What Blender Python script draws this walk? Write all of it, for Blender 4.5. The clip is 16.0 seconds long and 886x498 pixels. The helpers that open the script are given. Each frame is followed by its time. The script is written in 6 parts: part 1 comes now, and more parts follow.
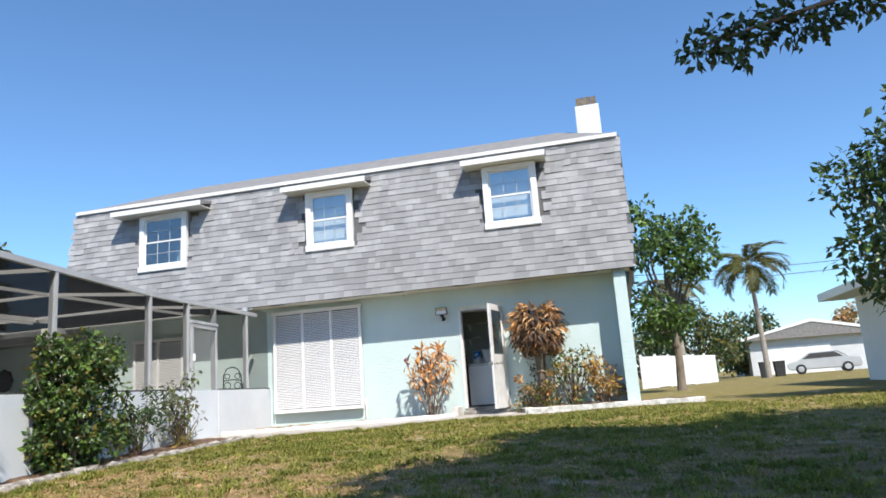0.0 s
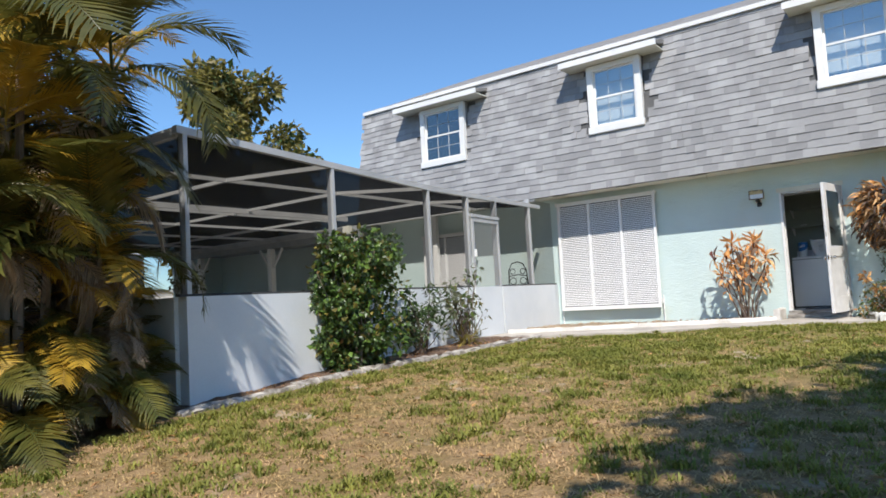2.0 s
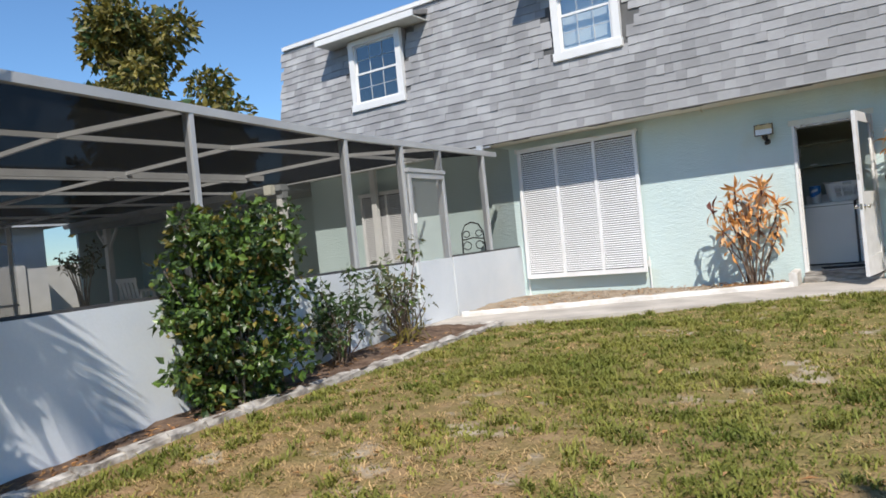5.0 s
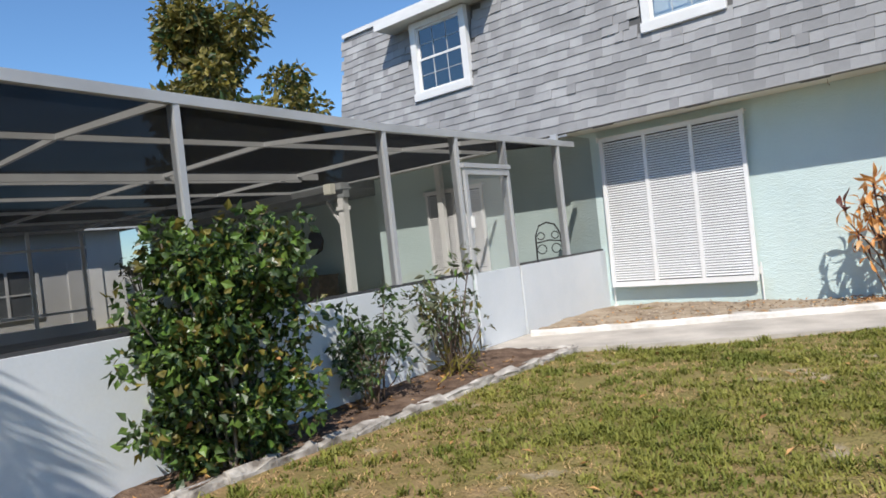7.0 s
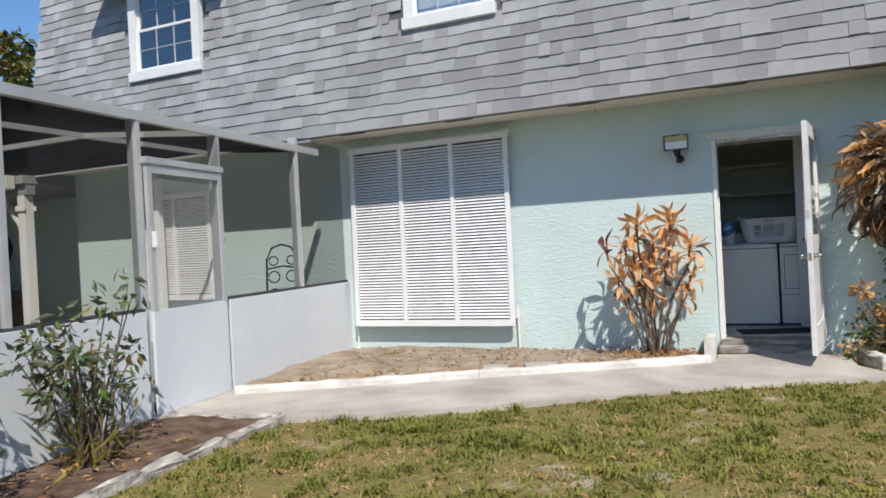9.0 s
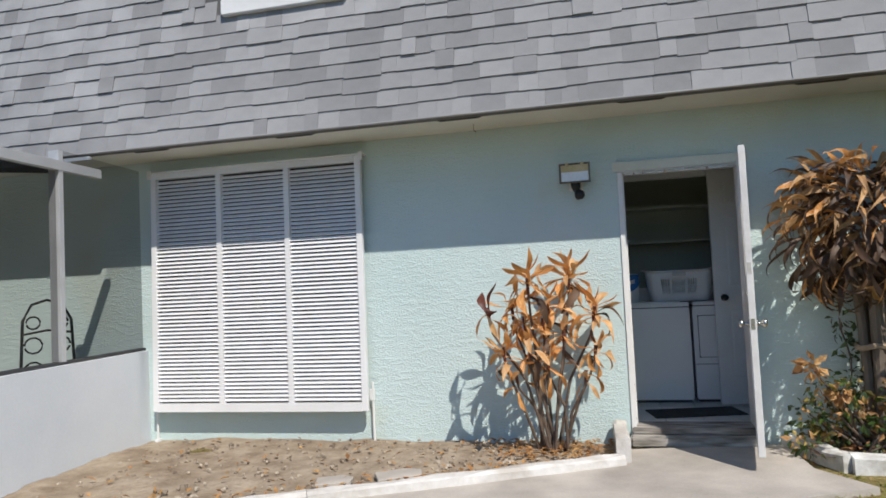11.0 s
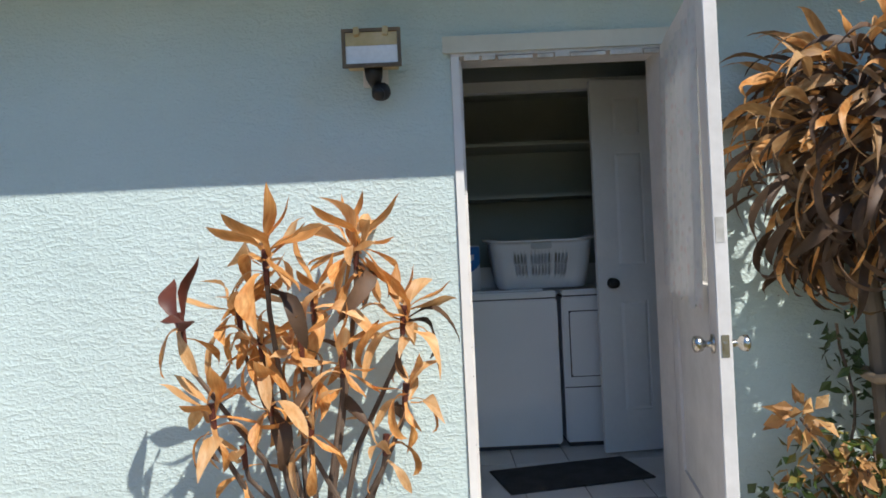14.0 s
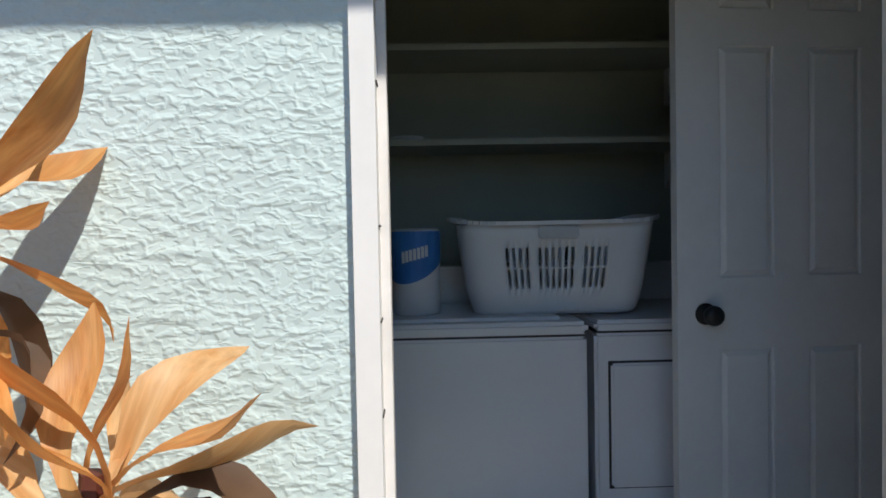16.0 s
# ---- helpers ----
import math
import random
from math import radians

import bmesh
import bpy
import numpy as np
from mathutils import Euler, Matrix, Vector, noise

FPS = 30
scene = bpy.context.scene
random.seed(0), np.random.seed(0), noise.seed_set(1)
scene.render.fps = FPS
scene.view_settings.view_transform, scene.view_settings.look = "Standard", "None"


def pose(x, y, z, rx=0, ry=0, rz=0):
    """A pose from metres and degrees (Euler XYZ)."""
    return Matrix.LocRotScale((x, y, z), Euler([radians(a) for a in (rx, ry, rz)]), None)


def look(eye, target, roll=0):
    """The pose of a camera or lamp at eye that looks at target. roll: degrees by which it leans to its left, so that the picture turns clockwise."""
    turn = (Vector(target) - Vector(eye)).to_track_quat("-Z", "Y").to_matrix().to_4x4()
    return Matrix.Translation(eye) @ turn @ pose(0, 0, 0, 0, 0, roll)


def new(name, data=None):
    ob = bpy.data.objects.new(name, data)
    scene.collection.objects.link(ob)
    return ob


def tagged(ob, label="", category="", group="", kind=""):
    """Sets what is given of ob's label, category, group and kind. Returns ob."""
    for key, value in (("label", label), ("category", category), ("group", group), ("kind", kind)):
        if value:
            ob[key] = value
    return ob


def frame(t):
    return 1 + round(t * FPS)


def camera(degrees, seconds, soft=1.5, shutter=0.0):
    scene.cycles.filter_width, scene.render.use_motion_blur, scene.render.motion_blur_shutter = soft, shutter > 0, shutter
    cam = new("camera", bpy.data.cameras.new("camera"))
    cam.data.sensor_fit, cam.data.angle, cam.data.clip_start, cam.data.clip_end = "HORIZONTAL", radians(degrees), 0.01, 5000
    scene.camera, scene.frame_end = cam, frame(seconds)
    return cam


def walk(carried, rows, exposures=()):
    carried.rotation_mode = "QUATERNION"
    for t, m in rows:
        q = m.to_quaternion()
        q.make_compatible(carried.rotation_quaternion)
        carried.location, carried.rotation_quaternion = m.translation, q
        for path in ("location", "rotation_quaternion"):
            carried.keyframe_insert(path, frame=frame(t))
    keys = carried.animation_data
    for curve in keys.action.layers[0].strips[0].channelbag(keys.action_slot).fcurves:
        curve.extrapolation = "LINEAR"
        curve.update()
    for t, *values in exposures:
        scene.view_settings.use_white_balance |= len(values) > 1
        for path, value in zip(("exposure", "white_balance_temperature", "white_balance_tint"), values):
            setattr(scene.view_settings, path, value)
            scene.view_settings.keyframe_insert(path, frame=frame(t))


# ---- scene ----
cam = camera(64.4, 16.0, soft=1.7)
PATH = [
    (0, (3.153, -14.56, 0.391), (2.705, -12.651, 0.784), -4.2),
    (0.5, (2.901, -14.095, 0.47), (2.106, -12.294, 0.82), -3.4),
    (1, (2.816, -13.828, 0.466), (1.727, -12.166, 0.697), -3.6),
    (1.5, (2.794, -13.659, 0.468), (1.595, -12.064, 0.602), -3.2),
    (2, (2.567, -13.209, 0.538), (1.367, -11.615, 0.679), -3.3),
    (2.5, (2.228, -12.825, 0.618), (1.059, -11.206, 0.719), -3.9),
    (3, (1.93, -12.424, 0.673), (0.796, -10.777, 0.742), -4.5),
    (3.5, (1.718, -12.01, 0.721), (0.627, -10.334, 0.734), -4.7),
    (6, (1.133, -10.231, 1.02), (-0.047, -8.617, 1.003), -7.0),
    (6.5, (0.98, -9.908, 1.044), (-0.276, -8.351, 1.031), -6.6),
    (7, (0.848, -9.552, 1.057), (-0.484, -8.061, 1.045), -6.4),
    (7.5, (0.785, -9.127, 1.053), (-0.556, -7.643, 1.031), -6.3),
    (8, (0.622, -8.732, 1.079), (-0.588, -7.141, 1.027), -5.3),
    (8.5, (0.425, -8.182, 1.096), (-0.598, -6.464, 1.044), -4.3),
    (9, (0.313, -7.745, 1.096), (-0.494, -5.915, 1.087), -3.0),
    (11.5, (-0.146, -5.398, 1.194), (-0.494, -3.431, 1.299), -2.7),
    (12, (-0.15, -4.977, 1.191), (-0.318, -2.986, 1.281), -2.4),
    (12.5, (-0.111, -4.495, 1.219), (-0.159, -2.496, 1.278), -2.4),
    (13, (-0.121, -4.039, 1.212), (-0.094, -2.039, 1.222), -2.8),
    (13.5, (-0.082, -3.551, 1.177), (-0.09, -1.551, 1.185), -2.7),
    (14, (-0.12, -3.073, 1.162), (-0.111, -1.073, 1.177), -2.6),
    (14.5, (-0.061, -2.63, 1.138), (0.004, -0.631, 1.157), -3.1),
    (15, (0.007, -2.179, 1.173), (-0.007, -0.18, 1.142), -3.8),
    (15.5, (-0.016, -1.495, 1.254), (0.015, 0.505, 1.221), -0.7),
    (16, (0.061, -1.026, 1.207), (0.124, 0.972, 1.147), -1.1),
]
walk(cam, [(t, look(eye, target, roll)) for t, eye, target, roll in PATH],
     exposures=[(0, 0.74), (1.0, 0.52), (3.5, 0.56), (6, 0.34), (7.5, 0.42), (9, 0.28), (11.5, 0.10), (12.5, 0.26), (14, 0.33), (15, 0.40), (16, 0.34)])

# ---- world and sun ----
SUN_AZ, SUN_EL = radians(35), radians(49.8)          # azimuth from -y towards +x
TO_SUN = Vector((math.sin(SUN_AZ) * math.cos(SUN_EL), -math.cos(SUN_AZ) * math.cos(SUN_EL), math.sin(SUN_EL)))
world = bpy.data.worlds.new("sky")
scene.world = world
world.use_nodes = True
wn = world.node_tree.nodes
sky = wn.new("ShaderNodeTexSky")
sky.sky_type, sky.sun_disc = "NISHITA", False
sky.sun_elevation, sky.sun_rotation = SUN_EL, math.pi - SUN_AZ
sky.air_density, sky.dust_density, sky.ozone_density = 1.0, 0.1, 6.5
tint = wn.new("ShaderNodeMix")
tint.data_type, tint.blend_type = "RGBA", "MULTIPLY"
tint.inputs[0].default_value, tint.inputs[7].default_value = 1.0, (0.87, 1.0, 1.05, 1)
world.node_tree.links.new(sky.outputs[0], tint.inputs[6])
world.node_tree.links.new(tint.outputs[2], wn["Background"].inputs[0])
wn["Background"].inputs[1].default_value = 0.115
sun = new("sun", bpy.data.lights.new("sun", "SUN"))
sun.data.energy, sun.data.angle, sun.data.color = 4.0, radians(0.53), (1.0, 0.935, 0.845)
sun.matrix_world = look(TO_SUN * 30, (0, 0, 0))


# ---- materials ----
def surface(name, a, b, scale=8.0, rough=0.8, metal=0.0, bump=0.2, bscale=60.0, bdist=0.004, each=0.0, island=0.0,
            stretch=(1, 1, 1), spec=0.5, back=0.0, fine=0.25, coat=0.0):
    """A node material: two colours mixed by broad noise, fine grain, bump, and a change from piece to piece."""
    m = bpy.data.materials.new(name)
    m.use_nodes = True
    nt = m.node_tree
    n, l = nt.nodes, nt.links
    bs = n["Principled BSDF"]
    tc = n.new("ShaderNodeTexCoord")
    mp = n.new("ShaderNodeMapping")
    mp.inputs["Scale"].default_value = stretch
    l.new(tc.outputs["Object"], mp.inputs[0])
    big = n.new("ShaderNodeTexNoise")
    big.inputs["Scale"].default_value, big.inputs["Detail"].default_value = scale, 5
    l.new(mp.outputs[0], big.inputs["Vector"])
    ramp = n.new("ShaderNodeMapRange")
    ramp.inputs[1].default_value, ramp.inputs[2].default_value = 0.32, 0.68
    l.new(big.outputs[0], ramp.inputs[0])
    mix = n.new("ShaderNodeMix")
    mix.data_type = "RGBA"
    mix.inputs[6].default_value, mix.inputs[7].default_value = (*a, 1), (*b, 1)
    l.new(ramp.outputs[0], mix.inputs[0])
    col = mix.outputs[2]
    small = n.new("ShaderNodeTexNoise")
    small.inputs["Scale"].default_value, small.inputs["Detail"].default_value = bscale, 4
    l.new(mp.outputs[0], small.inputs["Vector"])
    if fine or each or island:
        hsv = n.new("ShaderNodeHueSaturation")
        l.new(col, hsv.inputs["Color"])
        add = n.new("ShaderNodeMath")
        add.operation = "MULTIPLY_ADD"
        l.new(small.outputs[0], add.inputs[0])
        add.inputs[1].default_value, add.inputs[2].default_value = fine, 1 - fine / 2
        val = add.outputs[0]
        for amount, node, out in ((each, "ShaderNodeObjectInfo", "Random"), (island, "ShaderNodeNewGeometry", "Random Per Island")):
            if amount:
                src = n.new(node)
                ad = n.new("ShaderNodeMath")
                ad.operation = "MULTIPLY_ADD"
                l.new(src.outputs[out], ad.inputs[0])
                ad.inputs[1].default_value = amount
                sub = n.new("ShaderNodeMath")
                sub.operation = "SUBTRACT"
                l.new(val, sub.inputs[0])
                sub.inputs[1].default_value = amount / 2
                l.new(sub.outputs[0], ad.inputs[2])
                val = ad.outputs[0]
        l.new(val, hsv.inputs["Value"])
        col = hsv.outputs[0]
    l.new(col, bs.inputs["Base Color"])
    bs.inputs["Roughness"].default_value, bs.inputs["Metallic"].default_value = rough, metal
    bs.inputs["Specular IOR Level"].default_value = spec
    bs.inputs["Coat Weight"].default_value = coat
    if back:
        bs.inputs["Subsurface Weight"].default_value = 0.0
        tr = n.new("ShaderNodeBsdfTranslucent")
        l.new(col, tr.inputs[0])
        ms = n.new("ShaderNodeMixShader")
        ms.inputs[0].default_value = back
        l.new(bs.outputs[0], ms.inputs[1])
        l.new(tr.outputs[0], ms.inputs[2])
        l.new(ms.outputs[0], n["Material Output"].inputs[0])
    if bump:
        bp = n.new("ShaderNodeBump")
        bp.inputs["Strength"].default_value, bp.inputs["Distance"].default_value = bump, bdist
        l.new(small.outputs[0], bp.inputs["Height"])
        l.new(bp.outputs[0], bs.inputs["Normal"])
    return m


def stucco(name, a, b, stain):
    """Painted wall with a trowelled knock-down texture and a few sun-bleached and stained patches."""
    m = surface(name, a, b, 1.3, 0.85, 0, 0, 50, fine=0.06, spec=0.25)
    nt = m.node_tree
    n, l = nt.nodes, nt.links
    bs = n["Principled BSDF"]
    tc = n.new("ShaderNodeTexCoord")
    along = n.new("ShaderNodeMapping")
    along.inputs["Scale"].default_value = (0.45, 1, 1.25)
    along.inputs["Rotation"].default_value = (0, 0.22, 0)
    l.new(tc.outputs["Object"], along.inputs[0])
    stroke = n.new("ShaderNodeTexNoise")
    stroke.inputs["Scale"].default_value, stroke.inputs["Detail"].default_value, stroke.inputs["Distortion"].default_value = 21, 3, 0.6
    l.new(along.outputs[0], stroke.inputs["Vector"])
    warp = n.new("ShaderNodeMapRange")
    warp.interpolation_type = "SMOOTHSTEP"
    warp.inputs[1].default_value, warp.inputs[2].default_value = 0.46, 0.64
    l.new(stroke.outputs[0], warp.inputs[0])
    mp = n.new("ShaderNodeMapping")
    mp.inputs["Scale"].default_value = (0.85, 1, 1.2)
    l.new(tc.outputs["Object"], mp.inputs[0])
    lump = n.new("ShaderNodeTexNoise")
    lump.inputs["Scale"].default_value, lump.inputs["Detail"].default_value = 64, 1.5
    lump.inputs["Roughness"].default_value, lump.inputs["Distortion"].default_value = 0.45, 0.35
    l.new(mp.outputs[0], lump.inputs["Vector"])
    cut = n.new("ShaderNodeMapRange")
    cut.interpolation_type = "SMOOTHSTEP"
    cut.inputs[1].default_value, cut.inputs[2].default_value = 0.42, 0.68
    l.new(lump.outputs[0], cut.inputs[0])
    ad = n.new("ShaderNodeMath")
    ad.operation = "MULTIPLY_ADD"
    l.new(warp.outputs[0], ad.inputs[0])
    ad.inputs[1].default_value = 1.0
    l.new(cut.outputs[0], ad.inputs[2])
    bp = n.new("ShaderNodeBump")
    bp.inputs["Strength"].default_value, bp.inputs["Distance"].default_value = 0.36, 0.006
    l.new(ad.outputs[0], bp.inputs["Height"])
    l.new(bp.outputs[0], bs.inputs["Normal"])
    # weathered ochre patches of irregular shape
    sp = n.new("ShaderNodeTexNoise")
    sp.inputs["Scale"].default_value, sp.inputs["Detail"].default_value = 1.1, 6
    l.new(tc.outputs["Object"], sp.inputs["Vector"])
    mr = n.new("ShaderNodeMapRange")
    mr.inputs[1].default_value, mr.inputs[2].default_value, mr.inputs[4].default_value = 0.58, 0.78, 0.55
    l.new(sp.outputs[0], mr.inputs[0])
    mx = n.new("ShaderNodeMix")
    mx.data_type = "RGBA"
    l.new(mr.outputs[0], mx.inputs[0])
    l.new(bs.inputs["Base Color"].links[0].from_socket, mx.inputs[6])
    mx.inputs[7].default_value = (*stain, 1)
    l.new(mx.outputs[2], bs.inputs["Base Color"])
    return m


def screen(name, cover, colour):
    """Insect screen: a dark weave that lets part of the light through."""
    m = bpy.data.materials.new(name)
    m.use_nodes = True
    n, l = m.node_tree.nodes, m.node_tree.links
    bs = n["Principled BSDF"]
    bs.inputs["Base Color"].default_value, bs.inputs["Roughness"].default_value = (*colour, 1), 0.9
    bs.inputs["Specular IOR Level"].default_value = 0.05
    tc = n.new("ShaderNodeTexCoord")
    ns = n.new("ShaderNodeTexNoise")
    ns.inputs["Scale"].default_value, ns.inputs["Detail"].default_value = 1.4, 4
    l.new(tc.outputs["Object"], ns.inputs["Vector"])
    mr = n.new("ShaderNodeMapRange")
    swing = min(0.06, (1 - cover) * 0.5)
    mr.inputs[3].default_value, mr.inputs[4].default_value = 1 - cover - swing, 1 - cover + swing
    l.new(ns.outputs[0], mr.inputs[0])
    tr = n.new("ShaderNodeBsdfTransparent")
    ms = n.new("ShaderNodeMixShader")
    l.new(mr.outputs[0], ms.inputs[0])
    l.new(bs.outputs[0], ms.inputs[1])
    l.new(tr.outputs[0], ms.inputs[2])
    l.new(ms.outputs[0], n["Material Output"].inputs[0])
    return m


def printed_cloth(name):
    """Thin white curtain cloth with a faded pattern of small flowers."""
    m = surface(name, (0.60, 0.61, 0.61), (0.72, 0.72, 0.72), 6, 0.9, bump=0.3, bscale=40, bdist=0.002, fine=0.12, back=0.15)
    n, l = m.node_tree.nodes, m.node_tree.links
    sink = next(x for x in n if x.type == "HUE_SAT").inputs["Color"]
    tc = n.new("ShaderNodeTexCoord")
    for scale, edge, colour in ((21.0, 0.14, (0.62, 0.47, 0.46)), (26.0, 0.12, (0.50, 0.57, 0.52)), (17.0, 0.10, (0.50, 0.53, 0.60))):
        vo = n.new("ShaderNodeTexVoronoi")
        vo.inputs["Scale"].default_value = scale
        l.new(tc.outputs["Object"], vo.inputs["Vector"])
        mr = n.new("ShaderNodeMapRange")
        mr.inputs[1].default_value, mr.inputs[2].default_value, mr.inputs[3].default_value, mr.inputs[4].default_value = edge, edge + 0.2, 0.5, 0.0
        l.new(vo.outputs["Distance"], mr.inputs[0])
        mx = n.new("ShaderNodeMix")
        mx.data_type = "RGBA"
        l.new(mr.outputs[0], mx.inputs[0])
        l.new(sink.links[0].from_socket, mx.inputs[6])
        mx.inputs[7].default_value = (*colour, 1)
        l.new(mx.outputs[2], sink)
    return m


def glass(name, tint=(0.9, 0.95, 0.95)):
    m = bpy.data.materials.new(name)
    m.use_nodes = True
    n, l = m.node_tree.nodes, m.node_tree.links
    gl = n.new("ShaderNodeBsdfGlossy")
    gl.inputs["Roughness"].default_value = 0.03
    tr = n.new("ShaderNodeBsdfTransparent")
    tr.inputs[0].default_value = (*tint, 1)
    fr = n.new("ShaderNodeFresnel")
    fr.inputs[0].default_value = 1.7
    ad = n.new("ShaderNodeMath")
    ad.operation = "ADD"
    l.new(fr.outputs[0], ad.inputs[0])
    ad.inputs[1].default_value = 0.22
    ms = n.new("ShaderNodeMixShader")
    l.new(ad.outputs[0], ms.inputs[0])
    l.new(tr.outputs[0], ms.inputs[1])
    l.new(gl.outputs[0], ms.inputs[2])
    l.new(ms.outputs[0], n["Material Output"].inputs[0])
    return m


def lawn_tint(m, green):
    """Greener where the lawn by the house is watered, in ragged patches further out."""
    n, l = m.node_tree.nodes, m.node_tree.links
    tc = n.new("ShaderNodeTexCoord")
    sep = n.new("ShaderNodeSeparateXYZ")
    l.new(tc.outputs["Object"], sep.inputs[0])
    mr = n.new("ShaderNodeMapRange")
    mr.inputs[1].default_value, mr.inputs[2].default_value, mr.inputs[3].default_value, mr.inputs[4].default_value = -10.5, -4.5, -0.10, 0.32
    l.new(sep.outputs["Y"], mr.inputs[0])
    ns = n.new("ShaderNodeTexNoise")
    ns.inputs["Scale"].default_value, ns.inputs["Detail"].default_value, ns.inputs["Roughness"].default_value = 1.7, 7, 0.65
    l.new(tc.outputs["Object"], ns.inputs["Vector"])
    ad = n.new("ShaderNodeMath")
    ad.operation = "ADD"
    l.new(mr.outputs[0], ad.inputs[0])
    l.new(ns.outputs[0], ad.inputs[1])
    st = n.new("ShaderNodeMapRange")
    st.inputs[1].default_value, st.inputs[2].default_value, st.inputs[4].default_value = 0.52, 0.78, 0.6
    l.new(ad.outputs[0], st.inputs[0])
    sink = next(x for x in n if x.type == "HUE_SAT").inputs["Color"]
    mx = n.new("ShaderNodeMix")
    mx.data_type = "RGBA"
    l.new(st.outputs[0], mx.inputs[0])
    l.new(sink.links[0].from_socket, mx.inputs[6])
    mx.inputs[7].default_value = (*green, 1)
    l.new(mx.outputs[2], sink)
    return m


M = {}
M["mint"] = stucco("mint_stucco", (0.54, 0.66, 0.655), (0.59, 0.71, 0.705), (0.56, 0.58, 0.45))
M["white_stucco"] = surface("white_stucco", (0.66, 0.70, 0.74), (0.72, 0.75, 0.78), 2.0, 0.85, bump=0.35, bscale=45, bdist=0.003, fine=0.08)
M["soffit"] = surface("soffit_paint", (0.62, 0.62, 0.54), (0.70, 0.70, 0.62), 2.5, 0.8, bump=0.25, bscale=25, bdist=0.004, fine=0.1)
M["white"] = surface("white_paint", (0.74, 0.74, 0.73), (0.82, 0.82, 0.81), 3.0, 0.5, bump=0.12, bscale=40, bdist=0.002, fine=0.08)
M["door_paint"] = surface("aged_door_paint", (0.66, 0.64, 0.62), (0.78, 0.76, 0.745), 5.0, 0.55, bump=0.2, bscale=40, bdist=0.002, fine=0.12)
M["worn_white"] = surface("worn_white_paint", (0.40, 0.38, 0.34), (0.78, 0.77, 0.74), 9.0, 0.75, bump=0.5, bscale=35, bdist=0.006, fine=0.2)
M["shutter"] = surface("shutter_paint", (0.76, 0.76, 0.76), (0.82, 0.82, 0.83), 3.0, 0.45, bump=0.08, bscale=50, bdist=0.001, fine=0.06, each=0.06)
M["shingle"] = surface("asphalt_shingle", (0.26, 0.26, 0.265), (0.36, 0.36, 0.365), 2.2, 0.95, bump=0.6, bscale=170, bdist=0.002, each=0.36, fine=0.35, spec=0.2)
M["shingle_joined"] = surface("asphalt_shingle_joined", (0.26, 0.26, 0.265), (0.36, 0.36, 0.365), 2.2, 0.95, bump=0.6, bscale=170, bdist=0.002, island=0.36, fine=0.35, spec=0.2)
M["porch_paint"] = surface("grey_porch_paint", (0.24, 0.26, 0.27), (0.32, 0.34, 0.35), 2.5, 0.8, bump=0.2, bscale=25, bdist=0.003, fine=0.12)
M["leaf_yellow"] = surface("yellowing_leaf", (0.44, 0.22, 0.045), (0.58, 0.44, 0.14), 6, 0.5, bump=0, bscale=12, island=0.6, back=0.3, fine=0.3)
M["felt"] = surface("roof_felt", (0.09, 0.09, 0.09), (0.14, 0.14, 0.14), 4, 0.95)
M["roofing"] = surface("roof_gravel", (0.17, 0.165, 0.16), (0.25, 0.24, 0.23), 5, 0.95, bump=0.5, bscale=90)
M["alu"] = surface("painted_aluminium", (0.44, 0.45, 0.46), (0.54, 0.55, 0.56), 2.0, 0.45, 0.2, 0.05, 60, fine=0.08)
M["screen"] = screen("insect_screen", 0.38, (0.020, 0.022, 0.024))
# paler weave than the other screens: sunlit haze on the door put into its colour
M["hazed_door_screen"] = screen("hazed_door_screen", 0.42, (0.30, 0.31, 0.31))
M["shade"] = screen("roof_screen", 0.965, (0.010, 0.0105, 0.013))
M["glass"] = glass("window_glass")
M["dark_glass"] = surface("dark_window_glass", (0.10, 0.11, 0.12), (0.15, 0.16, 0.17), 2, 0.06, bump=0, fine=0.05)
M["blind"] = surface("window_blind", (0.62, 0.64, 0.66), (0.70, 0.71, 0.72), 3, 0.7, bump=0)
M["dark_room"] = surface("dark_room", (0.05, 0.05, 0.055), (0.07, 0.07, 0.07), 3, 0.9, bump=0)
M["concrete"] = surface("concrete", (0.36, 0.325, 0.285), (0.55, 0.50, 0.44), 2.4, 0.9, bump=0.45, bscale=70, bdist=0.003, fine=0.3)
M["kerb_stone"] = surface("weathered_edging", (0.15, 0.13, 0.11), (0.60, 0.56, 0.51), 7.5, 0.95, bump=0.9, bscale=34, bdist=0.014, fine=0.5)
M["old_wood"] = surface("weathered_wood", (0.13, 0.115, 0.10), (0.50, 0.47, 0.43), 15, 0.9, bump=0.7, bscale=30, bdist=0.005, stretch=(0.25, 1.5, 1.5), fine=0.3)
M["kerb"] = surface("kerb_paint", (0.52, 0.48, 0.43), (0.76, 0.74, 0.71), 5.0, 0.85, bump=0.6, bscale=30, bdist=0.008, fine=0.22)
M["soil"] = surface("sandy_soil", (0.25, 0.19, 0.135), (0.42, 0.345, 0.26), 5.0, 1.0, bump=0.9, bscale=26, bdist=0.02, fine=0.45, spec=0.1)
M["clod"] = surface("earth_clod", (0.22, 0.16, 0.11), (0.46, 0.40, 0.32), 3.0, 1.0, bump=0.5, bscale=60, bdist=0.004, island=0.8, fine=0.4, spec=0.1)
M["mulch"] = surface("mulch", (0.09, 0.058, 0.042), (0.21, 0.145, 0.105), 8.0, 1.0, bump=1.0, bscale=40, bdist=0.025, fine=0.6, spec=0.1)
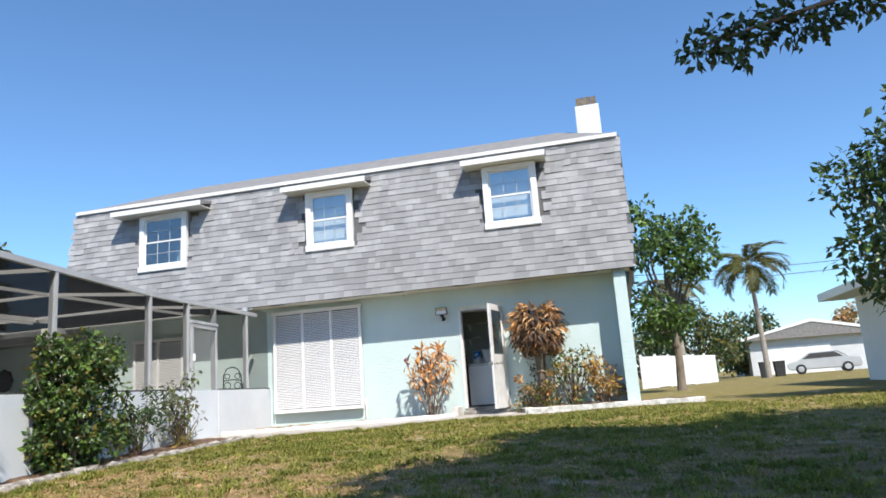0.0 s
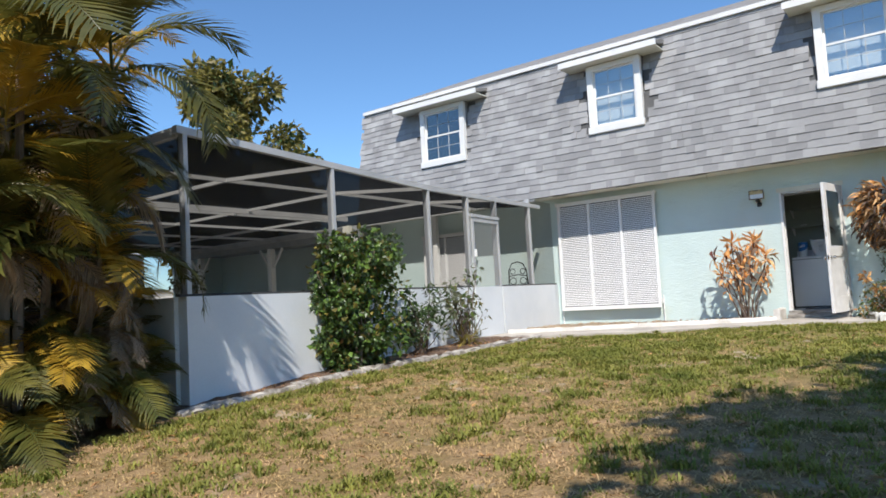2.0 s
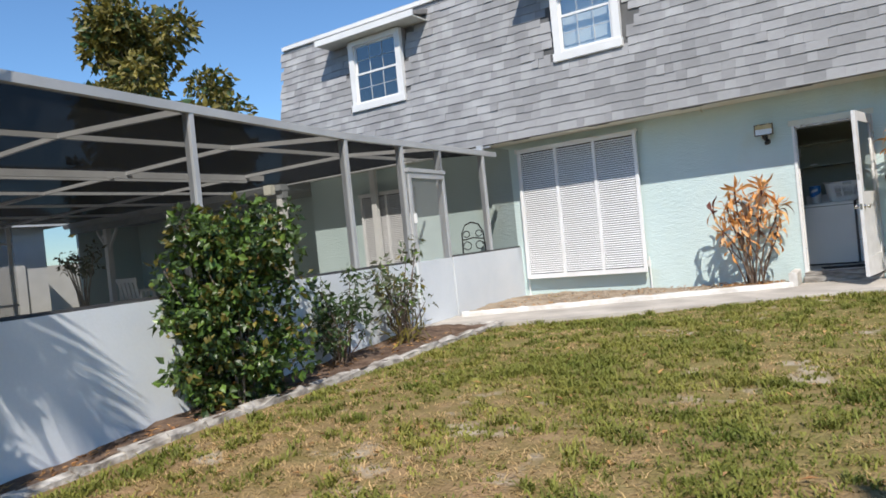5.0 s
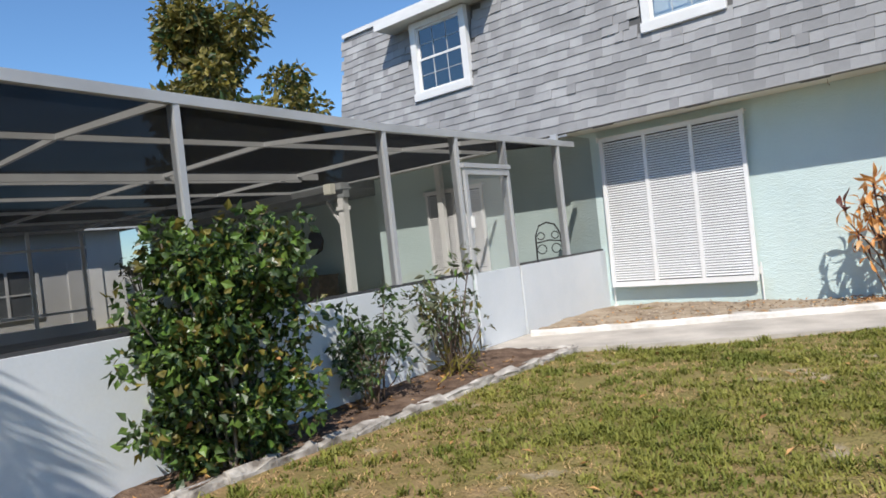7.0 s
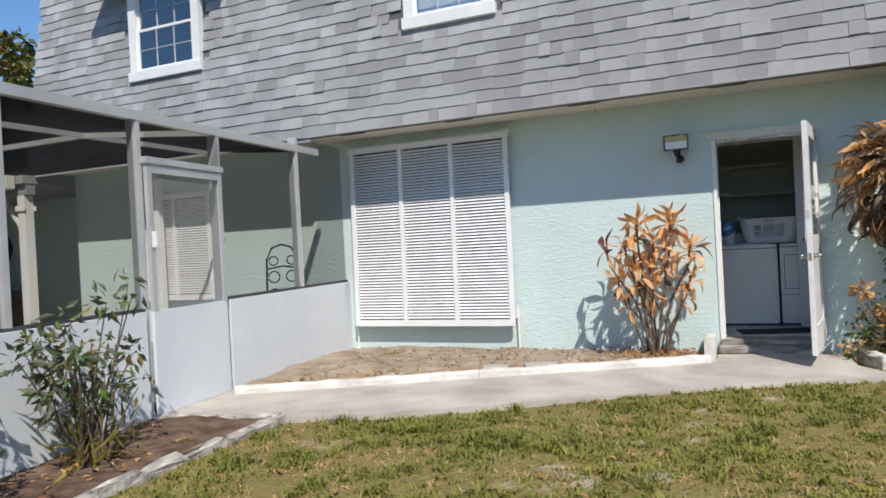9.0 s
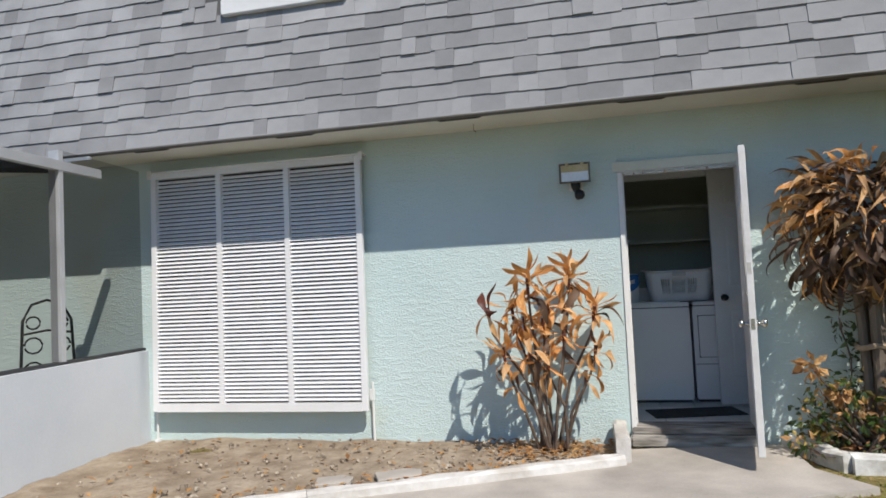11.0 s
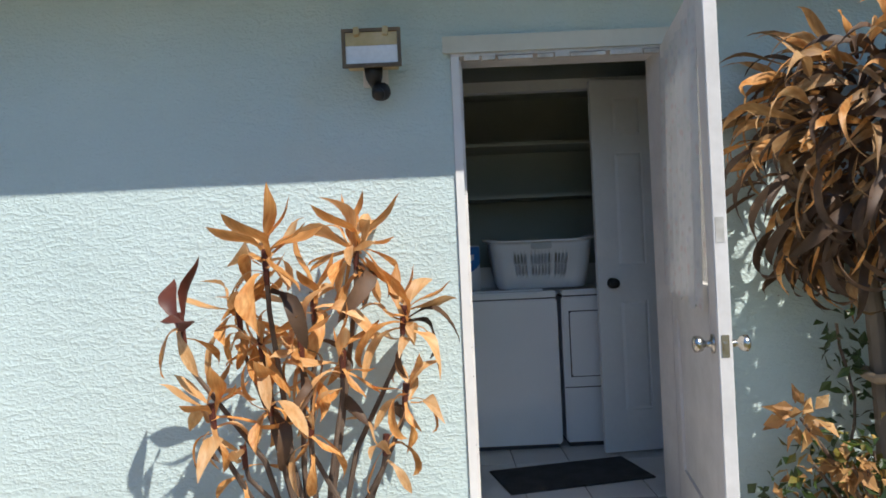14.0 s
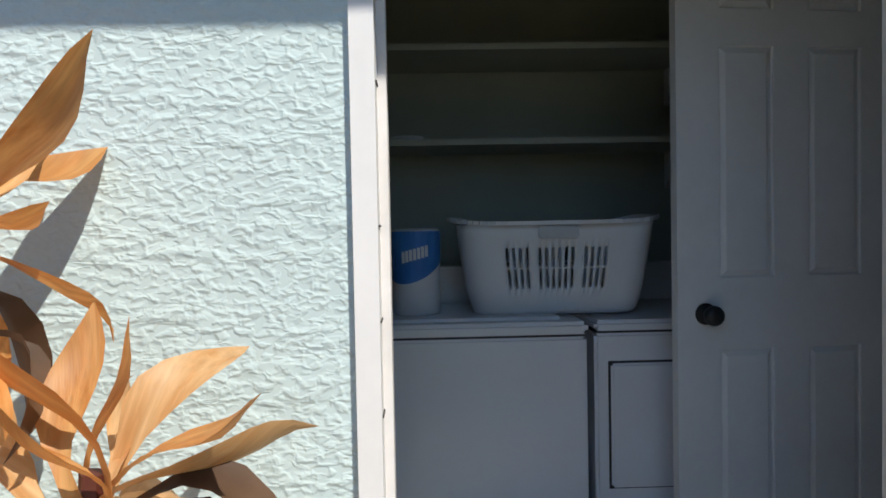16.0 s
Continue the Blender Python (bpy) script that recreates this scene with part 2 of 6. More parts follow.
M["bark"] = surface("bark", (0.13, 0.10, 0.075), (0.26, 0.21, 0.165), 6, 0.95, bump=0.9, bscale=30, bdist=0.01, stretch=(1, 1, 0.3), fine=0.4)
M["pale_bark"] = surface("pale_bark", (0.26, 0.22, 0.18), (0.38, 0.34, 0.29), 5, 0.95, bump=0.8, bscale=25, bdist=0.01, stretch=(1, 1, 2.5), fine=0.4)
M["leaf"] = surface("green_leaf", (0.055, 0.12, 0.022), (0.15, 0.23, 0.045), 5, 0.36, bump=0, bscale=12, island=0.75, back=0.25, fine=0.3)
M["leaf_dark"] = surface("dark_green_leaf", (0.03, 0.06, 0.018), (0.06, 0.10, 0.028), 3, 0.4, bump=0, bscale=12, island=0.7, back=0.2, fine=0.3)
M["leaf_olive"] = surface("olive_leaf", (0.11, 0.105, 0.02), (0.25, 0.20, 0.04), 1.2, 0.5, bump=0, bscale=8, island=0.7, back=0.25, fine=0.3)
M["leaf_dull"] = surface("dull_leaf", (0.08, 0.10, 0.055), (0.17, 0.17, 0.10), 6, 0.55, bump=0, bscale=12, island=0.6, back=0.2, fine=0.3)
M["leaf_dry"] = surface("dry_leaf", (0.36, 0.185, 0.07), (0.56, 0.35, 0.16), 6, 0.6, bump=0.3, bscale=20, bdist=0.003, each=0.8, back=0.22, fine=0.5, stretch=(0.5, 9, 4))
M["leaf_dry_joined"] = surface("dry_leaf_joined", (0.32, 0.14, 0.05), (0.52, 0.31, 0.12), 6, 0.6, bump=0, bscale=30, island=0.7, back=0.22, fine=0.35)
M["leaf_amber"] = surface("amber_leaf", (0.58, 0.225, 0.055), (0.80, 0.44, 0.16), 7, 0.5, bump=0.3, bscale=18, bdist=0.003, each=0.45, back=0.3, fine=0.5, stretch=(0.5, 9, 4))
M["leaf_tan"] = surface("tan_leaf", (0.68, 0.35, 0.13), (0.82, 0.54, 0.28), 7, 0.5, bump=0.3, bscale=18, bdist=0.003, each=0.35, back=0.3, fine=0.5, stretch=(0.5, 9, 4))
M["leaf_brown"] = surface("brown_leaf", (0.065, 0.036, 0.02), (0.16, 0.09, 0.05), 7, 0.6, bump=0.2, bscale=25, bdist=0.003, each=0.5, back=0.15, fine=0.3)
M["leaf_red"] = surface("dark_red_leaf", (0.09, 0.025, 0.018), (0.17, 0.05, 0.03), 6, 0.5, bump=0, each=0.4, back=0.2)
M["palm_green"] = surface("palm_leaf", (0.055, 0.068, 0.013), (0.155, 0.135, 0.026), 2.5, 0.45, bump=0, bscale=9, each=0.7, back=0.3, fine=0.3)
M["palm_yellow"] = surface("yellow_palm_leaf", (0.40, 0.25, 0.028), (0.56, 0.37, 0.05), 2.5, 0.45, bump=0, bscale=9, each=0.5, back=0.35, fine=0.3)
M["palm_brown"] = surface("withered_palm_leaf", (0.20, 0.14, 0.09), (0.38, 0.29, 0.20), 3, 0.7, bump=0, bscale=9, each=0.6, back=0.15, fine=0.4)
M["stem"] = surface("stem", (0.09, 0.06, 0.045), (0.17, 0.12, 0.085), 9, 0.8, bump=0.5, bscale=40, bdist=0.003, fine=0.4)
M["grass"] = surface("grass_blade", (0.15, 0.18, 0.031), (0.32, 0.305, 0.070), 2.2, 0.6, bump=0, bscale=6, island=0.6, back=0.3, fine=0.5, spec=0.3)
M["straw"] = surface("straw_blade", (0.56, 0.38, 0.20), (0.41, 0.295, 0.125), 1.6, 0.8, bump=0, bscale=6, island=0.6, back=0.2, fine=0.5, spec=0.2)
M["appliance"] = surface("appliance_enamel", (0.80, 0.80, 0.81), (0.84, 0.84, 0.85), 2, 0.28, bump=0.02, fine=0.03, coat=0.3)
M["plastic"] = surface("white_plastic", (0.72, 0.73, 0.74), (0.76, 0.77, 0.78), 3, 0.4, bump=0, fine=0.03)
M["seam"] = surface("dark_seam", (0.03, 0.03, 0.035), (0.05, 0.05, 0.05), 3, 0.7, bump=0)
M["black"] = surface("black_metal", (0.02, 0.02, 0.022), (0.035, 0.033, 0.03), 8, 0.45, 0.3, 0.1, 60)
M["bronze"] = surface("bronze_paint", (0.09, 0.065, 0.04), (0.20, 0.15, 0.09), 9, 0.6, 0.0, 0.2, 60)
M["chrome"] = surface("worn_steel", (0.55, 0.52, 0.47), (0.66, 0.63, 0.58), 12, 0.25, 1.0, 0.05, 80)
M["room_wall"] = surface("room_paint", (0.40, 0.43, 0.37), (0.46, 0.49, 0.43), 2, 0.85, bump=0.1, bscale=60, bdist=0.001, fine=0.06)
M["tile"] = surface("floor_tile", (0.62, 0.60, 0.57), (0.72, 0.70, 0.66), 3, 0.4, bump=0.1, each=0.1, fine=0.12)
M["grout"] = surface("grout", (0.22, 0.21, 0.20), (0.28, 0.27, 0.26), 8, 0.95, bump=0.2)
M["mat"] = surface("rubber_mat", (0.025, 0.025, 0.025), (0.05, 0.05, 0.05), 10, 0.95, bump=0.8, bscale=140, bdist=0.004)
M["blue"] = surface("blue_print", (0.03, 0.16, 0.48), (0.06, 0.24, 0.58), 9, 0.5, bump=0)
M["curtain"] = printed_cloth("flower_print_curtain")
M["brick"] = surface("chimney_brick", (0.20, 0.09, 0.06), (0.30, 0.15, 0.10), 9, 0.9, bump=0.5)
M["lampglass"] = surface("frosted_lamp_glass", (0.78, 0.79, 0.80), (0.84, 0.85, 0.86), 6, 0.25, bump=0)
M["amber"] = surface("yellowed_plastic", (0.50, 0.38, 0.16), (0.62, 0.50, 0.28), 8, 0.4, bump=0)
M["grey_wall"] = surface("grey_house_paint", (0.52, 0.54, 0.56), (0.60, 0.62, 0.63), 1.0, 0.85, bump=0.2)
M["car"] = surface("silver_car_paint", (0.60, 0.61, 0.62), (0.64, 0.65, 0.66), 2, 0.22, 0.3, 0, fine=0.02, coat=0.6)
M["rubber"] = surface("tyre_rubber", (0.02, 0.02, 0.02), (0.035, 0.035, 0.035), 9, 0.85, bump=0.2)
M["terracotta"] = surface("terracotta", (0.42, 0.15, 0.06), (0.50, 0.20, 0.09), 8, 0.85, bump=0.2)
M["patio"] = surface("patio_concrete", (0.24, 0.235, 0.225), (0.32, 0.31, 0.295), 2.0, 0.9, bump=0.3, bscale=60, fine=0.2)
M["road"] = surface("asphalt", (0.05, 0.05, 0.052), (0.08, 0.08, 0.08), 3, 0.95, bump=0.3)


def lawn_material():
    """Thin lawn: sandy thatch with straw, bare spots and greener patches."""
    m = surface("lawn", (0.36, 0.24, 0.135), (0.205, 0.148, 0.062), 4.5, 1.0, bump=1.0, bscale=38, bdist=0.03, fine=0.9, spec=0.1)
    n, l = m.node_tree.nodes, m.node_tree.links
    bs = n["Principled BSDF"]
    tc = n.new("ShaderNodeTexCoord")
    sp = n.new("ShaderNodeTexNoise")
    sp.inputs["Scale"].default_value, sp.inputs["Detail"].default_value = 2.1, 6
    l.new(tc.outputs["Object"], sp.inputs["Vector"])
    mr = n.new("ShaderNodeMapRange")
    mr.inputs[1].default_value, mr.inputs[2].default_value = 0.625, 0.70
    l.new(sp.outputs[0], mr.inputs[0])
    mx = n.new("ShaderNodeMix")
    mx.data_type = "RGBA"
    l.new(mr.outputs[0], mx.inputs[0])
    l.new(bs.inputs["Base Color"].links[0].from_socket, mx.inputs[6])
    mx.inputs[7].default_value = (0.44, 0.37, 0.28, 1)
    l.new(mx.outputs[2], bs.inputs["Base Color"])
    return m


M["lawn"] = lawn_tint(lawn_material(), (0.19, 0.185, 0.055))


# ---- mesh helpers ----
def mesh_of(bm, name, mats):
    me = bpy.data.meshes.new(name)
    bm.to_mesh(me)
    bm.free()
    for m in (mats if isinstance(mats, (list, tuple)) else [mats]):
        me.materials.append(m)
    return me


def part(name, bm, material, parent, label="", smooth=False):
    """Links a bmesh as ONE mesh object under a thing or under a part."""
    me = mesh_of(bm, name, material)
    if smooth:
        me.shade_smooth()
    ob = new(name, me)
    ob.parent = parent
    return tagged(ob, label)


def solid(name, bm, material, label="", category="", group="", kind="", smooth=False):
    me = mesh_of(bm, name, material)
    if smooth:
        me.shade_smooth()
    return tagged(new(name, me), label, category, group, kind)


def thing(name, x=0, y=0, z=0, rz=0, label="", category="", group="", kind=""):
    ob = new(name)
    ob.empty_display_size = 0.1
    ob.matrix_basis = pose(x, y, z, 0, 0, rz)
    return tagged(ob, label, category, group, kind)


def shape(*boxes, bevel=0.0, m=None):
    """A bmesh of boxes (x0, y0, z0, x1, y1, z1)."""
    bm = bmesh.new()
    for b in boxes:
        box(bm, *b)
    if bevel:
        bmesh.ops.bevel(bm, geom=bm.edges[:], offset=bevel, segments=2, affect="EDGES", clamp_overlap=True)
    if m is not None:
        bm.transform(m)
    return bm


def box(bm, x0, y0, z0, x1, y1, z1, m=None):
    vs = [Vector((x, y, z)) for x in (x0, x1) for y in (y0, y1) for z in (z0, z1)]
    v = [bm.verts.new(m @ p if m is not None else p) for p in vs]
    for q in ((0, 1, 3, 2), (4, 6, 7, 5), (0, 4, 5, 1), (2, 3, 7, 6), (0, 2, 6, 4), (1, 5, 7, 3)):
        bm.faces.new([v[i] for i in q])
    return v


def tube(bm, pts, radii, sides=8, cap=True):
    """A tapered tube along points."""
    rings = []
    pts = [Vector(p) for p in pts]
    for i, p in enumerate(pts):
        d = (pts[min(i + 1, len(pts) - 1)] - pts[max(i - 1, 0)]).normalized()
        u = d.cross(Vector((0.31, 0.17, 0.93)))
        if u.length < 1e-3:
            u = d.cross(Vector((1, 0, 0)))
        u.normalize()
        w = d.cross(u)
        r = radii[i] if isinstance(radii, (list, tuple)) else radii
        rings.append([bm.verts.new(p + u * r * math.cos(a) + w * r * math.sin(a)) for a in (2 * math.pi * k / sides for k in range(sides))])
    for a, b in zip(rings, rings[1:]):
        for k in range(sides):
            bm.faces.new((a[k], a[(k + 1) % sides], b[(k + 1) % sides], b[k]))
    if cap:
        bm.faces.new(rings[0][::-1])
        bm.faces.new(rings[-1])
    return bm


def bar(bm, a, b, w, h):
    """A square bar from a to b, w across and h high."""
    a, b = Vector(a), Vector(b)
    d = b - a
    q = d.to_track_quat("X", "Z").to_matrix().to_4x4()
    box(bm, 0, -w / 2, -h / 2, d.length, w / 2, h / 2, Matrix.Translation(a) @ q)
    return bm


def prism(outline, axis, lo, hi):
    """An outline of 2D points pushed along an axis ('x', 'y' or 'z')."""
    bm = bmesh.new()
    def at(p, v):
        return {"x": (v, p[0], p[1]), "y": (p[0], v, p[1]), "z": (p[0], p[1], v)}[axis]
    a = [bm.verts.new(at(p, lo)) for p in outline]
    b = [bm.verts.new(at(p, hi)) for p in outline]
    bm.faces.new(a[::-1])
    bm.faces.new(b)
    for i in range(len(a)):
        j = (i + 1) % len(a)
        bm.faces.new((a[i], a[j], b[j], b[i]))
    bmesh.ops.recalc_face_normals(bm, faces=bm.faces[:])
    return bm


def lathe(profile, sides=20):
    """A turned body from (radius, z) pairs."""
    bm = bmesh.new()
    rings = [[bm.verts.new((r * math.cos(2 * math.pi * k / sides), r * math.sin(2 * math.pi * k / sides), z)) for k in range(sides)] for r, z in profile]
    for a, b in zip(rings, rings[1:]):
        for k in range(sides):
            bm.faces.new((a[k], a[(k + 1) % sides], b[(k + 1) % sides], b[k]))
    bm.faces.new(rings[0][::-1])
    bm.faces.new(rings[-1])
    return bm


def leaves(name, material, centres, radii, count, size, rng, lean=0.4, flat=1.0, hollow=0.35, wide=0.5):
    """One mesh of folded leaves scattered through round clumps with ragged outlines."""
    centres, radii = np.asarray(centres, float), np.asarray(radii, float)
    which = rng.choice(len(centres), count, p=radii**2 / (radii**2).sum())
    v = rng.normal(size=(count, 3))
    v /= np.linalg.norm(v, axis=1)[:, None]
    depth = (hollow + (1 - hollow) * rng.random(count) ** 0.5) * (0.85 + 0.3 * rng.random(count))
    base = centres[which] + v * (radii[which] * depth)[:, None] * [1, 1, flat]
    d = v * 0.7 + rng.normal(size=(count, 3)) * 0.6 + [0, 0, -lean]
    d /= np.linalg.norm(d, axis=1)[:, None]
    s = np.cross(d, rng.normal(size=(count, 3)))
    s /= np.linalg.norm(s, axis=1)[:, None] + 1e-9
    n = np.cross(s, d)
    ln = size * (0.6 + 0.8 * rng.random(count))[:, None]
    wd = ln * wide
    pts = np.stack([base, base + d * ln * 0.45 + s * wd * 0.5 + n * wd * 0.18, base + d * ln - n * ln * 0.12, base + d * ln * 0.45 - s * wd * 0.5 + n * wd * 0.18,
                    base + d * ln * 0.5], 1).reshape(-1, 3)
    k = np.arange(count)[:, None] * 5
    faces = np.concatenate([k + [0, 1, 4], k + [1, 2, 4], k + [0, 4, 3], k + [4, 2, 3]], 1).reshape(-1, 3)
    me = bpy.data.meshes.new(name)
    me.from_pydata(pts.tolist(), [], faces.tolist())
    me.materials.append(material)
    return me


def blade_mesh(name, material, length, width, bend, twist=0.0, steps=6, stalk=0.0):
    """One long strap leaf along +x, folded along its midrib and arching by bend degrees."""
    bm = bmesh.new()
    rows, p, a = [], Vector((0, 0, 0)), radians(0)
    for i in range(steps + 1):
        f = i / steps
        g = max(0.0, (f - stalk) / (1 - stalk))
        w = width * (math.sin(math.pi * min(1, (g * 0.96 + 0.04) ** 0.88)) ** 1.05) / 2 + (0.0022 + 0.004 * (stalk > 0)) * (1 - f)
        side = Vector((0, math.cos(twist * f), math.sin(twist * f)))
        p = p + Vector((0, 0.16 * width * math.sin(5 * f + twist * 3), 0.20 * width * math.sin(7 * f + bend)))
        up = Vector((-math.sin(a), 0, math.cos(a)))
        rows.append([bm.verts.new(p + side * w + up * w * 0.35), bm.verts.new(p), bm.verts.new(p - side * w + up * w * 0.35)])
        a = -radians(bend) * (f + 1 / steps) ** 1.3
        p = p + Vector((math.cos(a), 0, math.sin(a))) * length / steps
    for r, q in zip(rows, rows[1:]):
        for k in (0, 1):
            bm.faces.new((r[k], r[k + 1], q[k + 1], q[k]))
    me = mesh_of(bm, name, material)
    me.shade_smooth()
    return me


def aim(x, y, z, yaw, rise, roll=0, s=1.0):
    """The pose of a leaf at a place: yaw and rise in degrees."""
    return Matrix.Translation((x, y, z)) @ Matrix.Rotation(radians(yaw), 4, "Z") @ Matrix.Rotation(-radians(rise), 4, "Y") @ Matrix.Rotation(radians(roll), 4, "X") @ Matrix.Scale(s, 4)

# ---- ground ----
PROFILE_Y = [-400, -30, -18, -14.4, -13.4, -12, -10.2, -9, -7.6, -5, -2.6, 0, 40, 400]
PROFILE_Z = [-1.5, -1.3, -1.22, -0.97, -0.80, -0.57, -0.42, -0.33, -0.27, -0.19, -0.17, -0.16, -0.30, -0.40]


def ground_z(x, y):
    return float(np.interp(y, PROFILE_Y, PROFILE_Z)) + 0.018 * math.sin(x * 1.3 + y * 0.7) * math.sin(y * 1.1 - x * 0.4)


def ground():
    xs = np.concatenate([[-400, -150, -60, -30, -20], np.arange(-14, 14.01, 0.4), [18, 26, 40, 80, 180, 400]])
    ys = np.concatenate([[-400, -150, -60, -35, -25, -20], np.arange(-17, 3.01, 0.4), [6, 10, 20, 40, 80, 180, 400]])
    bm = bmesh.new()
    grid = [[bm.verts.new((x, y, ground_z(x, y))) for y in ys] for x in xs]
    for i in range(len(xs) - 1):
        for j in range(len(ys) - 1):
            bm.faces.new((grid[i][j], grid[i + 1][j], grid[i + 1][j + 1], grid[i][j + 1]))
    return solid("ground", bm, M["lawn"], "thin sun-scorched lawn with bare sandy patches", "lawn", kind="structure", smooth=True)


ground()

# ---- house: walls ----
X0, X1 = -9.3, 3.47          # ends of the house wall
DOOR_W, DOOR_H = 0.875, 2.02
EAVE_Y, EAVE_Z = -0.64, 2.485
TOP_Y, TOP_Z = -0.22, 5.30
DORMER_TOP = 5.20


def house_walls():
    t = 0.20
    bm = shape((X0, 0, -0.5, -0.037, t, 2.53), (DOOR_W + 0.05, 0, -0.5, X1, t, 2.53), (-0.037, 0, DOOR_H + 0.05, DOOR_W + 0.05, t, 2.53), (-0.037, 0, -0.5, DOOR_W + 0.05, t, -0.06))
    solid("wall_south", bm, M["mint"], "mint green painted stucco house wall", "wall", kind="structure")
    solid("wall_east", shape((X1 - t, t, -0.5, X1, 8, 2.53)), M["mint"], "mint green stucco side wall", "wall", kind="structure")
    solid("wall_west", shape((X0, t, -0.5, X0 + t, 8, 2.53)), M["mint"], "mint green stucco side wall", "wall", kind="structure")
    solid("wall_north", shape((X0 + t, 7.8, -0.5, X1 - t, 8, 2.53)), M["mint"], "mint green stucco rear wall", "wall", kind="structure")
    bm = prism([(-0.56, -0.4), (0, -0.4), (0, 2.484), (-0.50, 2.484), (-0.56, 2.37)], "x", 3.23, 3.463)
    solid("wall_wing", bm, M["mint"], "mint stucco wing wall under the eave", "wall", kind="structure")


house_walls()


# ---- house: mansard roof ----
DORMERS = [(-7.46, -6.22), (-3.22, -2.13), (0.80, 1.93)]
WIN_Z0, WIN_Z1, WIN_Y = 3.60, 4.92, -0.475
SLOPE = Vector((0, TOP_Y - EAVE_Y, TOP_Z - EAVE_Z))
RUN = SLOPE.length
UP = SLOPE / RUN
OUT = Vector((0, -UP.z, UP.y))
COURSE = 0.137


def on_roof(x, s, h=0.0):
    return Vector((x, EAVE_Y, EAVE_Z)) + UP * s + OUT * h


def mansard():
    left, right = -9.43, 3.68
    roof = thing("roof", 0, 0, 0, label="grey shingled mansard roof with three window dormers", category="roof", kind="structure")
    # underlay with openings for the dormer windows
    s0, s1 = (WIN_Z0 - EAVE_Z) / UP.z, (WIN_Z1 - EAVE_Z) / UP.z
    bm = bmesh.new()
    cuts = [left] + [v for d in DORMERS for v in d] + [right]
    for i, (a, b) in enumerate(zip(cuts, cuts[1:])):
        for lo, hi in ([(0, s0), (s1, RUN)] if i % 2 else [(0, RUN)]):
            f = [on_roof(a, lo), on_roof(b, lo), on_roof(b, hi), on_roof(a, hi)]
            g = [p - OUT * 0.1 for p in f]
            vs = [bm.verts.new(p) for p in f + g]
            for q in ((0, 1, 2, 3), (7, 6, 5, 4), (0, 4, 5, 1), (1, 5, 6, 2), (2, 6, 7, 3), (3, 7, 4, 0)):
                bm.faces.new([vs[k] for k in q])
    part("underlay", bm, M["felt"], roof)
    for x, sgn in ((left, 1), (right, -1)):
        bm = prism([(EAVE_Y + 0.02, EAVE_Z), (8.2, EAVE_Z), (8.2, TOP_Z), (TOP_Y + 0.02, TOP_Z)], "x", x + 0.02 * sgn, x + 0.12 * sgn)
        part("gable_side", bm, M["shingle_joined"], roof)
    # low hipped upper roof
    bm = bmesh.new()
    e = [(-9.43, TOP_Y - 0.05, TOP_Z + 0.03), (3.62, TOP_Y - 0.05, TOP_Z + 0.03), (3.62, 8.3, TOP_Z + 0.03), (-9.43, 8.3, TOP_Z + 0.03), (-8.0, 3.0, 6.69), (2.3, 3.0, 6.69)]
    v = [bm.verts.new(p) for p in e]
    for q in ((0, 1, 5, 4), (1, 2, 5), (2, 3, 4, 5), (3, 0, 4), (3, 2, 1, 0)):
        bm.faces.new([v[k] for k in q])
    part("upper_roof", bm, M["roofing"], roof, "weathered low-pitched upper roof")
    part("drip_edge", shape((-9.44, TOP_Y - 0.075, TOP_Z - 0.04, 3.63, TOP_Y - 0.03, TOP_Z + 0.035)), M["white"], roof, "white metal edge strip")
    vent = bmesh.new()
    tube(vent, [(-4.5, 0.6, 5.2), (-4.5, 0.6, 5.62)], 0.05, 10)
    part("vent_pipe", vent, M["alu"], roof)
    # soffit with vents
    part("soffit", shape((-9.43, EAVE_Y + 0.01, EAVE_Z + 0.0, 3.66, -0.002, EAVE_Z + 0.055)), M["soffit"], roof, "cream painted soffit")
    part("fascia", shape((-9.43, EAVE_Y - 0.008, EAVE_Z - 0.005, 3.67, EAVE_Y + 0.012, EAVE_Z + 0.02)), M["soffit"], roof)
    part("drip_strip", shape((-9.43, EAVE_Y - 0.032, EAVE_Z - 0.015, 3.67, EAVE_Y + 0.012, EAVE_Z - 0.0055)), M["shingle_joined"], roof, "thin straight eave strip")
    for x in (-2.60, -1.21, 0.16, 1.37, -3.95, 2.75):
        bm = bmesh.new()
        tube(bm, [(x - 0.19, -0.53, EAVE_Z - 0.003), (x - 0.15, -0.53, EAVE_Z - 0.004), (x + 0.15, -0.53, EAVE_Z - 0.004), (x + 0.19, -0.53, EAVE_Z - 0.003)], [0.006, 0.02, 0.02, 0.006], 8)
        part("soffit_vent", bm, M["seam"], roof, "dark soffit vent slot")
    hook = bmesh.new()
    tube(hook, [(-1.15, -0.25, EAVE_Z + 0.01), (-1.15, -0.25, EAVE_Z - 0.05), (-1.13, -0.25, EAVE_Z - 0.07)], 0.005, 6)
    part("hook", hook, M["chrome"], roof)
    return roof


roof = mansard()


def tab_verts(w, rise):
    """A shingle tab, local: x along, y up the slope, z out of it."""
    return [(0.0006, 0, rise), (w - 0.0006, 0, rise), (w - 0.0006, COURSE + 0.05, 0.002), (0.0006, COURSE + 0.05, 0.002),
            (0.0006, 0, 0.001), (w - 0.0006, 0, 0.001)]


TAB_FACES = [(0, 1, 2, 3), (4, 5, 1, 0), (4, 0, 3), (5, 2, 1)]


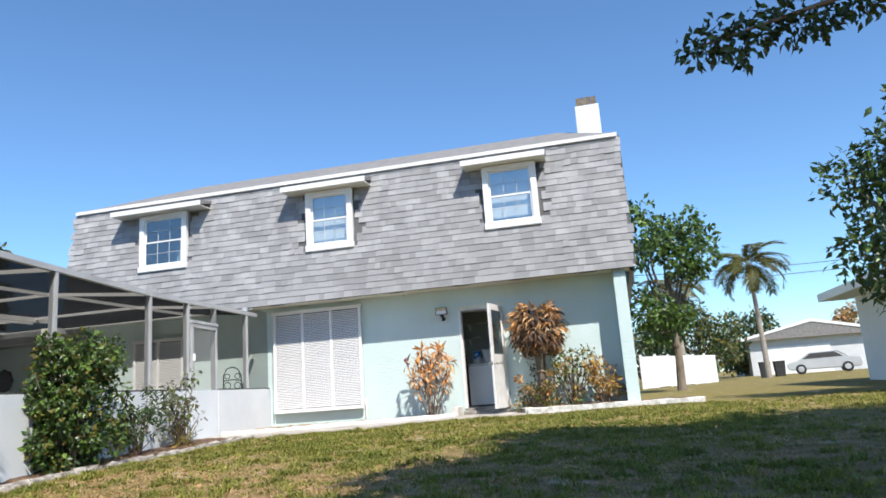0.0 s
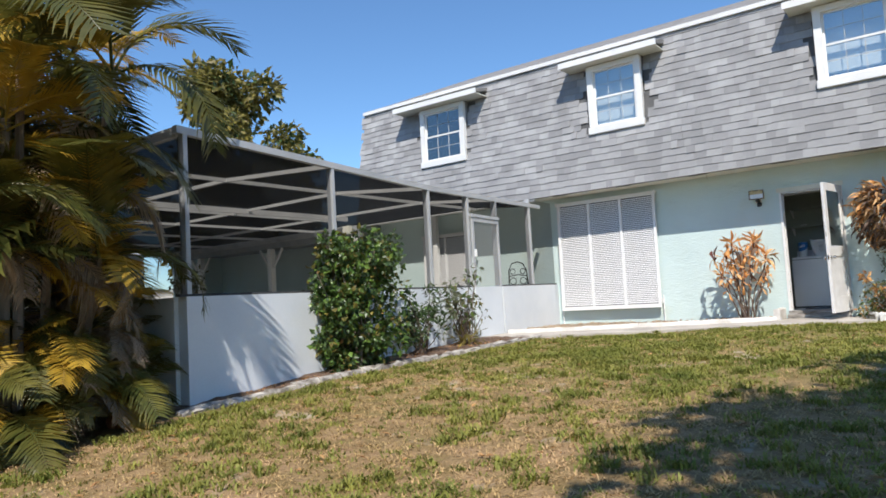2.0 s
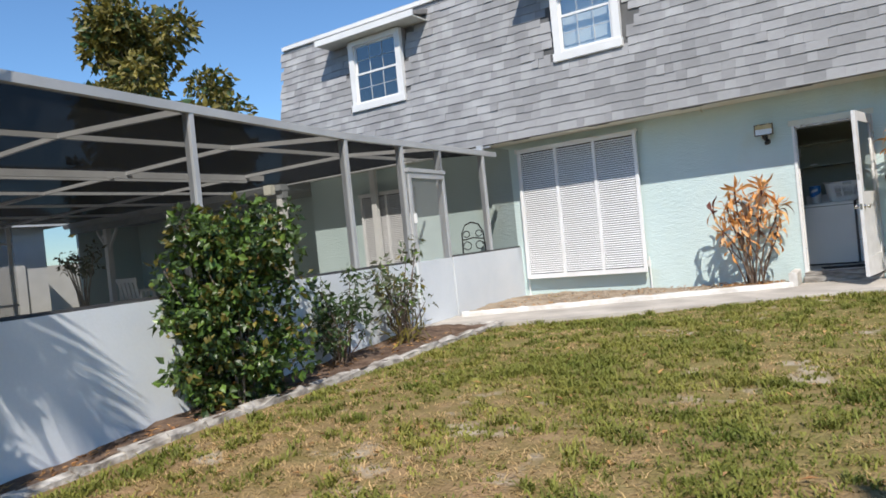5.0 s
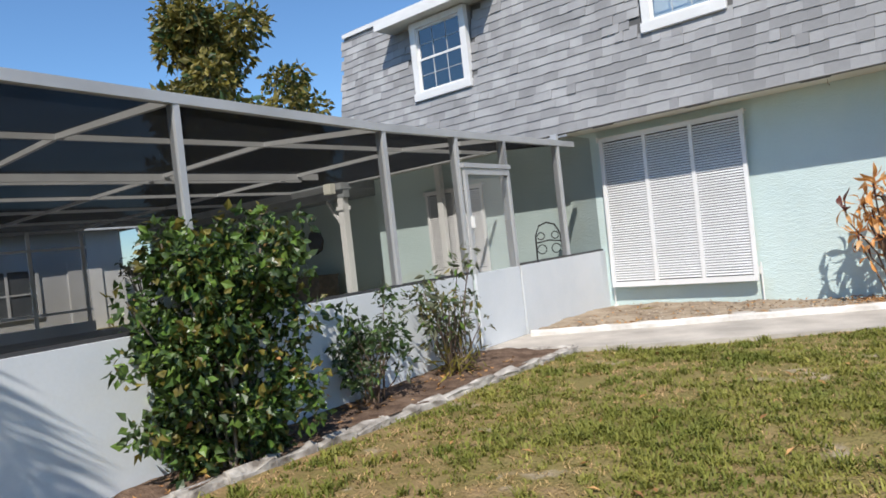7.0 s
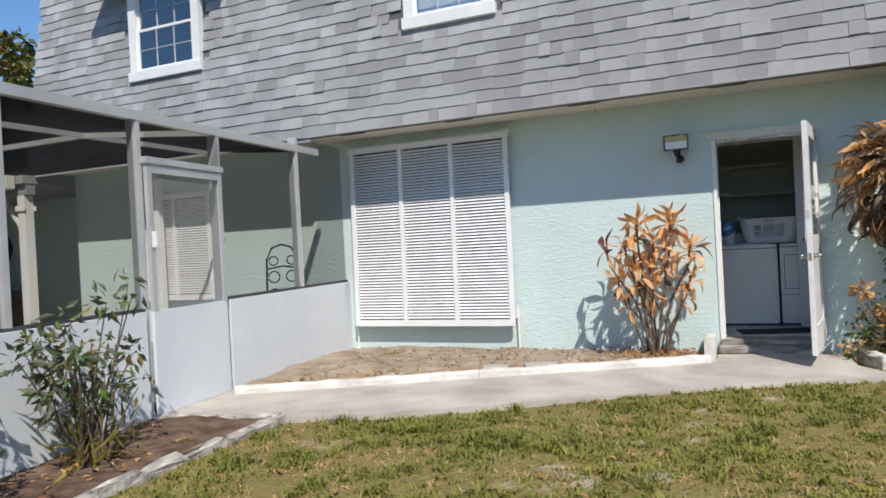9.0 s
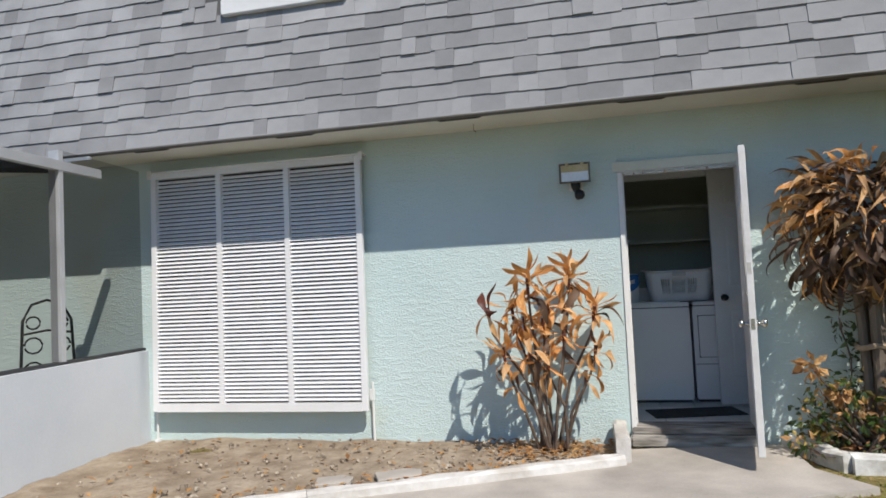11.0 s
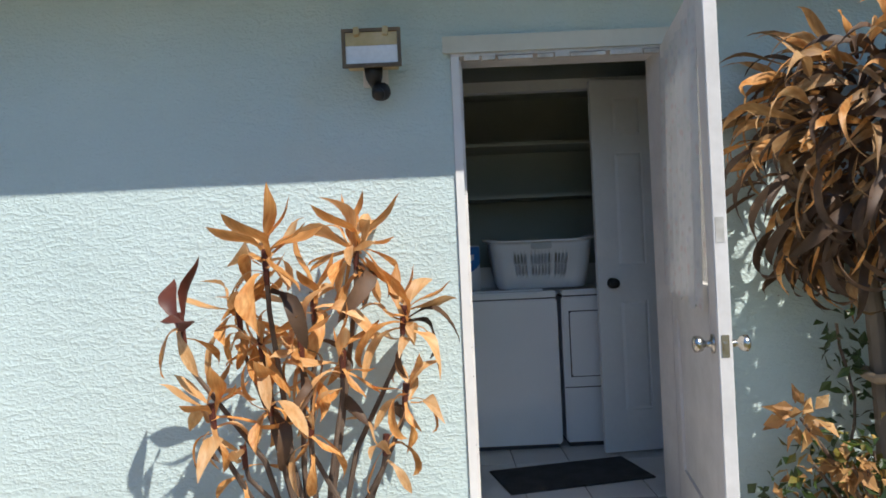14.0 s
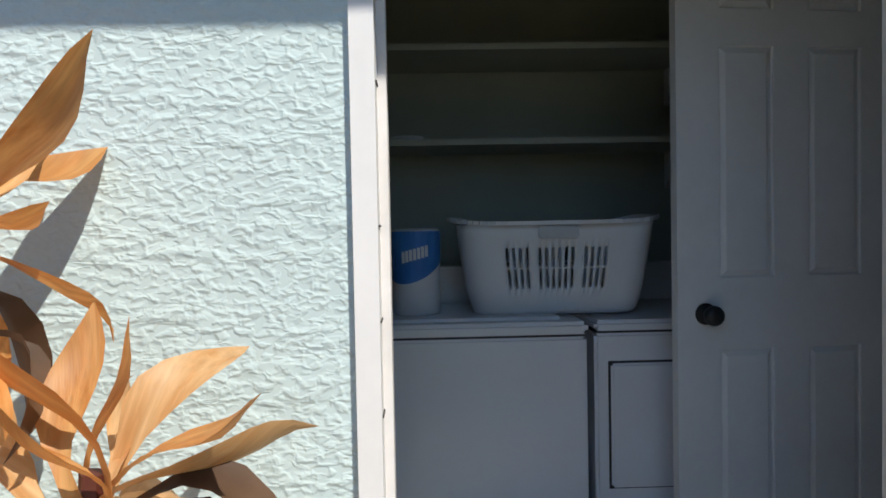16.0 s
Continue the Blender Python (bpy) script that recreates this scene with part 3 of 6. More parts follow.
def dormers(roof):
    wide = [(-8.05, -5.70), (-3.68, -1.72), (0.42, 2.16)]
    for i, ((a, b), (ra, rb)) in enumerate(zip(DORMERS, wide)):
        d = thing("window_%d" % (i + 1), label="white double-hung dormer window with divided panes in the shingled roof", category="window", kind="structure")
                # cheeks: triangular sides from the roof slope to the window plane
        def slope_y(z):
            return EAVE_Y + (z - EAVE_Z) / UP.z * UP.y
        for x in (a + 0.02, b - 0.06):
            bm = prism([(WIN_Y + 0.03, WIN_Z0 + 0.02), (slope_y(WIN_Z0) + 0.12, WIN_Z0 + 0.02), (slope_y(DORMER_TOP - 0.26) + 0.12, DORMER_TOP - 0.262), (WIN_Y + 0.03, DORMER_TOP - 0.262)], "x", x, x + 0.04)
            part("cheek", bm, M["shingle_joined"], d)
        # little shed roof with white fascia
        bm = prism([(WIN_Y - 0.27, DORMER_TOP - 0.24), (WIN_Y - 0.27, DORMER_TOP - 0.17), (TOP_Y - 0.02, DORMER_TOP - 0.045), (TOP_Y - 0.02, DORMER_TOP - 0.12)], "x", ra, rb)
        part("dormer_roof", bm, M["roofing"], d)
        part("dormer_fascia", shape((ra - 0.01, WIN_Y - 0.295, DORMER_TOP - 0.265, rb + 0.01, WIN_Y - 0.268, DORMER_TOP - 0.155)), M["white"], d, "white fascia board")
        part("dormer_soffit", shape((ra + 0.01, WIN_Y - 0.265, DORMER_TOP - 0.262, rb - 0.01, slope_y(DORMER_TOP - 0.25) + 0.02, DORMER_TOP - 0.245)), M["soffit"], d)
        head = shape((a + 0.03, WIN_Y + 0.005, WIN_Z1 - 0.01, b - 0.03, WIN_Y + 0.06, DORMER_TOP - 0.263))
        part("head_panel", head, M["white"], d)
        # casing, sashes, glass
        w = 0.12
        y0, y1 = WIN_Y - 0.035, WIN_Y + 0.06
        part("casing", shape((a, y0, WIN_Z0, a + w, y1, WIN_Z1), (b - w, y0, WIN_Z0, b, y1, WIN_Z1), (a + w, y0, WIN_Z1 - 0.1, b - w, y1, WIN_Z1)), M["white"], d, "white window casing")
        part("window_sill", shape((a - 0.02, y0 - 0.03, WIN_Z0 - 0.03, b + 0.02, y1, WIN_Z0 + 0.11), bevel=0.008), M["white"], d)
        zi0, zi1 = WIN_Z0 + 0.11, WIN_Z1 - 0.1
        mid = (zi0 + zi1) / 2
        for lo, hi, yy, nm in ((zi0, mid + 0.02, 0.0, "lower_sash"), (mid - 0.02, zi1, 0.025, "upper_sash")):
            s = 0.035
            xa, xb = a + w, b - w
            ya, yb = WIN_Y - 0.005 + yy, WIN_Y + 0.022 + yy
            sash = part(nm, shape((xa, ya, lo, xa + s, yb, hi), (xb - s, ya, lo, xb, yb, hi), (xa + s, ya, lo, xb - s, yb, lo + s), (xa + s, ya, hi - s, xb - s, yb, hi)), M["white"], d)
            n = 3
            gx = [xa + s + (xb - xa - 2 * s) * k / n for k in range(n + 1)]
            gz = [lo + s, (lo + hi) / 2, hi - s]
            bars = bmesh.new()
            for k in gx[1:-1]:
                box(bars, k - 0.005, ya + 0.006, lo + s, k + 0.005, yb - 0.006, hi - s)
            box(bars, xa + s, ya + 0.0065, gz[1] - 0.005, xb - s, yb - 0.0065, gz[1] + 0.005)
            part("muntin", bars, M["alu"], sash)
            for k in range(n):
                for j in range(2):
                    pane = part("pane", shape((gx[k], ya + 0.012, gz[j], gx[k + 1], ya + 0.015, gz[j + 1])), M["glass"], sash)
                    pane.visible_shadow = False
        part("blind", shape((a + w, WIN_Y + 0.13, zi0 + 0.05 * i, b - w, WIN_Y + 0.135, zi1)), M["blind"], d, "lowered pale window blind")
        # closed box coloured near-black in place of the unlit room behind the panes
        part("unlit_room_box", shape((a + w - 0.02, WIN_Y + 0.06, zi0 - 0.02, a + w, 0.5, zi1), (b - w, WIN_Y + 0.06, zi0 - 0.02, b - w + 0.02, 0.5, zi1), (a + w, 0.5, zi0 - 0.02, b - w, 0.52, zi1),
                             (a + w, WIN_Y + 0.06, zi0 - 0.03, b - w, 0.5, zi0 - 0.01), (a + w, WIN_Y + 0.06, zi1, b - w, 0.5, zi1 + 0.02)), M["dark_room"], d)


dormers(roof)


def chimney():
    c = thing("chimney", 3.1, 2.0, 5.2, label="white painted chimney with a dark brown cap", category="chimney")
    part("shaft", shape((-0.28, -0.28, 0, 0.28, 0.28, 1.62), bevel=0.01), M["white_stucco"], c)
    for k in range(4):
        for j in range(2):
            part("brick", shape((-0.24 + 0.12 * k, -0.24 + 0.25 * j, 1.62, -0.13 + 0.12 * k, -0.01 + 0.25 * j, 1.83)), M["bronze"], c)


chimney()


# ---- laundry room ----
def laundry_room():
    x0, x1, y0, y1, h = -0.35, 1.75, 0.2, 1.95, 2.24
    t = 0.12
    solid("floor", shape((x0, y0, -0.10, x1, y1, -0.012)), M["grout"], "grey tiled laundry floor", "floor", kind="structure")
    solid("ceiling", shape((x0 - t, y0, h, x1 + t, y1 + t, h + 0.1)), M["room_wall"], "low laundry ceiling", "ceiling", kind="structure")
    solid("wall_laundry_back", shape((x0 - t, y1, -0.1, x1 + t, y1 + t, h)), M["room_wall"], "grey green painted room wall", "wall", kind="structure")
    solid("wall_laundry_west", shape((x0 - t, y0, -0.1, x0, y1, h)), M["room_wall"], "grey green painted room wall", "wall", kind="structure")
    solid("wall_laundry_east", shape((x1, y0, -0.1, x1 + t, y1, h)), M["room_wall"], "grey green painted room wall", "wall", kind="structure")
    solid("beam_laundry", shape((x0, 0.95, 2.075, x1, 1.02, 2.135)), M["white"], "white header board across the laundry niche", "beam", kind="structure")


laundry_room()


def shelves():
    for z in (1.52, 1.865):
        s = thing("wall_shelf", 0.4, 1.75, z, label="painted wooden wall shelf above the washer", category="shelf", group="laundry shelves")
        part("board", shape((-0.74, -0.19, -0.010, 0.9, 0.19, 0.010)), M["room_wall"], s)
        part("edge_strip", shape((-0.74, -0.205, -0.012, 0.9, -0.191, 0.010)), M["room_wall"], s)
        for x in (-0.6, 0.7):
            part("bracket", prism([(0.185, -0.013), (-0.1, -0.013), (0.185, -0.16)], "x", x, x + 0.02), M["white"], s)


shelves()


def outer_door_frame():
    d = thing("door_frame", label="white painted door frame with flaking paint", category="door frame", kind="structure")
    W, H = DOOR_W, DOOR_H
    part("jamb", shape((-0.036, -0.014, -0.055, 0.0, 0.19, H)), M["white"], d)
    part("jamb", shape((W, -0.014, -0.055, W + 0.049, 0.19, H)), M["door_paint"], d)
    part("door_stop", shape((0.0, 0.045, 0, 0.014, 0.09, H)), M["door_paint"], d)
    part("head", shape((-0.036, -0.014, H, W + 0.049, 0.19, H + 0.049)), M["door_paint"], d)
    part("head_casing", shape((-0.07, -0.03, H + 0.012, W + 0.07, -0.019, H + 0.085)), M["soffit"], d)
    strip = bmesh.new()
    rng = random.Random(4)
    x = 0.02
    while x < W - 0.04:
        w = rng.uniform(0.04, 0.16)
        box(strip, x, -0.026, H - 0.022, min(x + w, W), -0.005, H - 0.003 - rng.uniform(0, 0.006))
        x += w + rng.uniform(0.0, 0.03)
    part("weather_strip", strip, M["worn_white"], d, "ragged weather strip")
    seam = bmesh.new()
    for z in (0.05, 0.32, 0.62, 0.75, 0.93, 1.07, 1.21, 1.42, 1.55):
        box(seam, -0.0015, 0.0, z, 0.0022, 0.04, z + 0.003)
    part("paint_crack", seam, M["seam"], d)
    part("threshold", shape((-0.036, -0.07, -0.055, W + 0.04, 0.2, -0.006), bevel=0.01), M["old_wood"], d, "weathered wooden threshold")
    part("step", shape((-0.05, -0.13, -0.145, W + 0.02, -0.002, -0.057), bevel=0.012), M["old_wood"], d, "worn timber step")


outer_door_frame()


def outer_door():
    hx, hy = 0.893, -0.035
    ang = math.degrees(math.atan2(-0.875 - hy, 0.759 - hx))
    d = thing("door_1", hx, hy, 0.0, ang, "open white back door with a curtained upper pane", "door", kind="structure")
    L, T, z0, H = 0.85, 0.044, -0.03, 2.02
    # local x along the leaf, +y is the side facing the wall plants
    part("stile", shape((0, -T / 2, z0, 0.11, T / 2, H), bevel=0.003), M["door_paint"], d)
    part("stile", shape((L - 0.11, -T / 2, z0, L, T / 2, H), bevel=0.003), M["door_paint"], d)
    part("rail", shape((0.11, -T / 2, z0, L - 0.11, T / 2, 0.22)), M["door_paint"], d)
    part("rail", shape((0.11, -T / 2, 0.85, L - 0.11, T / 2, 1.02)), M["door_paint"], d)
    part("rail", shape((0.11, -T / 2, 1.90, L - 0.11, T / 2, H)), M["door_paint"], d)
    part("lower_panel", shape((0.108, -0.012, 0.22, L - 0.108, 0.012, 0.85), bevel=0.004), M["door_paint"], d)
    pane = part("pane", shape((0.11, 0.002, 1.02, L - 0.11, 0.006, 1.90)), M["glass"], d)
    pane.visible_shadow = False
    # curtain hanging over the pane on the room side
    bm = bmesh.new()
    rng = random.Random(8)
    n, rows = 40, []
    for i in range(n + 1):
        x = 0.012 + (L - 0.115) * i / n
        dy = -T / 2 - 0.024 - 0.007 * math.sin(i * 0.9) - rng.uniform(0, 0.002)
        foot = 0.985 - 0.05 * i / n + 0.012 * math.sin(i * 0.55) + rng.uniform(-0.006, 0.006)
        rows.append([bm.verts.new((x, dy + 0.004 * k, foot + (1.95 - foot) * k / 5)) for k in range(6)])
    for r, q in zip(rows, rows[1:]):
        for k in range(5):
            bm.faces.new((r[k], q[k], q[k + 1], r[k + 1]))
    part("curtain", bm, M["curtain"], d, "faded flower-print curtain", smooth=True)
    part("strike_plate", shape((L, -0.012, 0.80, L + 0.002, 0.012, 0.87)), M["chrome"], d)
    part("latch", shape((L + 0.001, -0.007, 0.823, L + 0.010, 0.007, 0.847), bevel=0.002), M["chrome"], d)
    part("hinge_mark", shape((L - 0.001, -0.014, 1.16, L + 0.0015, 0.012, 1.24)), M["worn_white"], d)
    prof = [(0.031, 0), (0.031, 0.006), (0.012, 0.010), (0.011, 0.03), (0.022, 0.036), (0.027, 0.048), (0.026, 0.060), (0.016, 0.066)]
    for s in (1, -1):
        bm = lathe(prof)
        bm.transform(Matrix.Translation((L - 0.06, s * T / 2, 0.835)) @ Matrix.Rotation(-s * math.pi / 2, 4, "X"))
        part("door_knob", bm, M["chrome"], d, "tarnished steel knob", smooth=True)
    for z in (0.25, 1.75):
        bm = bmesh.new()
        tube(bm, [(0.0, T / 2 + 0.004, z - 0.045), (0.0, T / 2 + 0.004, z + 0.045)], 0.007, 8)
        part("hinge", bm, M["chrome"], d)


outer_door()


def inner_door():
    d = thing("door_2", 0.757, 0.885, 0.0, 6, "white six-panel inner door standing ajar before the dryer", "door", kind="structure")
    L, T, H = 0.67, 0.035, 2.10
    fy = -T / 2
    xs = [0.0, 0.125, 0.285, 0.39, 0.55, L]
    zs = [0.01, 0.24, 0.856, 1.055, 1.69, 1.79, 2.0, H]
    part("slab", shape((0, fy + 0.009, 0.01, L, T / 2, H)), M["white"], d)
    bm = bmesh.new()
    for a, b in ((0, 1), (2, 3), (4, 5)):
        box(bm, xs[a], fy, zs[0], xs[b], fy + 0.0085, zs[7])
    for a, b in ((0, 1), (2, 3), (4, 5), (6, 7)):
        for p, q in ((1, 2), (3, 4)):
            box(bm, xs[p], fy, zs[a], xs[q], fy + 0.0085, zs[b])
    part("stiles_and_rails", bm, M["white"], d)
    for a, b in ((1, 2), (3, 4), (5, 6)):
        for p, q in ((1, 2), (3, 4)):
            g = 0.02
            x0, x1, z0, z1 = xs[p] + g, xs[q] - g, zs[a] + g, zs[b] - g
            pm = bmesh.new()
            o = [(xs[p] + 0.004, zs[a] + 0.004), (xs[q] - 0.004, zs[a] + 0.004), (xs[q] - 0.004, zs[b] - 0.004), (xs[p] + 0.004, zs[b] - 0.004)]
            k = [(x0, z0), (x1, z0), (x1, z1), (x0, z1)]
            vo = [pm.verts.new((x, fy + 0.0088, z)) for x, z in o]
            vi = [pm.verts.new((x, fy + 0.002, z)) for x, z in k]
            for i in range(4):
                j = (i + 1) % 4
                pm.faces.new((vo[i], vo[j], vi[j], vi[i]))
            pm.faces.new(vi)
            part("raised_panel", pm, M["white"], d)
    prof = [(0.030, 0), (0.030, 0.005), (0.012, 0.009), (0.012, 0.028), (0.024, 0.034), (0.028, 0.046), (0.026, 0.056), (0.014, 0.062)]
    bm = lathe(prof)
    bm.transform(Matrix.Translation((0.080, fy, 0.957)) @ Matrix.Rotation(math.pi / 2, 4, "X"))
    part("door_knob", bm, M["black"], d, "dark bronze knob", smooth=True)


inner_door()


# ---- screened pool cage ----
def side_x(y):
    """The cage's long wall runs slightly askew to the house."""
    return -4.42 - 0.102 * y


def cage_z(y):
    """Height of the eave beam, which sags a little midway."""
    return float(np.interp(y, [-9.3, -4.83, -0.6], [2.335, 2.235, 2.285]))


KNEE, CAGE_Z, CAGE_IN = 0.72, 2.33, 2.42
POSTS = [-9.25, -7.04, -4.83, -3.62, -2.60, -1.15]
FAR_X = -17.4


def cage():
    c = thing("pool_cage", label="grey aluminium screened pool enclosure with a low white wall", category="screen enclosure", kind="structure")

    def seg(bm, y0, y1, z0, z1, t0, t1):
        o = [(side_x(y0) + t0, y0), (side_x(y1) + t0, y1), (side_x(y1) + t1, y1), (side_x(y0) + t1, y0)]
        a = [bm.verts.new((x, y, z0)) for x, y in o]
        b = [bm.verts.new((x, y, z1)) for x, y in o]
        for q in (a[::-1], b, *[(a[i], a[(i + 1) % 4], b[(i + 1) % 4], b[i]) for i in range(4)]):
            bm.faces.new(q)
    bm = bmesh.new()
    seg(bm, -9.31, -3.66, -0.8, KNEE - 0.02, -0.15, 0.0)
    seg(bm, -2.56, -0.004, -0.8, KNEE - 0.02, -0.15, 0.0)
    bmesh.ops.recalc_face_normals(bm, faces=bm.faces[:])
    part("knee_wall", bm, M["white_stucco"], c, "low white stucco wall")
    part("knee_wall", shape((FAR_X, -9.35, -0.8, side_x(-9.31) - 0.155, -9.20, KNEE - 0.02)), M["white_stucco"], c)
    part("knee_wall", shape((FAR_X, -9.11, -0.8, FAR_X + 0.15, -2.4, 0.16)), M["white_stucco"], c)
    bm = bmesh.new()
    seg(bm, -9.37, -3.64, KNEE - 0.0199, KNEE + 0.005, -0.10, -0.03)
    seg(bm, -2.58, -0.004, KNEE - 0.0199, KNEE + 0.005, -0.10, -0.03)
    bmesh.ops.recalc_face_normals(bm, faces=bm.faces[:])
    part("sill_rail", bm, M["seam"], c)
    # posts
    for y in POSTS:
        x = side_x(y) - 0.06
        z1 = cage_z(y) - 0.02 if y < -1.5 else 2.40
        zl = KNEE if y not in (-3.62, -2.60) else -0.18
        bm = shape((x - 0.07, y - 0.025, zl, x + 0.03, y + 0.025, z1), bevel=0.003)
        part("post", bm, M["alu"], c)
    for x in np.linspace(FAR_X, -4.9, 6):
        part("post", shape((x - 0.03, -9.31, KNEE, x + 0.03, -9.25, CAGE_Z)), M["alu"], c)
    for y in (-7.0, -6.0, -4.8, -3.7, -2.5):
        part("post", shape((FAR_X + 0.05, y - 0.04, 0.161, FAR_X + 0.11, y + 0.04, CAGE_IN)), M["white"], c)
    for z in (0.42, 1.95):
        part("cross_rail", shape((FAR_X + 0.055, -8.98, z, FAR_X + 0.105, -2.4, z + 0.06)), M["white"], c)
    # eave beams
    def beam(a, b, w=0.05, h=0.10):
        part("beam", bar(bmesh.new(), a, b, w, h), M["alu"], c)
    for ya, yb in ((-9.35, -4.83), (-4.829, -0.64)):
        beam((side_x(ya) - 0.06, ya, cage_z(ya)), (side_x(yb) - 0.06, yb, cage_z(yb)), 0.07, 0.075)
    beam((side_x(-9.2) - 0.10, -9.28, CAGE_Z), (FAR_X, -9.28, CAGE_Z), 0.07, 0.10)
    beam((FAR_X + 0.08, -9.0, CAGE_IN), (FAR_X + 0.08, -2.4, CAGE_IN))
    RX = -5.9
    for y in (-7.04, -4.83, -2.60):
        beam((side_x(y) - 0.10, y, cage_z(y)), (RX, y, CAGE_IN), 0.04, 0.06)
        beam((RX - 0.03, y, CAGE_IN), (FAR_X + 0.1, y, CAGE_IN), 0.04, 0.06)
    for x in (RX, -10.7, -12.7, -15.0):
        beam((x, -9.16, CAGE_IN - (0.0 if x < RX else 0.005)), (x, -0.75, CAGE_IN), 0.04, 0.06)
    beam((-8.3, -9.16, CAGE_IN - 0.01), (-8.3, -2.2, CAGE_IN - 0.01), 0.05, 0.13)
    beam((-8.75, -9.16, CAGE_IN - 0.02), (-8.75, -2.2, CAGE_IN - 0.02), 0.05, 0.06)
    beam((side_x(-0.7) - 0.12, -0.66, 2.43), (-9.3, -0.66, 2.43), 0.03, 0.03)
    # screens of the long wall: each panel its own piece
    ys = [-9.25, -7.04, -4.83, -3.62]
    for a, b in zip(ys, ys[1:]):
        pn = bmesh.new()
        pn.faces.new([pn.verts.new(p) for p in ((side_x(a) - 0.06, a + 0.03, KNEE), (side_x(b) - 0.06, b - 0.03, KNEE), (side_x(b) - 0.06, b - 0.03, cage_z(b) - 0.03), (side_x(a) - 0.06, a + 0.03, cage_z(a) - 0.03))])
        part("screen_panel", pn, M["screen"], c)
    for a, b, z1 in ((-2.57, -1.18, 2.24), (-1.12, -0.005, 2.41)):
        pn = bmesh.new()
        pn.faces.new([pn.verts.new(p) for p in ((side_x(a) - 0.06, a, KNEE), (side_x(b) - 0.06, b, KNEE), (side_x(b) - 0.06, b, z1), (side_x(a) - 0.06, a, z1))])
        part("screen_panel", pn, M["screen"], c)
    pn = bmesh.new()
    pn.faces.new([pn.verts.new(p) for p in ((FAR_X, -9.28, KNEE), (side_x(-9.28) - 0.1, -9.28, KNEE), (side_x(-9.28) - 0.1, -9.28, CAGE_Z), (FAR_X, -9.28, CAGE_Z))])
    part("screen_panel", pn, M["screen"], c)
    pn = bmesh.new()
    pn.faces.new([pn.verts.new(p) for p in ((FAR_X + 0.08, -9.0, 0.16), (FAR_X + 0.08, -2.4, 0.16), (FAR_X + 0.08, -2.4, CAGE_IN), (FAR_X + 0.08, -9.0, CAGE_IN))])
    part("screen_panel", pn, M["screen"], c)
    # roof screens
    yy = [-9.28, -7.04, -4.83, -2.60, -0.56]
    xx = [RX, -8.3, -10.7, -12.7, -15.0, FAR_X + 0.1]
    for a, b in zip(yy, yy[1:]):
        pn = bmesh.new()
        pn.faces.new([pn.verts.new(p) for p in ((side_x(a) - 0.06, a, cage_z(a) + 0.02), (side_x(b) - 0.06, b, cage_z(b) + 0.02), (RX, b, CAGE_IN + 0.02), (RX, a, CAGE_IN + 0.02))])
        part("roof_screen_pane", pn, M["shade"], c, "dark roof screen").visible_shadow = False
        for p, q in zip(xx, xx[1:]):
            pn = bmesh.new()
            pn.faces.new([pn.verts.new(v) for v in ((p, a, CAGE_IN + 0.02), (p, b, CAGE_IN + 0.02), (q, b, CAGE_IN + 0.02), (q, a, CAGE_IN + 0.02))])
            part("roof_screen_pane", pn, M["shade"], c, "dark roof screen").visible_shadow = p < -10.0
    # screen door
    d = thing("door_3", side_x(-3.11) + 0.0, -3.11, 0, math.degrees(math.atan2(1, -0.105)) , "screen door with a white kick panel in the pool cage", "screen door", kind="structure")
    L = 0.97
    part("kick_panel", shape((-L / 2, -0.015, -0.13, L / 2, 0.015, 0.70), bevel=0.003), M["white_stucco"], d)
    for x in (-L / 2, L / 2 - 0.05):
        part("stile", shape((x, -0.018, 0.701, x + 0.05, 0.018, 1.86)), M["alu"], d)
    part("rail", shape((-L / 2 + 0.051, -0.018, 1.80, L / 2 - 0.051, 0.018, 1.86)), M["alu"], d)
    part("transom", shape((-L / 2 - 0.02, -0.03, 1.875, L / 2 + 0.02, 0.03, 1.925)), M["alu"], d)
    pn = bmesh.new()
    pn.faces.new([pn.verts.new(p) for p in ((-L / 2 + 0.05, 0, 0.70), (L / 2 - 0.05, 0, 0.70), (L / 2 - 0.05, 0, 1.80), (-L / 2 + 0.05, 0, 1.80))])
    part("screen_panel", pn, M["hazed_door_screen"], d)
    pn = bmesh.new()
    pn.faces.new([pn.verts.new(p) for p in ((-L / 2, 0, 1.925), (L / 2, 0, 1.925), (L / 2, 0, 2.20), (-L / 2, 0, 2.20))])
    part("screen_panel", pn, M["screen"], d)
    part("handle", shape((-L / 2 + 0.01, -0.06, 1.20, -L / 2 + 0.04, -0.018, 1.33), bevel=0.006), M["white"], d, "white door pull")
    part("sill", shape((-L / 2 - 0.02, -0.06, -0.20, L / 2 + 0.02, 0.05, -0.135)), M["kerb"], d)
    solid("patio_floor", shape((FAR_X, -9.0, -0.3, -4.7, 0, -0.10)), M["patio"], "pale concrete patio inside the cage", "patio", kind="structure")


cage()


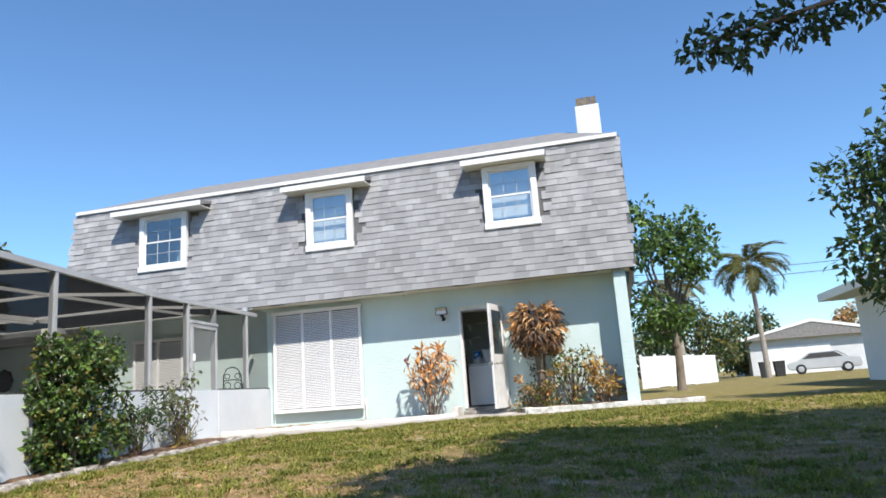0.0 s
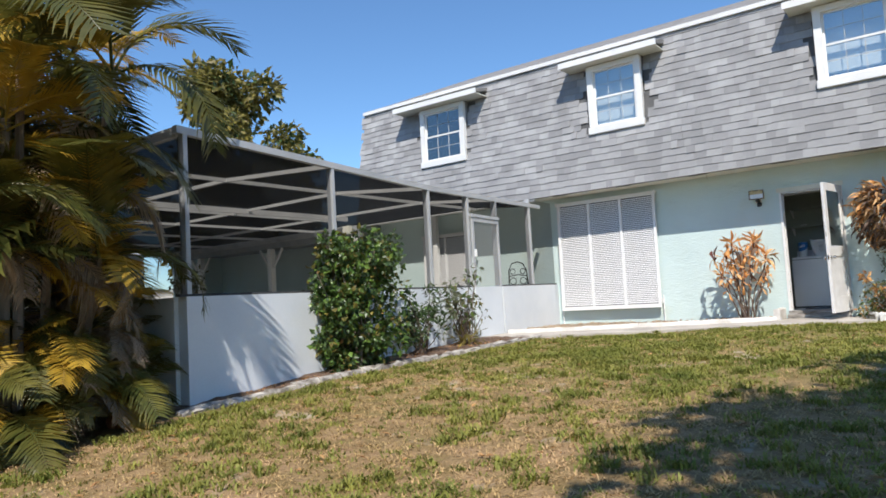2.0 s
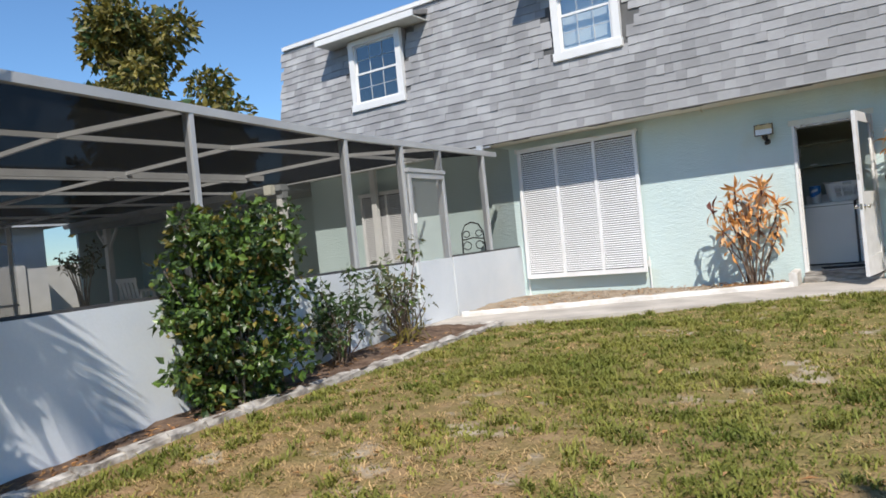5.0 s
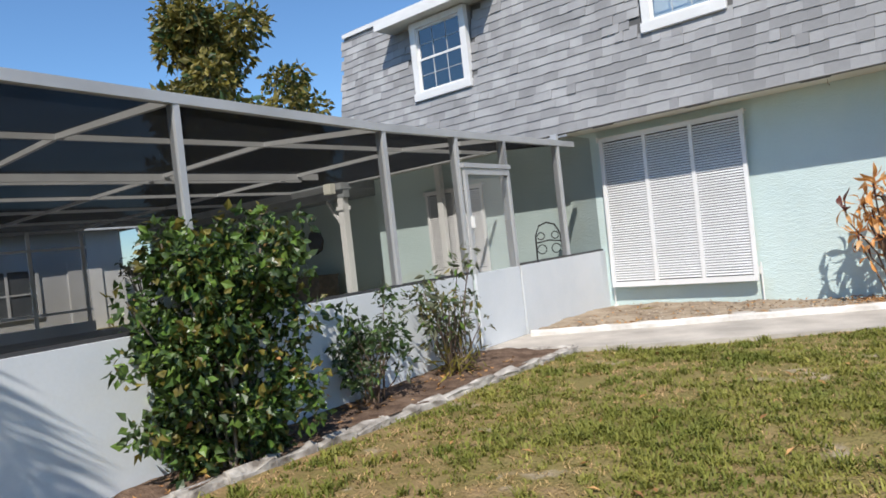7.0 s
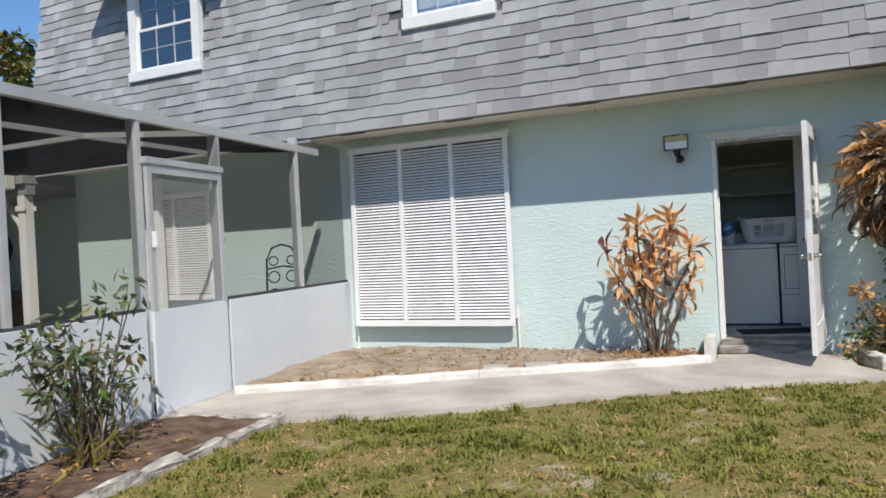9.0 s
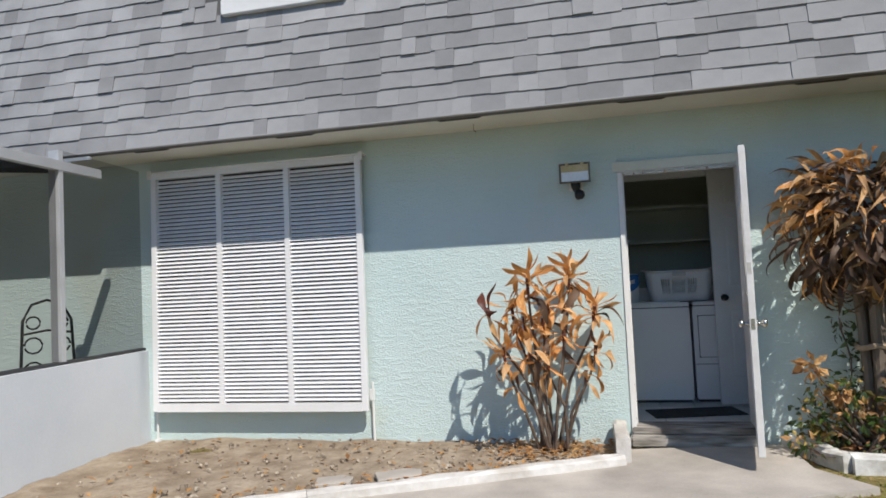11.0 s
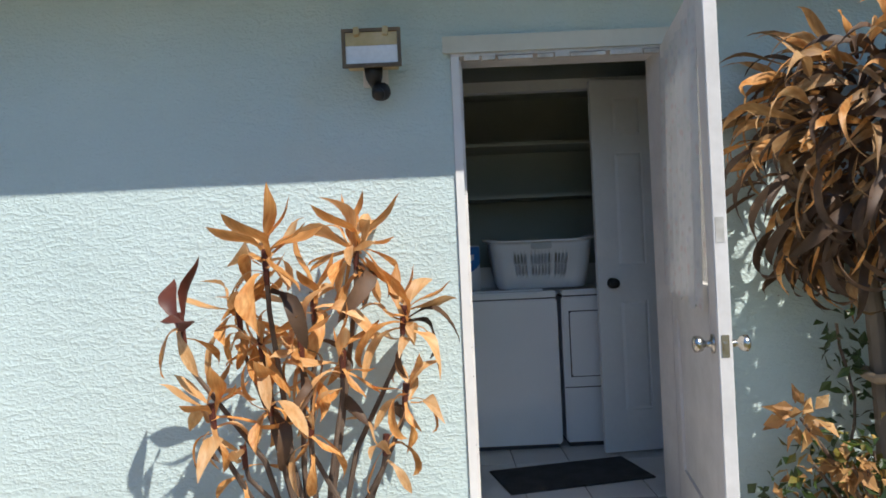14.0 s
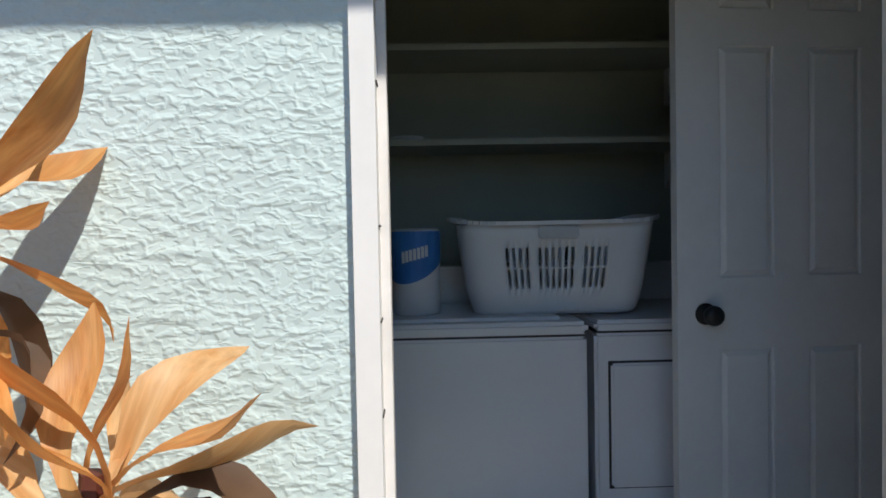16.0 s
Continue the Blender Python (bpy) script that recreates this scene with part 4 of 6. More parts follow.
# ---- porch beyond the cage ----
def porch():
    solid("wall_porch", shape((-17.6, 1.2, -0.3, X0, 1.4, 2.5)), M["mint"], "mint green porch wall in shade", "wall", kind="structure")
    r = thing("porch_roof", label="flat porch roof with a white beam", category="porch roof", kind="structure")
    part("deck", shape((-17.6, -0.86, 2.32, -9.31, 1.2, 2.48)), M["porch_paint"], r)
    # invented wall closing the west end, added to keep light out of the porch
    solid("wall_porch_light_block", shape((-17.7, -0.6, -0.3, -17.605, 1.4, 2.5)), M["mint"], "mint green end wall added to darken the porch", "wall", kind="structure")
    part("beam", shape((-17.6, -0.80, 2.16, -9.32, -0.66, 2.319)), M["porch_paint"], r, "grey painted porch beam")
    part("gutter", prism([(-0.87, 2.30), (-0.95, 2.30), (-1.0, 2.40), (-1.0, 2.43), (-0.87, 2.43)], "x", -17.6, -9.66), M["porch_paint"], r, "painted metal gutter")
    part("gutter_end", shape((-9.655, -1.01, 2.24, -9.45, -0.87, 2.44), bevel=0.01), M["soffit"], r, "cream gutter end cap")
    for x in (-9.45, -12.7, -15.95):
        p = thing("porch_post", x, -0.73, -0.1, label="white wooden porch post with curved braces", category="post", group="porch posts", kind="structure")
        part("shaft", shape((-0.075, -0.075, 0, 0.075, 0.075, 2.255), bevel=0.006), M["white"], p)
        part("capital", shape((-0.10, -0.10, 2.02, 0.10, -0.076, 2.10), (-0.10, 0.076, 2.02, 0.10, 0.10, 2.10), bevel=0.006), M["white"], p)
        for sx in ((-1,) if x > -10 else (1, -1)):
            bm = bmesh.new()
            pts = [(sx * 0.07, 0, 1.72), (sx * 0.15, 0, 1.85), (sx * 0.30, 0, 2.02), (sx * 0.46, 0, 2.24)]
            for u, v in zip(pts, pts[1:]):
                bar(bm, u, v, 0.05, 0.05)
            part("brace", bm, M["white"], p)
    c = thing("wall_post", -7.42, -0.20, -0.1, label="plain white post standing before the inner shutter", category="post", kind="structure")
    part("shaft", shape((-0.06, -0.05, 0, 0.06, 0.05, 2.58), bevel=0.005), M["white"], c)


porch()

# ---- shutters ----
def louvred_shutter(x, y, z, width, height, panels, label, group="", tilt=0.0):
    s = thing("louvred_shutter", x, y, z, label=label, category="shutter", group=group)
    s.matrix_basis = pose(x, y - height * math.sin(radians(tilt)), z, -tilt, 0, 0)
    F = 0.055
    part("side_rail", shape((0, -0.045, 0, F, 0, height), bevel=0.004), M["shutter"], s)
    part("side_rail", shape((width - F, -0.045, 0, width, 0, height), bevel=0.004), M["shutter"], s)
    part("top_rail", shape((F, -0.045, height - F, width - F, 0, height)), M["shutter"], s)
    part("bottom_rail", shape((F, -0.05, 0, width - F, 0, 0.075)), M["shutter"], s)
    inner = (width - 2 * F - (panels - 1) * 0.05) / panels
    # near-black sheet added behind the slats, standing in for shade in the gaps
    part("gap_shade_sheet", shape((F + 0.002, 0.004, 0.076, width - F - 0.002, 0.008, height - F - 0.001)), M["seam"], s)
    slat = bmesh.new()
    box(slat, 0.001, -0.003, -0.0168, inner - 0.001, 0.003, 0.0168)
    slat.transform(Matrix.Translation((0, -0.022, 0)) @ Matrix.Rotation(radians(-42), 4, "X"))
    me = mesh_of(slat, "slat", M["shutter"])
    part("top_cover", shape((-0.03, -0.055, height + 0.001, width + 0.03, 0.04, height + 0.016)), M["white"], s)
    for xx in (-0.028, width - 0.012):
        part("hinge_cap", shape((xx, -0.062, height - 0.05, xx + 0.04, -0.046, height + 0.03), bevel=0.004), M["white"], s)
    n = int((height - F - 0.075) / 0.0358)
    for p in range(panels):
        x0 = F + p * (inner + 0.05)
        if p:
            part("mullion", shape((x0 - 0.05, -0.045, 0.0755, x0, 0, height - F - 0.0005)), M["shutter"], s)
        for k in range(n):
            ob = new("slat", me)
            ob.parent = s
            ob.location = (x0, 0, 0.105 + k * (height - F - 0.14) / (n - 1))
    return s


louvred_shutter(-4.285, -0.055, 0.145, 2.085, 2.205, 3, "large white louvred window shutter in three panels", "window shutters", 1.2)
louvred_shutter(-7.90, -0.05, 0.52, 1.32, 1.50, 2, "white louvred window shutter inside the pool cage", "window shutters")


def shutter_stays():
    for x in (-2.185, -4.31):
        s = thing("shutter_stay", x, -0.045, -0.12, label="white metal shutter stay rod", category="stay", group="shutter stays")
        part("rod", tube(bmesh.new(), [(0, 0, 0), (0, 0, 0.5)], 0.011, 8), M["white"], s)
        part("bracket", shape((-0.03, -0.012, 0.34, 0.012, 0.03, 0.44), bevel=0.004), M["white"], s)
        part("foot", shape((-0.02, -0.02, -0.06, 0.02, 0.03, 0.0)), M["white"], s)


shutter_stays()


# ---- paths, kerbs and beds ----
def slab(name, outline, z0, z1, material, label, category, rough=0.0, kind="structure"):
    bm = prism(outline, "z", z0, z1)
    return solid(name, bm, material, label, category, kind=kind)


def bed(name, outline, z, bumps, material, label, category):
    """A lumpy sheet of soil inside an outline."""
    bm = bmesh.new()
    flat = not callable(z)
    vs = [bm.verts.new((x, y, z if flat else 0)) for x, y in outline]
    bm.faces.new(vs)
    bmesh.ops.triangulate(bm, faces=bm.faces[:])
    for _ in range(5):
        bmesh.ops.subdivide_edges(bm, edges=[e for e in bm.edges if e.calc_length() > 0.12], cuts=1, use_grid_fill=True)
        bmesh.ops.triangulate(bm, faces=bm.faces[:])
    for v in bm.verts:
        v.co.z += (0 if flat else z(v.co.x, v.co.y)) + bumps * noise.noise(v.co * 2.3) + bumps * 0.5 * noise.noise(v.co * 9.0)
    bmesh.ops.recalc_face_normals(bm, faces=bm.faces[:])
    return solid(name, bm, material, label, category, kind="structure", smooth=True)


WALK = [(-0.06, -0.23), (1.07, -0.03), (1.10, -0.72), (1.35, -1.13), (-0.56, -2.15), (-1.48, -2.68), (-2.2, -3.08), (-3.0, -3.42), (-4.07, -3.62), (-4.17, -2.62), (-4.02, -2.66), (-0.06, -0.63)]
slab("walkway", WALK, -0.42, -0.132, M["concrete"], "worn concrete walkway to the back door", "walkway")
bed("bed_window", [(-0.10, -0.003), (-0.10, -0.62), (-4.03, -2.60), (-4.16, -2.5), (-4.42, -0.003)], -0.128, 0.035, M["soil"], "bare sandy planting bed below the shutter", "planting bed")
bed("bed_door", [(1.12, -0.003), (1.18, -0.62), (4.5, -0.56), (4.5, 0.4), (3.5, -0.003)], -0.09, 0.05, M["mulch"], "planting bed with leaf litter", "planting bed")
bed("bed_cage", [(side_x(-3.68) + 0.005, -3.68), (-3.06, -3.36), (-3.1, -5.0), (-3.12, -6.5), (-3.2, -7.6), (-3.2, -9.5), (side_x(-9.1) - 0.4, -9.6), (side_x(-9.1) + 0.005, -9.1), (side_x(-6.0) + 0.005, -6.0)], lambda x, y: ground_z(x, y) + 0.035, 0.035, M["mulch"], "mulched bed along the cage wall", "planting bed")


def kerb_run(name, pts, width, drop, top, n, label, seed, material="kerb", jitter=0.012):
    """A run of kerb blocks along points; each block is a piece of its own."""
    rng = random.Random(seed)
    k = thing(name, label=label, category="kerb", kind="structure")
    pts = [Vector((*p, 0)) for p in pts]
    total = sum((b - a).length for a, b in zip(pts, pts[1:]))
    for i in range(n):
        def at(s):
            for a, b in zip(pts, pts[1:]):
                L = (b - a).length
                if s <= L + 1e-6:
                    return a + (b - a) * (s / L)
                s -= L
            return pts[-1]
        a, b = at(total * i / n), at(total * (i + 1) / n)
        d = b - a
        bm = bmesh.new()
        z = top(a.x, a.y)
        L = d.length - 0.004
        segs = max(2, int(L / 0.16))
        prof = [(-width / 2, -drop), (-width / 2, -0.012), (-width / 2 + 0.018, 0.0), (width / 2 - 0.02, 0.002), (width / 2, -0.014), (width / 2, -drop)]
        rows = []
        for s in range(segs + 1):
            f = s / segs
            zz = top(*(a + d * f).xy)
            rows.append([bm.verts.new((0.002 + L * f, y + rng.uniform(-jitter, jitter) * 0.6, zz - z + h + rng.uniform(-jitter, jitter) * (0.7 if h > -drop else 0))) for y, h in prof])
        for r, q in zip(rows, rows[1:]):
            for c in range(len(prof) - 1):
                bm.faces.new((r[c], q[c], q[c + 1], r[c + 1]))
        bm.faces.new(rows[0])
        bm.faces.new(rows[-1][::-1])
        bm.transform(Matrix.Translation((a.x, a.y, z)) @ Matrix.Rotation(math.atan2(d.y, d.x), 4, "Z"))
        bmesh.ops.recalc_face_normals(bm, faces=bm.faces[:])
        part("kerb_block", bm, M[material], k)
    return k


kerb_run("kerb_window_bed", [(-0.12, -0.66), (-2.1, -1.71), (-4.0, -2.74)], 0.11, 0.3, lambda x, y: -0.070, 2, "white painted concrete kerb of the window bed", 1)
kerb_run("kerb_return", [(-0.13, -0.05), (-0.115, -0.62)], 0.10, 0.3, lambda x, y: 0.055 + 0.02 * y, 1, "white kerb stub beside the door", 2)
kerb_run("kerb_door_bed", [(1.10, -0.02), (1.17, -0.66), (2.3, -0.62), (3.4, -0.60), (4.6, -0.55)], 0.12, 0.3, lambda x, y: -0.06, 5, "chipped white concrete kerb of the door bed", 3, "worn_white", 0.016)
kerb_run("kerb_cage_bed", [(-3.03, -3.38), (-3.08, -5.0), (-3.12, -6.5), (-3.18, -7.6), (-3.2, -9.6)], 0.115, 0.3, lambda x, y: ground_z(x, y) + 0.045, 19, "rough weathered stone edging of the cage bed", 4, "kerb_stone", 0.034)
kerb_run("kerb_cage_door", [(-3.06, -3.36), (-4.05, -3.62)], 0.11, 0.3, lambda x, y: -0.125, 2, "weathered stone edging by the screen door", 5, "kerb_stone", 0.02)


# ---- laundry things ----
def rounded_box(x0, y0, z0, x1, y1, z1, r=0.012):
    return shape((x0, y0, z0, x1, y1, z1), bevel=r)


def washer():
    w = thing("washing_machine", 0.213, 1.04, -0.01, label="white enamelled top-loading washing machine", category="washer")
    part("body", rounded_box(-0.34, 0.012, 0.03, 0.34, 0.68, 0.885, 0.01), M["appliance"], w)
    part("top", rounded_box(-0.343, 0.0, 0.892, 0.343, 0.68, 0.93, 0.012), M["appliance"], w)
    part("lid", rounded_box(-0.27, 0.06, 0.9305, 0.27, 0.50, 0.94, 0.004), M["appliance"], w)
    part("seam", shape((-0.335, 0.02, 0.884, 0.335, 0.66, 0.893)), M["seam"], w)
    part("control_panel", rounded_box(-0.34, 0.56, 0.931, 0.34, 0.68, 1.07, 0.012), M["appliance"], w)
    part("plinth", shape((-0.32, 0.03, 0.0, 0.32, 0.66, 0.031)), M["seam"], w)


def dryer():
    d = thing("clothes_dryer", 0.915, 1.06, -0.01, label="white enamelled clothes dryer with a rounded front door", category="dryer")
    part("body", rounded_box(-0.335, 0.014, 0.03, 0.335, 0.68, 0.89, 0.01), M["appliance"], d)
    part("top", rounded_box(-0.338, 0.0, 0.897, 0.338, 0.68, 0.93, 0.012), M["appliance"], d)
    part("seam", shape((-0.33, 0.02, 0.889, 0.33, 0.66, 0.898)), M["seam"], d)
    part("control_panel", rounded_box(-0.335, 0.56, 0.931, 0.335, 0.68, 1.07, 0.012), M["appliance"], d)
    outer = shape((-0.295, 0.0125, 0.415, 0.295, 0.02, 0.805))
    part("door_gap", outer, M["seam"], d)
    part("dryer_door", rounded_box(-0.289, -0.004, 0.421, 0.289, 0.0155, 0.799, 0.007), M["appliance"], d)
    part("lower_seam", shape((-0.333, 0.0115, 0.352, 0.333, 0.015, 0.357)), M["seam"], d)
    part("plinth", shape((-0.32, 0.03, 0.0, 0.32, 0.66, 0.031)), M["seam"], d)


washer()
dryer()


def laundry_basket():
    b = thing("laundry_basket", 0.495, 1.355, 0.93, -2, "white plastic laundry basket with slotted sides", "basket")
    zs = [0.0, 0.012, 0.05, 0.082, 0.112, 0.142, 0.150, 0.180, 0.210, 0.240, 0.262, 0.285]
    slotted = (3, 4, 6, 7)
    bm = bmesh.new()
    # the half outline in steps along the long side, then round the corner and along the short side
    SIDE = 44

    def ring(z):
        f = z / 0.285
        hx, hy, c = 0.258 + 0.054 * f ** 0.6, 0.175 + 0.04 * f ** 0.6, 0.075
        front = [(-hx + c + 2 * (hx - c) * k / SIDE, -hy) for k in range(SIDE + 1)]
        turn = [(hx - c + c * math.sin(q), -hy + c - c * math.cos(q)) for q in (math.pi / 2 * k / 6 for k in range(1, 7))]
        right = [(hx, -hy + c + 2 * (hy - c) * k / 10) for k in range(1, 10)]
        turn_back = [(hx - c + c * math.cos(q), hy - c + c * math.sin(q)) for q in (math.pi / 2 * k / 6 for k in range(0, 6))]
        half = front + turn + right + turn_back
        return [bm.verts.new((x, y, z)) for x, y in half + [(-x, -y) for x, y in half]]
    rings = [ring(z) for z in zs]
    N = len(rings[0])
    bars = [k for k in range(6, 14, 2)] + [k for k in range(16, 28, 2)] + [k for k in range(30, 38, 2)]
    for i, (p, q) in enumerate(zip(rings, rings[1:])):
        for k in range(N):
            if i in slotted and (k % (N // 2)) in bars:
                continue
            bm.faces.new((p[k], p[(k + 1) % N], q[(k + 1) % N], q[k]))
    bm.faces.new(rings[0][::-1])
    ob = part("basket_body", bm, M["plastic"], b, smooth=True)
    sol = ob.modifiers.new("thickness", "SOLIDIFY")
    sol.thickness = 0.004
    rim = bmesh.new()
    pts = []
    for k in range(61):
        a = 2 * math.pi * k / 60
        c, s = math.cos(a), math.sin(a)
        pts.append((0.328 * math.copysign(abs(c) ** 0.45, c), 0.228 * math.copysign(abs(s) ** 0.45, s), 0.287 + 0.018 * (abs(c) ** 3)))
    for p, q in zip(pts, pts[1:]):
        bar(rim, p, q, 0.034, 0.012)
    part("rim", rim, M["plastic"], b)
    part("handle_recess", rounded_box(-0.062, -0.236, 0.238, 0.062, -0.216, 0.276, 0.006), M["alu"], b, "moulded grey hand grip")


laundry_basket()


def paper_towels():
    t = thing("paper_towel_roll", 0.045, 1.27, 0.93, label="wrapped paper towel roll with a blue printed band", category="paper towels")
    part("roll", lathe([(0.072, 0.0), (0.078, 0.006), (0.078, 0.268), (0.07, 0.276), (0.022, 0.277)], 28), M["plastic"], t, smooth=True)
    band = bmesh.new()
    n = 28
    rows = []
    for k in range(n + 1):
        a = math.pi * 2 * k / n
        low = 0.15 + 0.05 * math.sin(a * 1.0 + 0.6)
        rows.append([band.verts.new((0.0795 * math.cos(a), 0.0795 * math.sin(a), z)) for z in (low, 0.268)])
    for p, q in zip(rows, rows[1:]):
        band.faces.new((p[0], q[0], q[1], p[1]))
    part("printed_band", band, M["blue"], t, "blue printed band")
    mark = bmesh.new()
    for k in range(7):
        a = -2.1 + 0.16 * k
        box(mark, -0.005, -0.0006, -0.018, 0.005, 0.0006, 0.018, Matrix.Translation((0.0802 * math.cos(a), 0.0802 * math.sin(a), 0.185 + 0.01 * k / 3)) @ Matrix.Rotation(a + math.pi / 2, 4, "Z"))
    part("lettering_bar", mark, M["plastic"], t)


paper_towels()


def shelf_dish():
    d = thing("small_dish", 0.02, 1.68, 1.533, label="small pale dish on the wall shelf", category="dish")
    part("bowl", lathe([(0.03, 0), (0.05, 0.004), (0.062, 0.022), (0.058, 0.022), (0.045, 0.008)], 20), M["plastic"], d, smooth=True)


shelf_dish()


def door_mat():
    m = thing("door_mat", 0.50, 0.56, -0.008, 12, "dark rubber door mat on the tiles", "mat")
    part("mat", rounded_box(-0.38, -0.19, 0, 0.38, 0.19, 0.012, 0.004), M["mat"], m)


door_mat()


def ceiling_lamp():
    c = thing("ceiling_lamp", 0.30, 0.60, 2.24, label="small round dark recessed ceiling lamp", category="ceiling lamp")
    part("trim_ring", lathe([(0.05, -0.012), (0.062, -0.010), (0.066, 0.0)], 20), M["black"], c, smooth=True)


ceiling_lamp()


def flood_light():
    f = thing("flood_light", -0.365, 0.0, 2.033, label="outdoor floodlight with yellowed housing and motion sensor", category="wall lamp")
    part("wall_plate", rounded_box(-0.055, -0.018, -0.13, 0.055, -0.001, -0.03, 0.004), M["white"], f)
    part("housing", prism([(-0.06, -0.07), (-0.155, -0.075), (-0.165, 0.065), (-0.085, 0.07), (-0.05, 0.02)], "x", -0.105, 0.105), M["amber"], f, "yellowed lamp housing")
    rim = shape((-0.122, -0.178, -0.084, 0.122, -0.160, -0.070), (-0.122, -0.178, 0.062, 0.122, -0.160, 0.075), (-0.122, -0.178, -0.070, -0.108, -0.160, 0.062), (0.108, -0.178, -0.070, 0.122, -0.160, 0.062))
    part("rim", rim, M["bronze"], f, "dark bronze metal rim")
    part("lens", shape((-0.107, -0.170, -0.069, 0.107, -0.166, 0.005)), M["lampglass"], f, "frosted white lens")
    part("reflector", shape((-0.107, -0.170, 0.006, 0.107, -0.167, 0.061)), M["amber"], f)
    for x in (-0.06, 0.06):
        part("clip", shape((x - 0.012, -0.186, 0.045, x + 0.012, -0.158, 0.080), bevel=0.003), M["amber"], f)
    arm = bmesh.new()
    tube(arm, [(0, -0.12, -0.07), (0, -0.10, -0.11), (0.0, -0.06, -0.125), (0, -0.018, -0.10)], [0.04, 0.036, 0.026, 0.022], 12)
    part("bracket", arm, M["black"], f, smooth=True)
    eye = lathe([(0.02, 0), (0.036, 0.012), (0.04, 0.04), (0.032, 0.068), (0.012, 0.08)], 16)
    eye.transform(Matrix.Translation((0.015, -0.06, -0.155)) @ Matrix.Rotation(radians(115), 4, "X") @ Matrix.Rotation(radians(20), 4, "Y"))
    part("motion_sensor", eye, M["black"], f, "round dark motion sensor", smooth=True)
    lens = lathe([(0.028, 0), (0.026, 0.008), (0.012, 0.012)], 16)
    lens.transform(Matrix.Translation((0.018, -0.135, -0.190)) @ Matrix.Rotation(radians(115), 4, "X"))
    part("sensor_window", lens, M["black"], f, smooth=True)


flood_light()


# ---- cage furniture ----
def iron_chair():
    c = thing("iron_chair", -4.86, -0.72, -0.10, 48, "black wrought-iron patio chair with scrolled back", "chair")
    def rod(name, pts, r=0.011):
        part(name, tube(bmesh.new(), pts, r, 6), M["black"], c)
    for x, y in ((-0.22, -0.2), (0.22, -0.2), (-0.22, 0.2), (0.22, 0.2)):
        rod("leg", [(x, y, 0), (x * 0.95, y * 0.95, 0.44)])
    part("seat", rounded_box(-0.23, -0.22, 0.44, 0.23, 0.22, 0.465, 0.008), M["black"], c)
    rod("back_rail", [(-0.22, 0.21, 0.46), (-0.19, 0.25, 1.14), (-0.12, 0.27, 1.28), (0, 0.275, 1.32), (0.12, 0.27, 1.28), (0.19, 0.25, 1.14), (0.22, 0.21, 0.46)], 0.013)
    for s in (1, -1):
        for z, r in ((0.70, 0.075), (0.92, 0.07), (1.12, 0.055)):
            rod("scroll", [(s * (0.11 + r * math.cos(a)), 0.25, z + r * math.sin(a)) for a in (k * 0.6 for k in range(11))], 0.009)
    rod("cross_bar", [(-0.20, 0.245, 1.02), (0, 0.25, 1.05), (0.20, 0.245, 1.02)])
    rod("cross_bar", [(-0.23, 0.23, 0.56), (0.23, 0.23, 0.56)])
    for s in (1, -1):
        rod("armrest", [(s * 0.25, 0.23, 0.70), (s * 0.27, 0.0, 0.72), (s * 0.24, -0.2, 0.66), (s * 0.22, -0.2, 0.45)])


iron_chair()


def plastic_chair(x, y, rz):
    c = thing("plastic_chair", x, y, -0.10, rz, "white moulded plastic patio chair", "chair", "patio chairs")
    part("seat", rounded_box(-0.24, -0.24, 0.40, 0.24, 0.22, 0.44, 0.012), M["plastic"], c)
    bm = bmesh.new()
    for k in range(5):
        xx = -0.2 + 0.1 * k
        box(bm, xx - 0.035, 0.0, 0, xx + 0.035, 0.02, 0.42)
    box(bm, -0.26, 0, 0.42, 0.26, 0.02, 0.52)
    box(bm, -0.26, 0, -0.02, 0.26, 0.02, 0.06)
    bm.transform(Matrix.Translation((0, 0.22, 0.44)) @ Matrix.Rotation(radians(-12), 4, "X"))
    part("backrest", bm, M["plastic"], c)
    for s in (1, -1):
        part("armrest", rounded_box(s * 0.27 - 0.03, -0.22, 0.62, s * 0.27 + 0.03, 0.26, 0.65, 0.01), M["plastic"], c)
        for yy in (-0.2, 0.22):
            part("leg", shape((s * 0.26 - 0.025, yy - 0.02, 0, s * 0.26 + 0.025, yy + 0.02, 0.62)), M["plastic"], c)


plastic_chair(-13.0, -1.9, 200)
plastic_chair(-14.1, -1.2, 140)


def potted_cane():
    p = thing("potted_plant", -13.2, -3.0, -0.10, label="potted plant with bare woody canes and few leaves", category="potted plant")
    part("pot", lathe([(0.14, 0), (0.19, 0.26), (0.205, 0.27), (0.205, 0.31), (0.18, 0.31), (0.17, 0.26)], 20), M["terracotta"], p, smooth=True)
    rng = np.random.default_rng(12)
    tips = []
    for k in range(8):
        a = k * 0.8
        top = (0.28 * math.cos(a), 0.28 * math.sin(a), 1.25 + 0.35 * rng.random())
        part("cane", tube(bmesh.new(), [(0.05 * math.cos(a), 0.05 * math.sin(a), 0.26), (0.12 * math.cos(a), 0.12 * math.sin(a), 0.8), top], [0.022, 0.018, 0.012], 6), M["pale_bark"], p)
        tips.append(top)
    ob = new("foliage", leaves("foliage", M["leaf_dull"], tips, [0.16] * 8, 220, 0.12, rng))
    ob.parent = p


potted_cane()


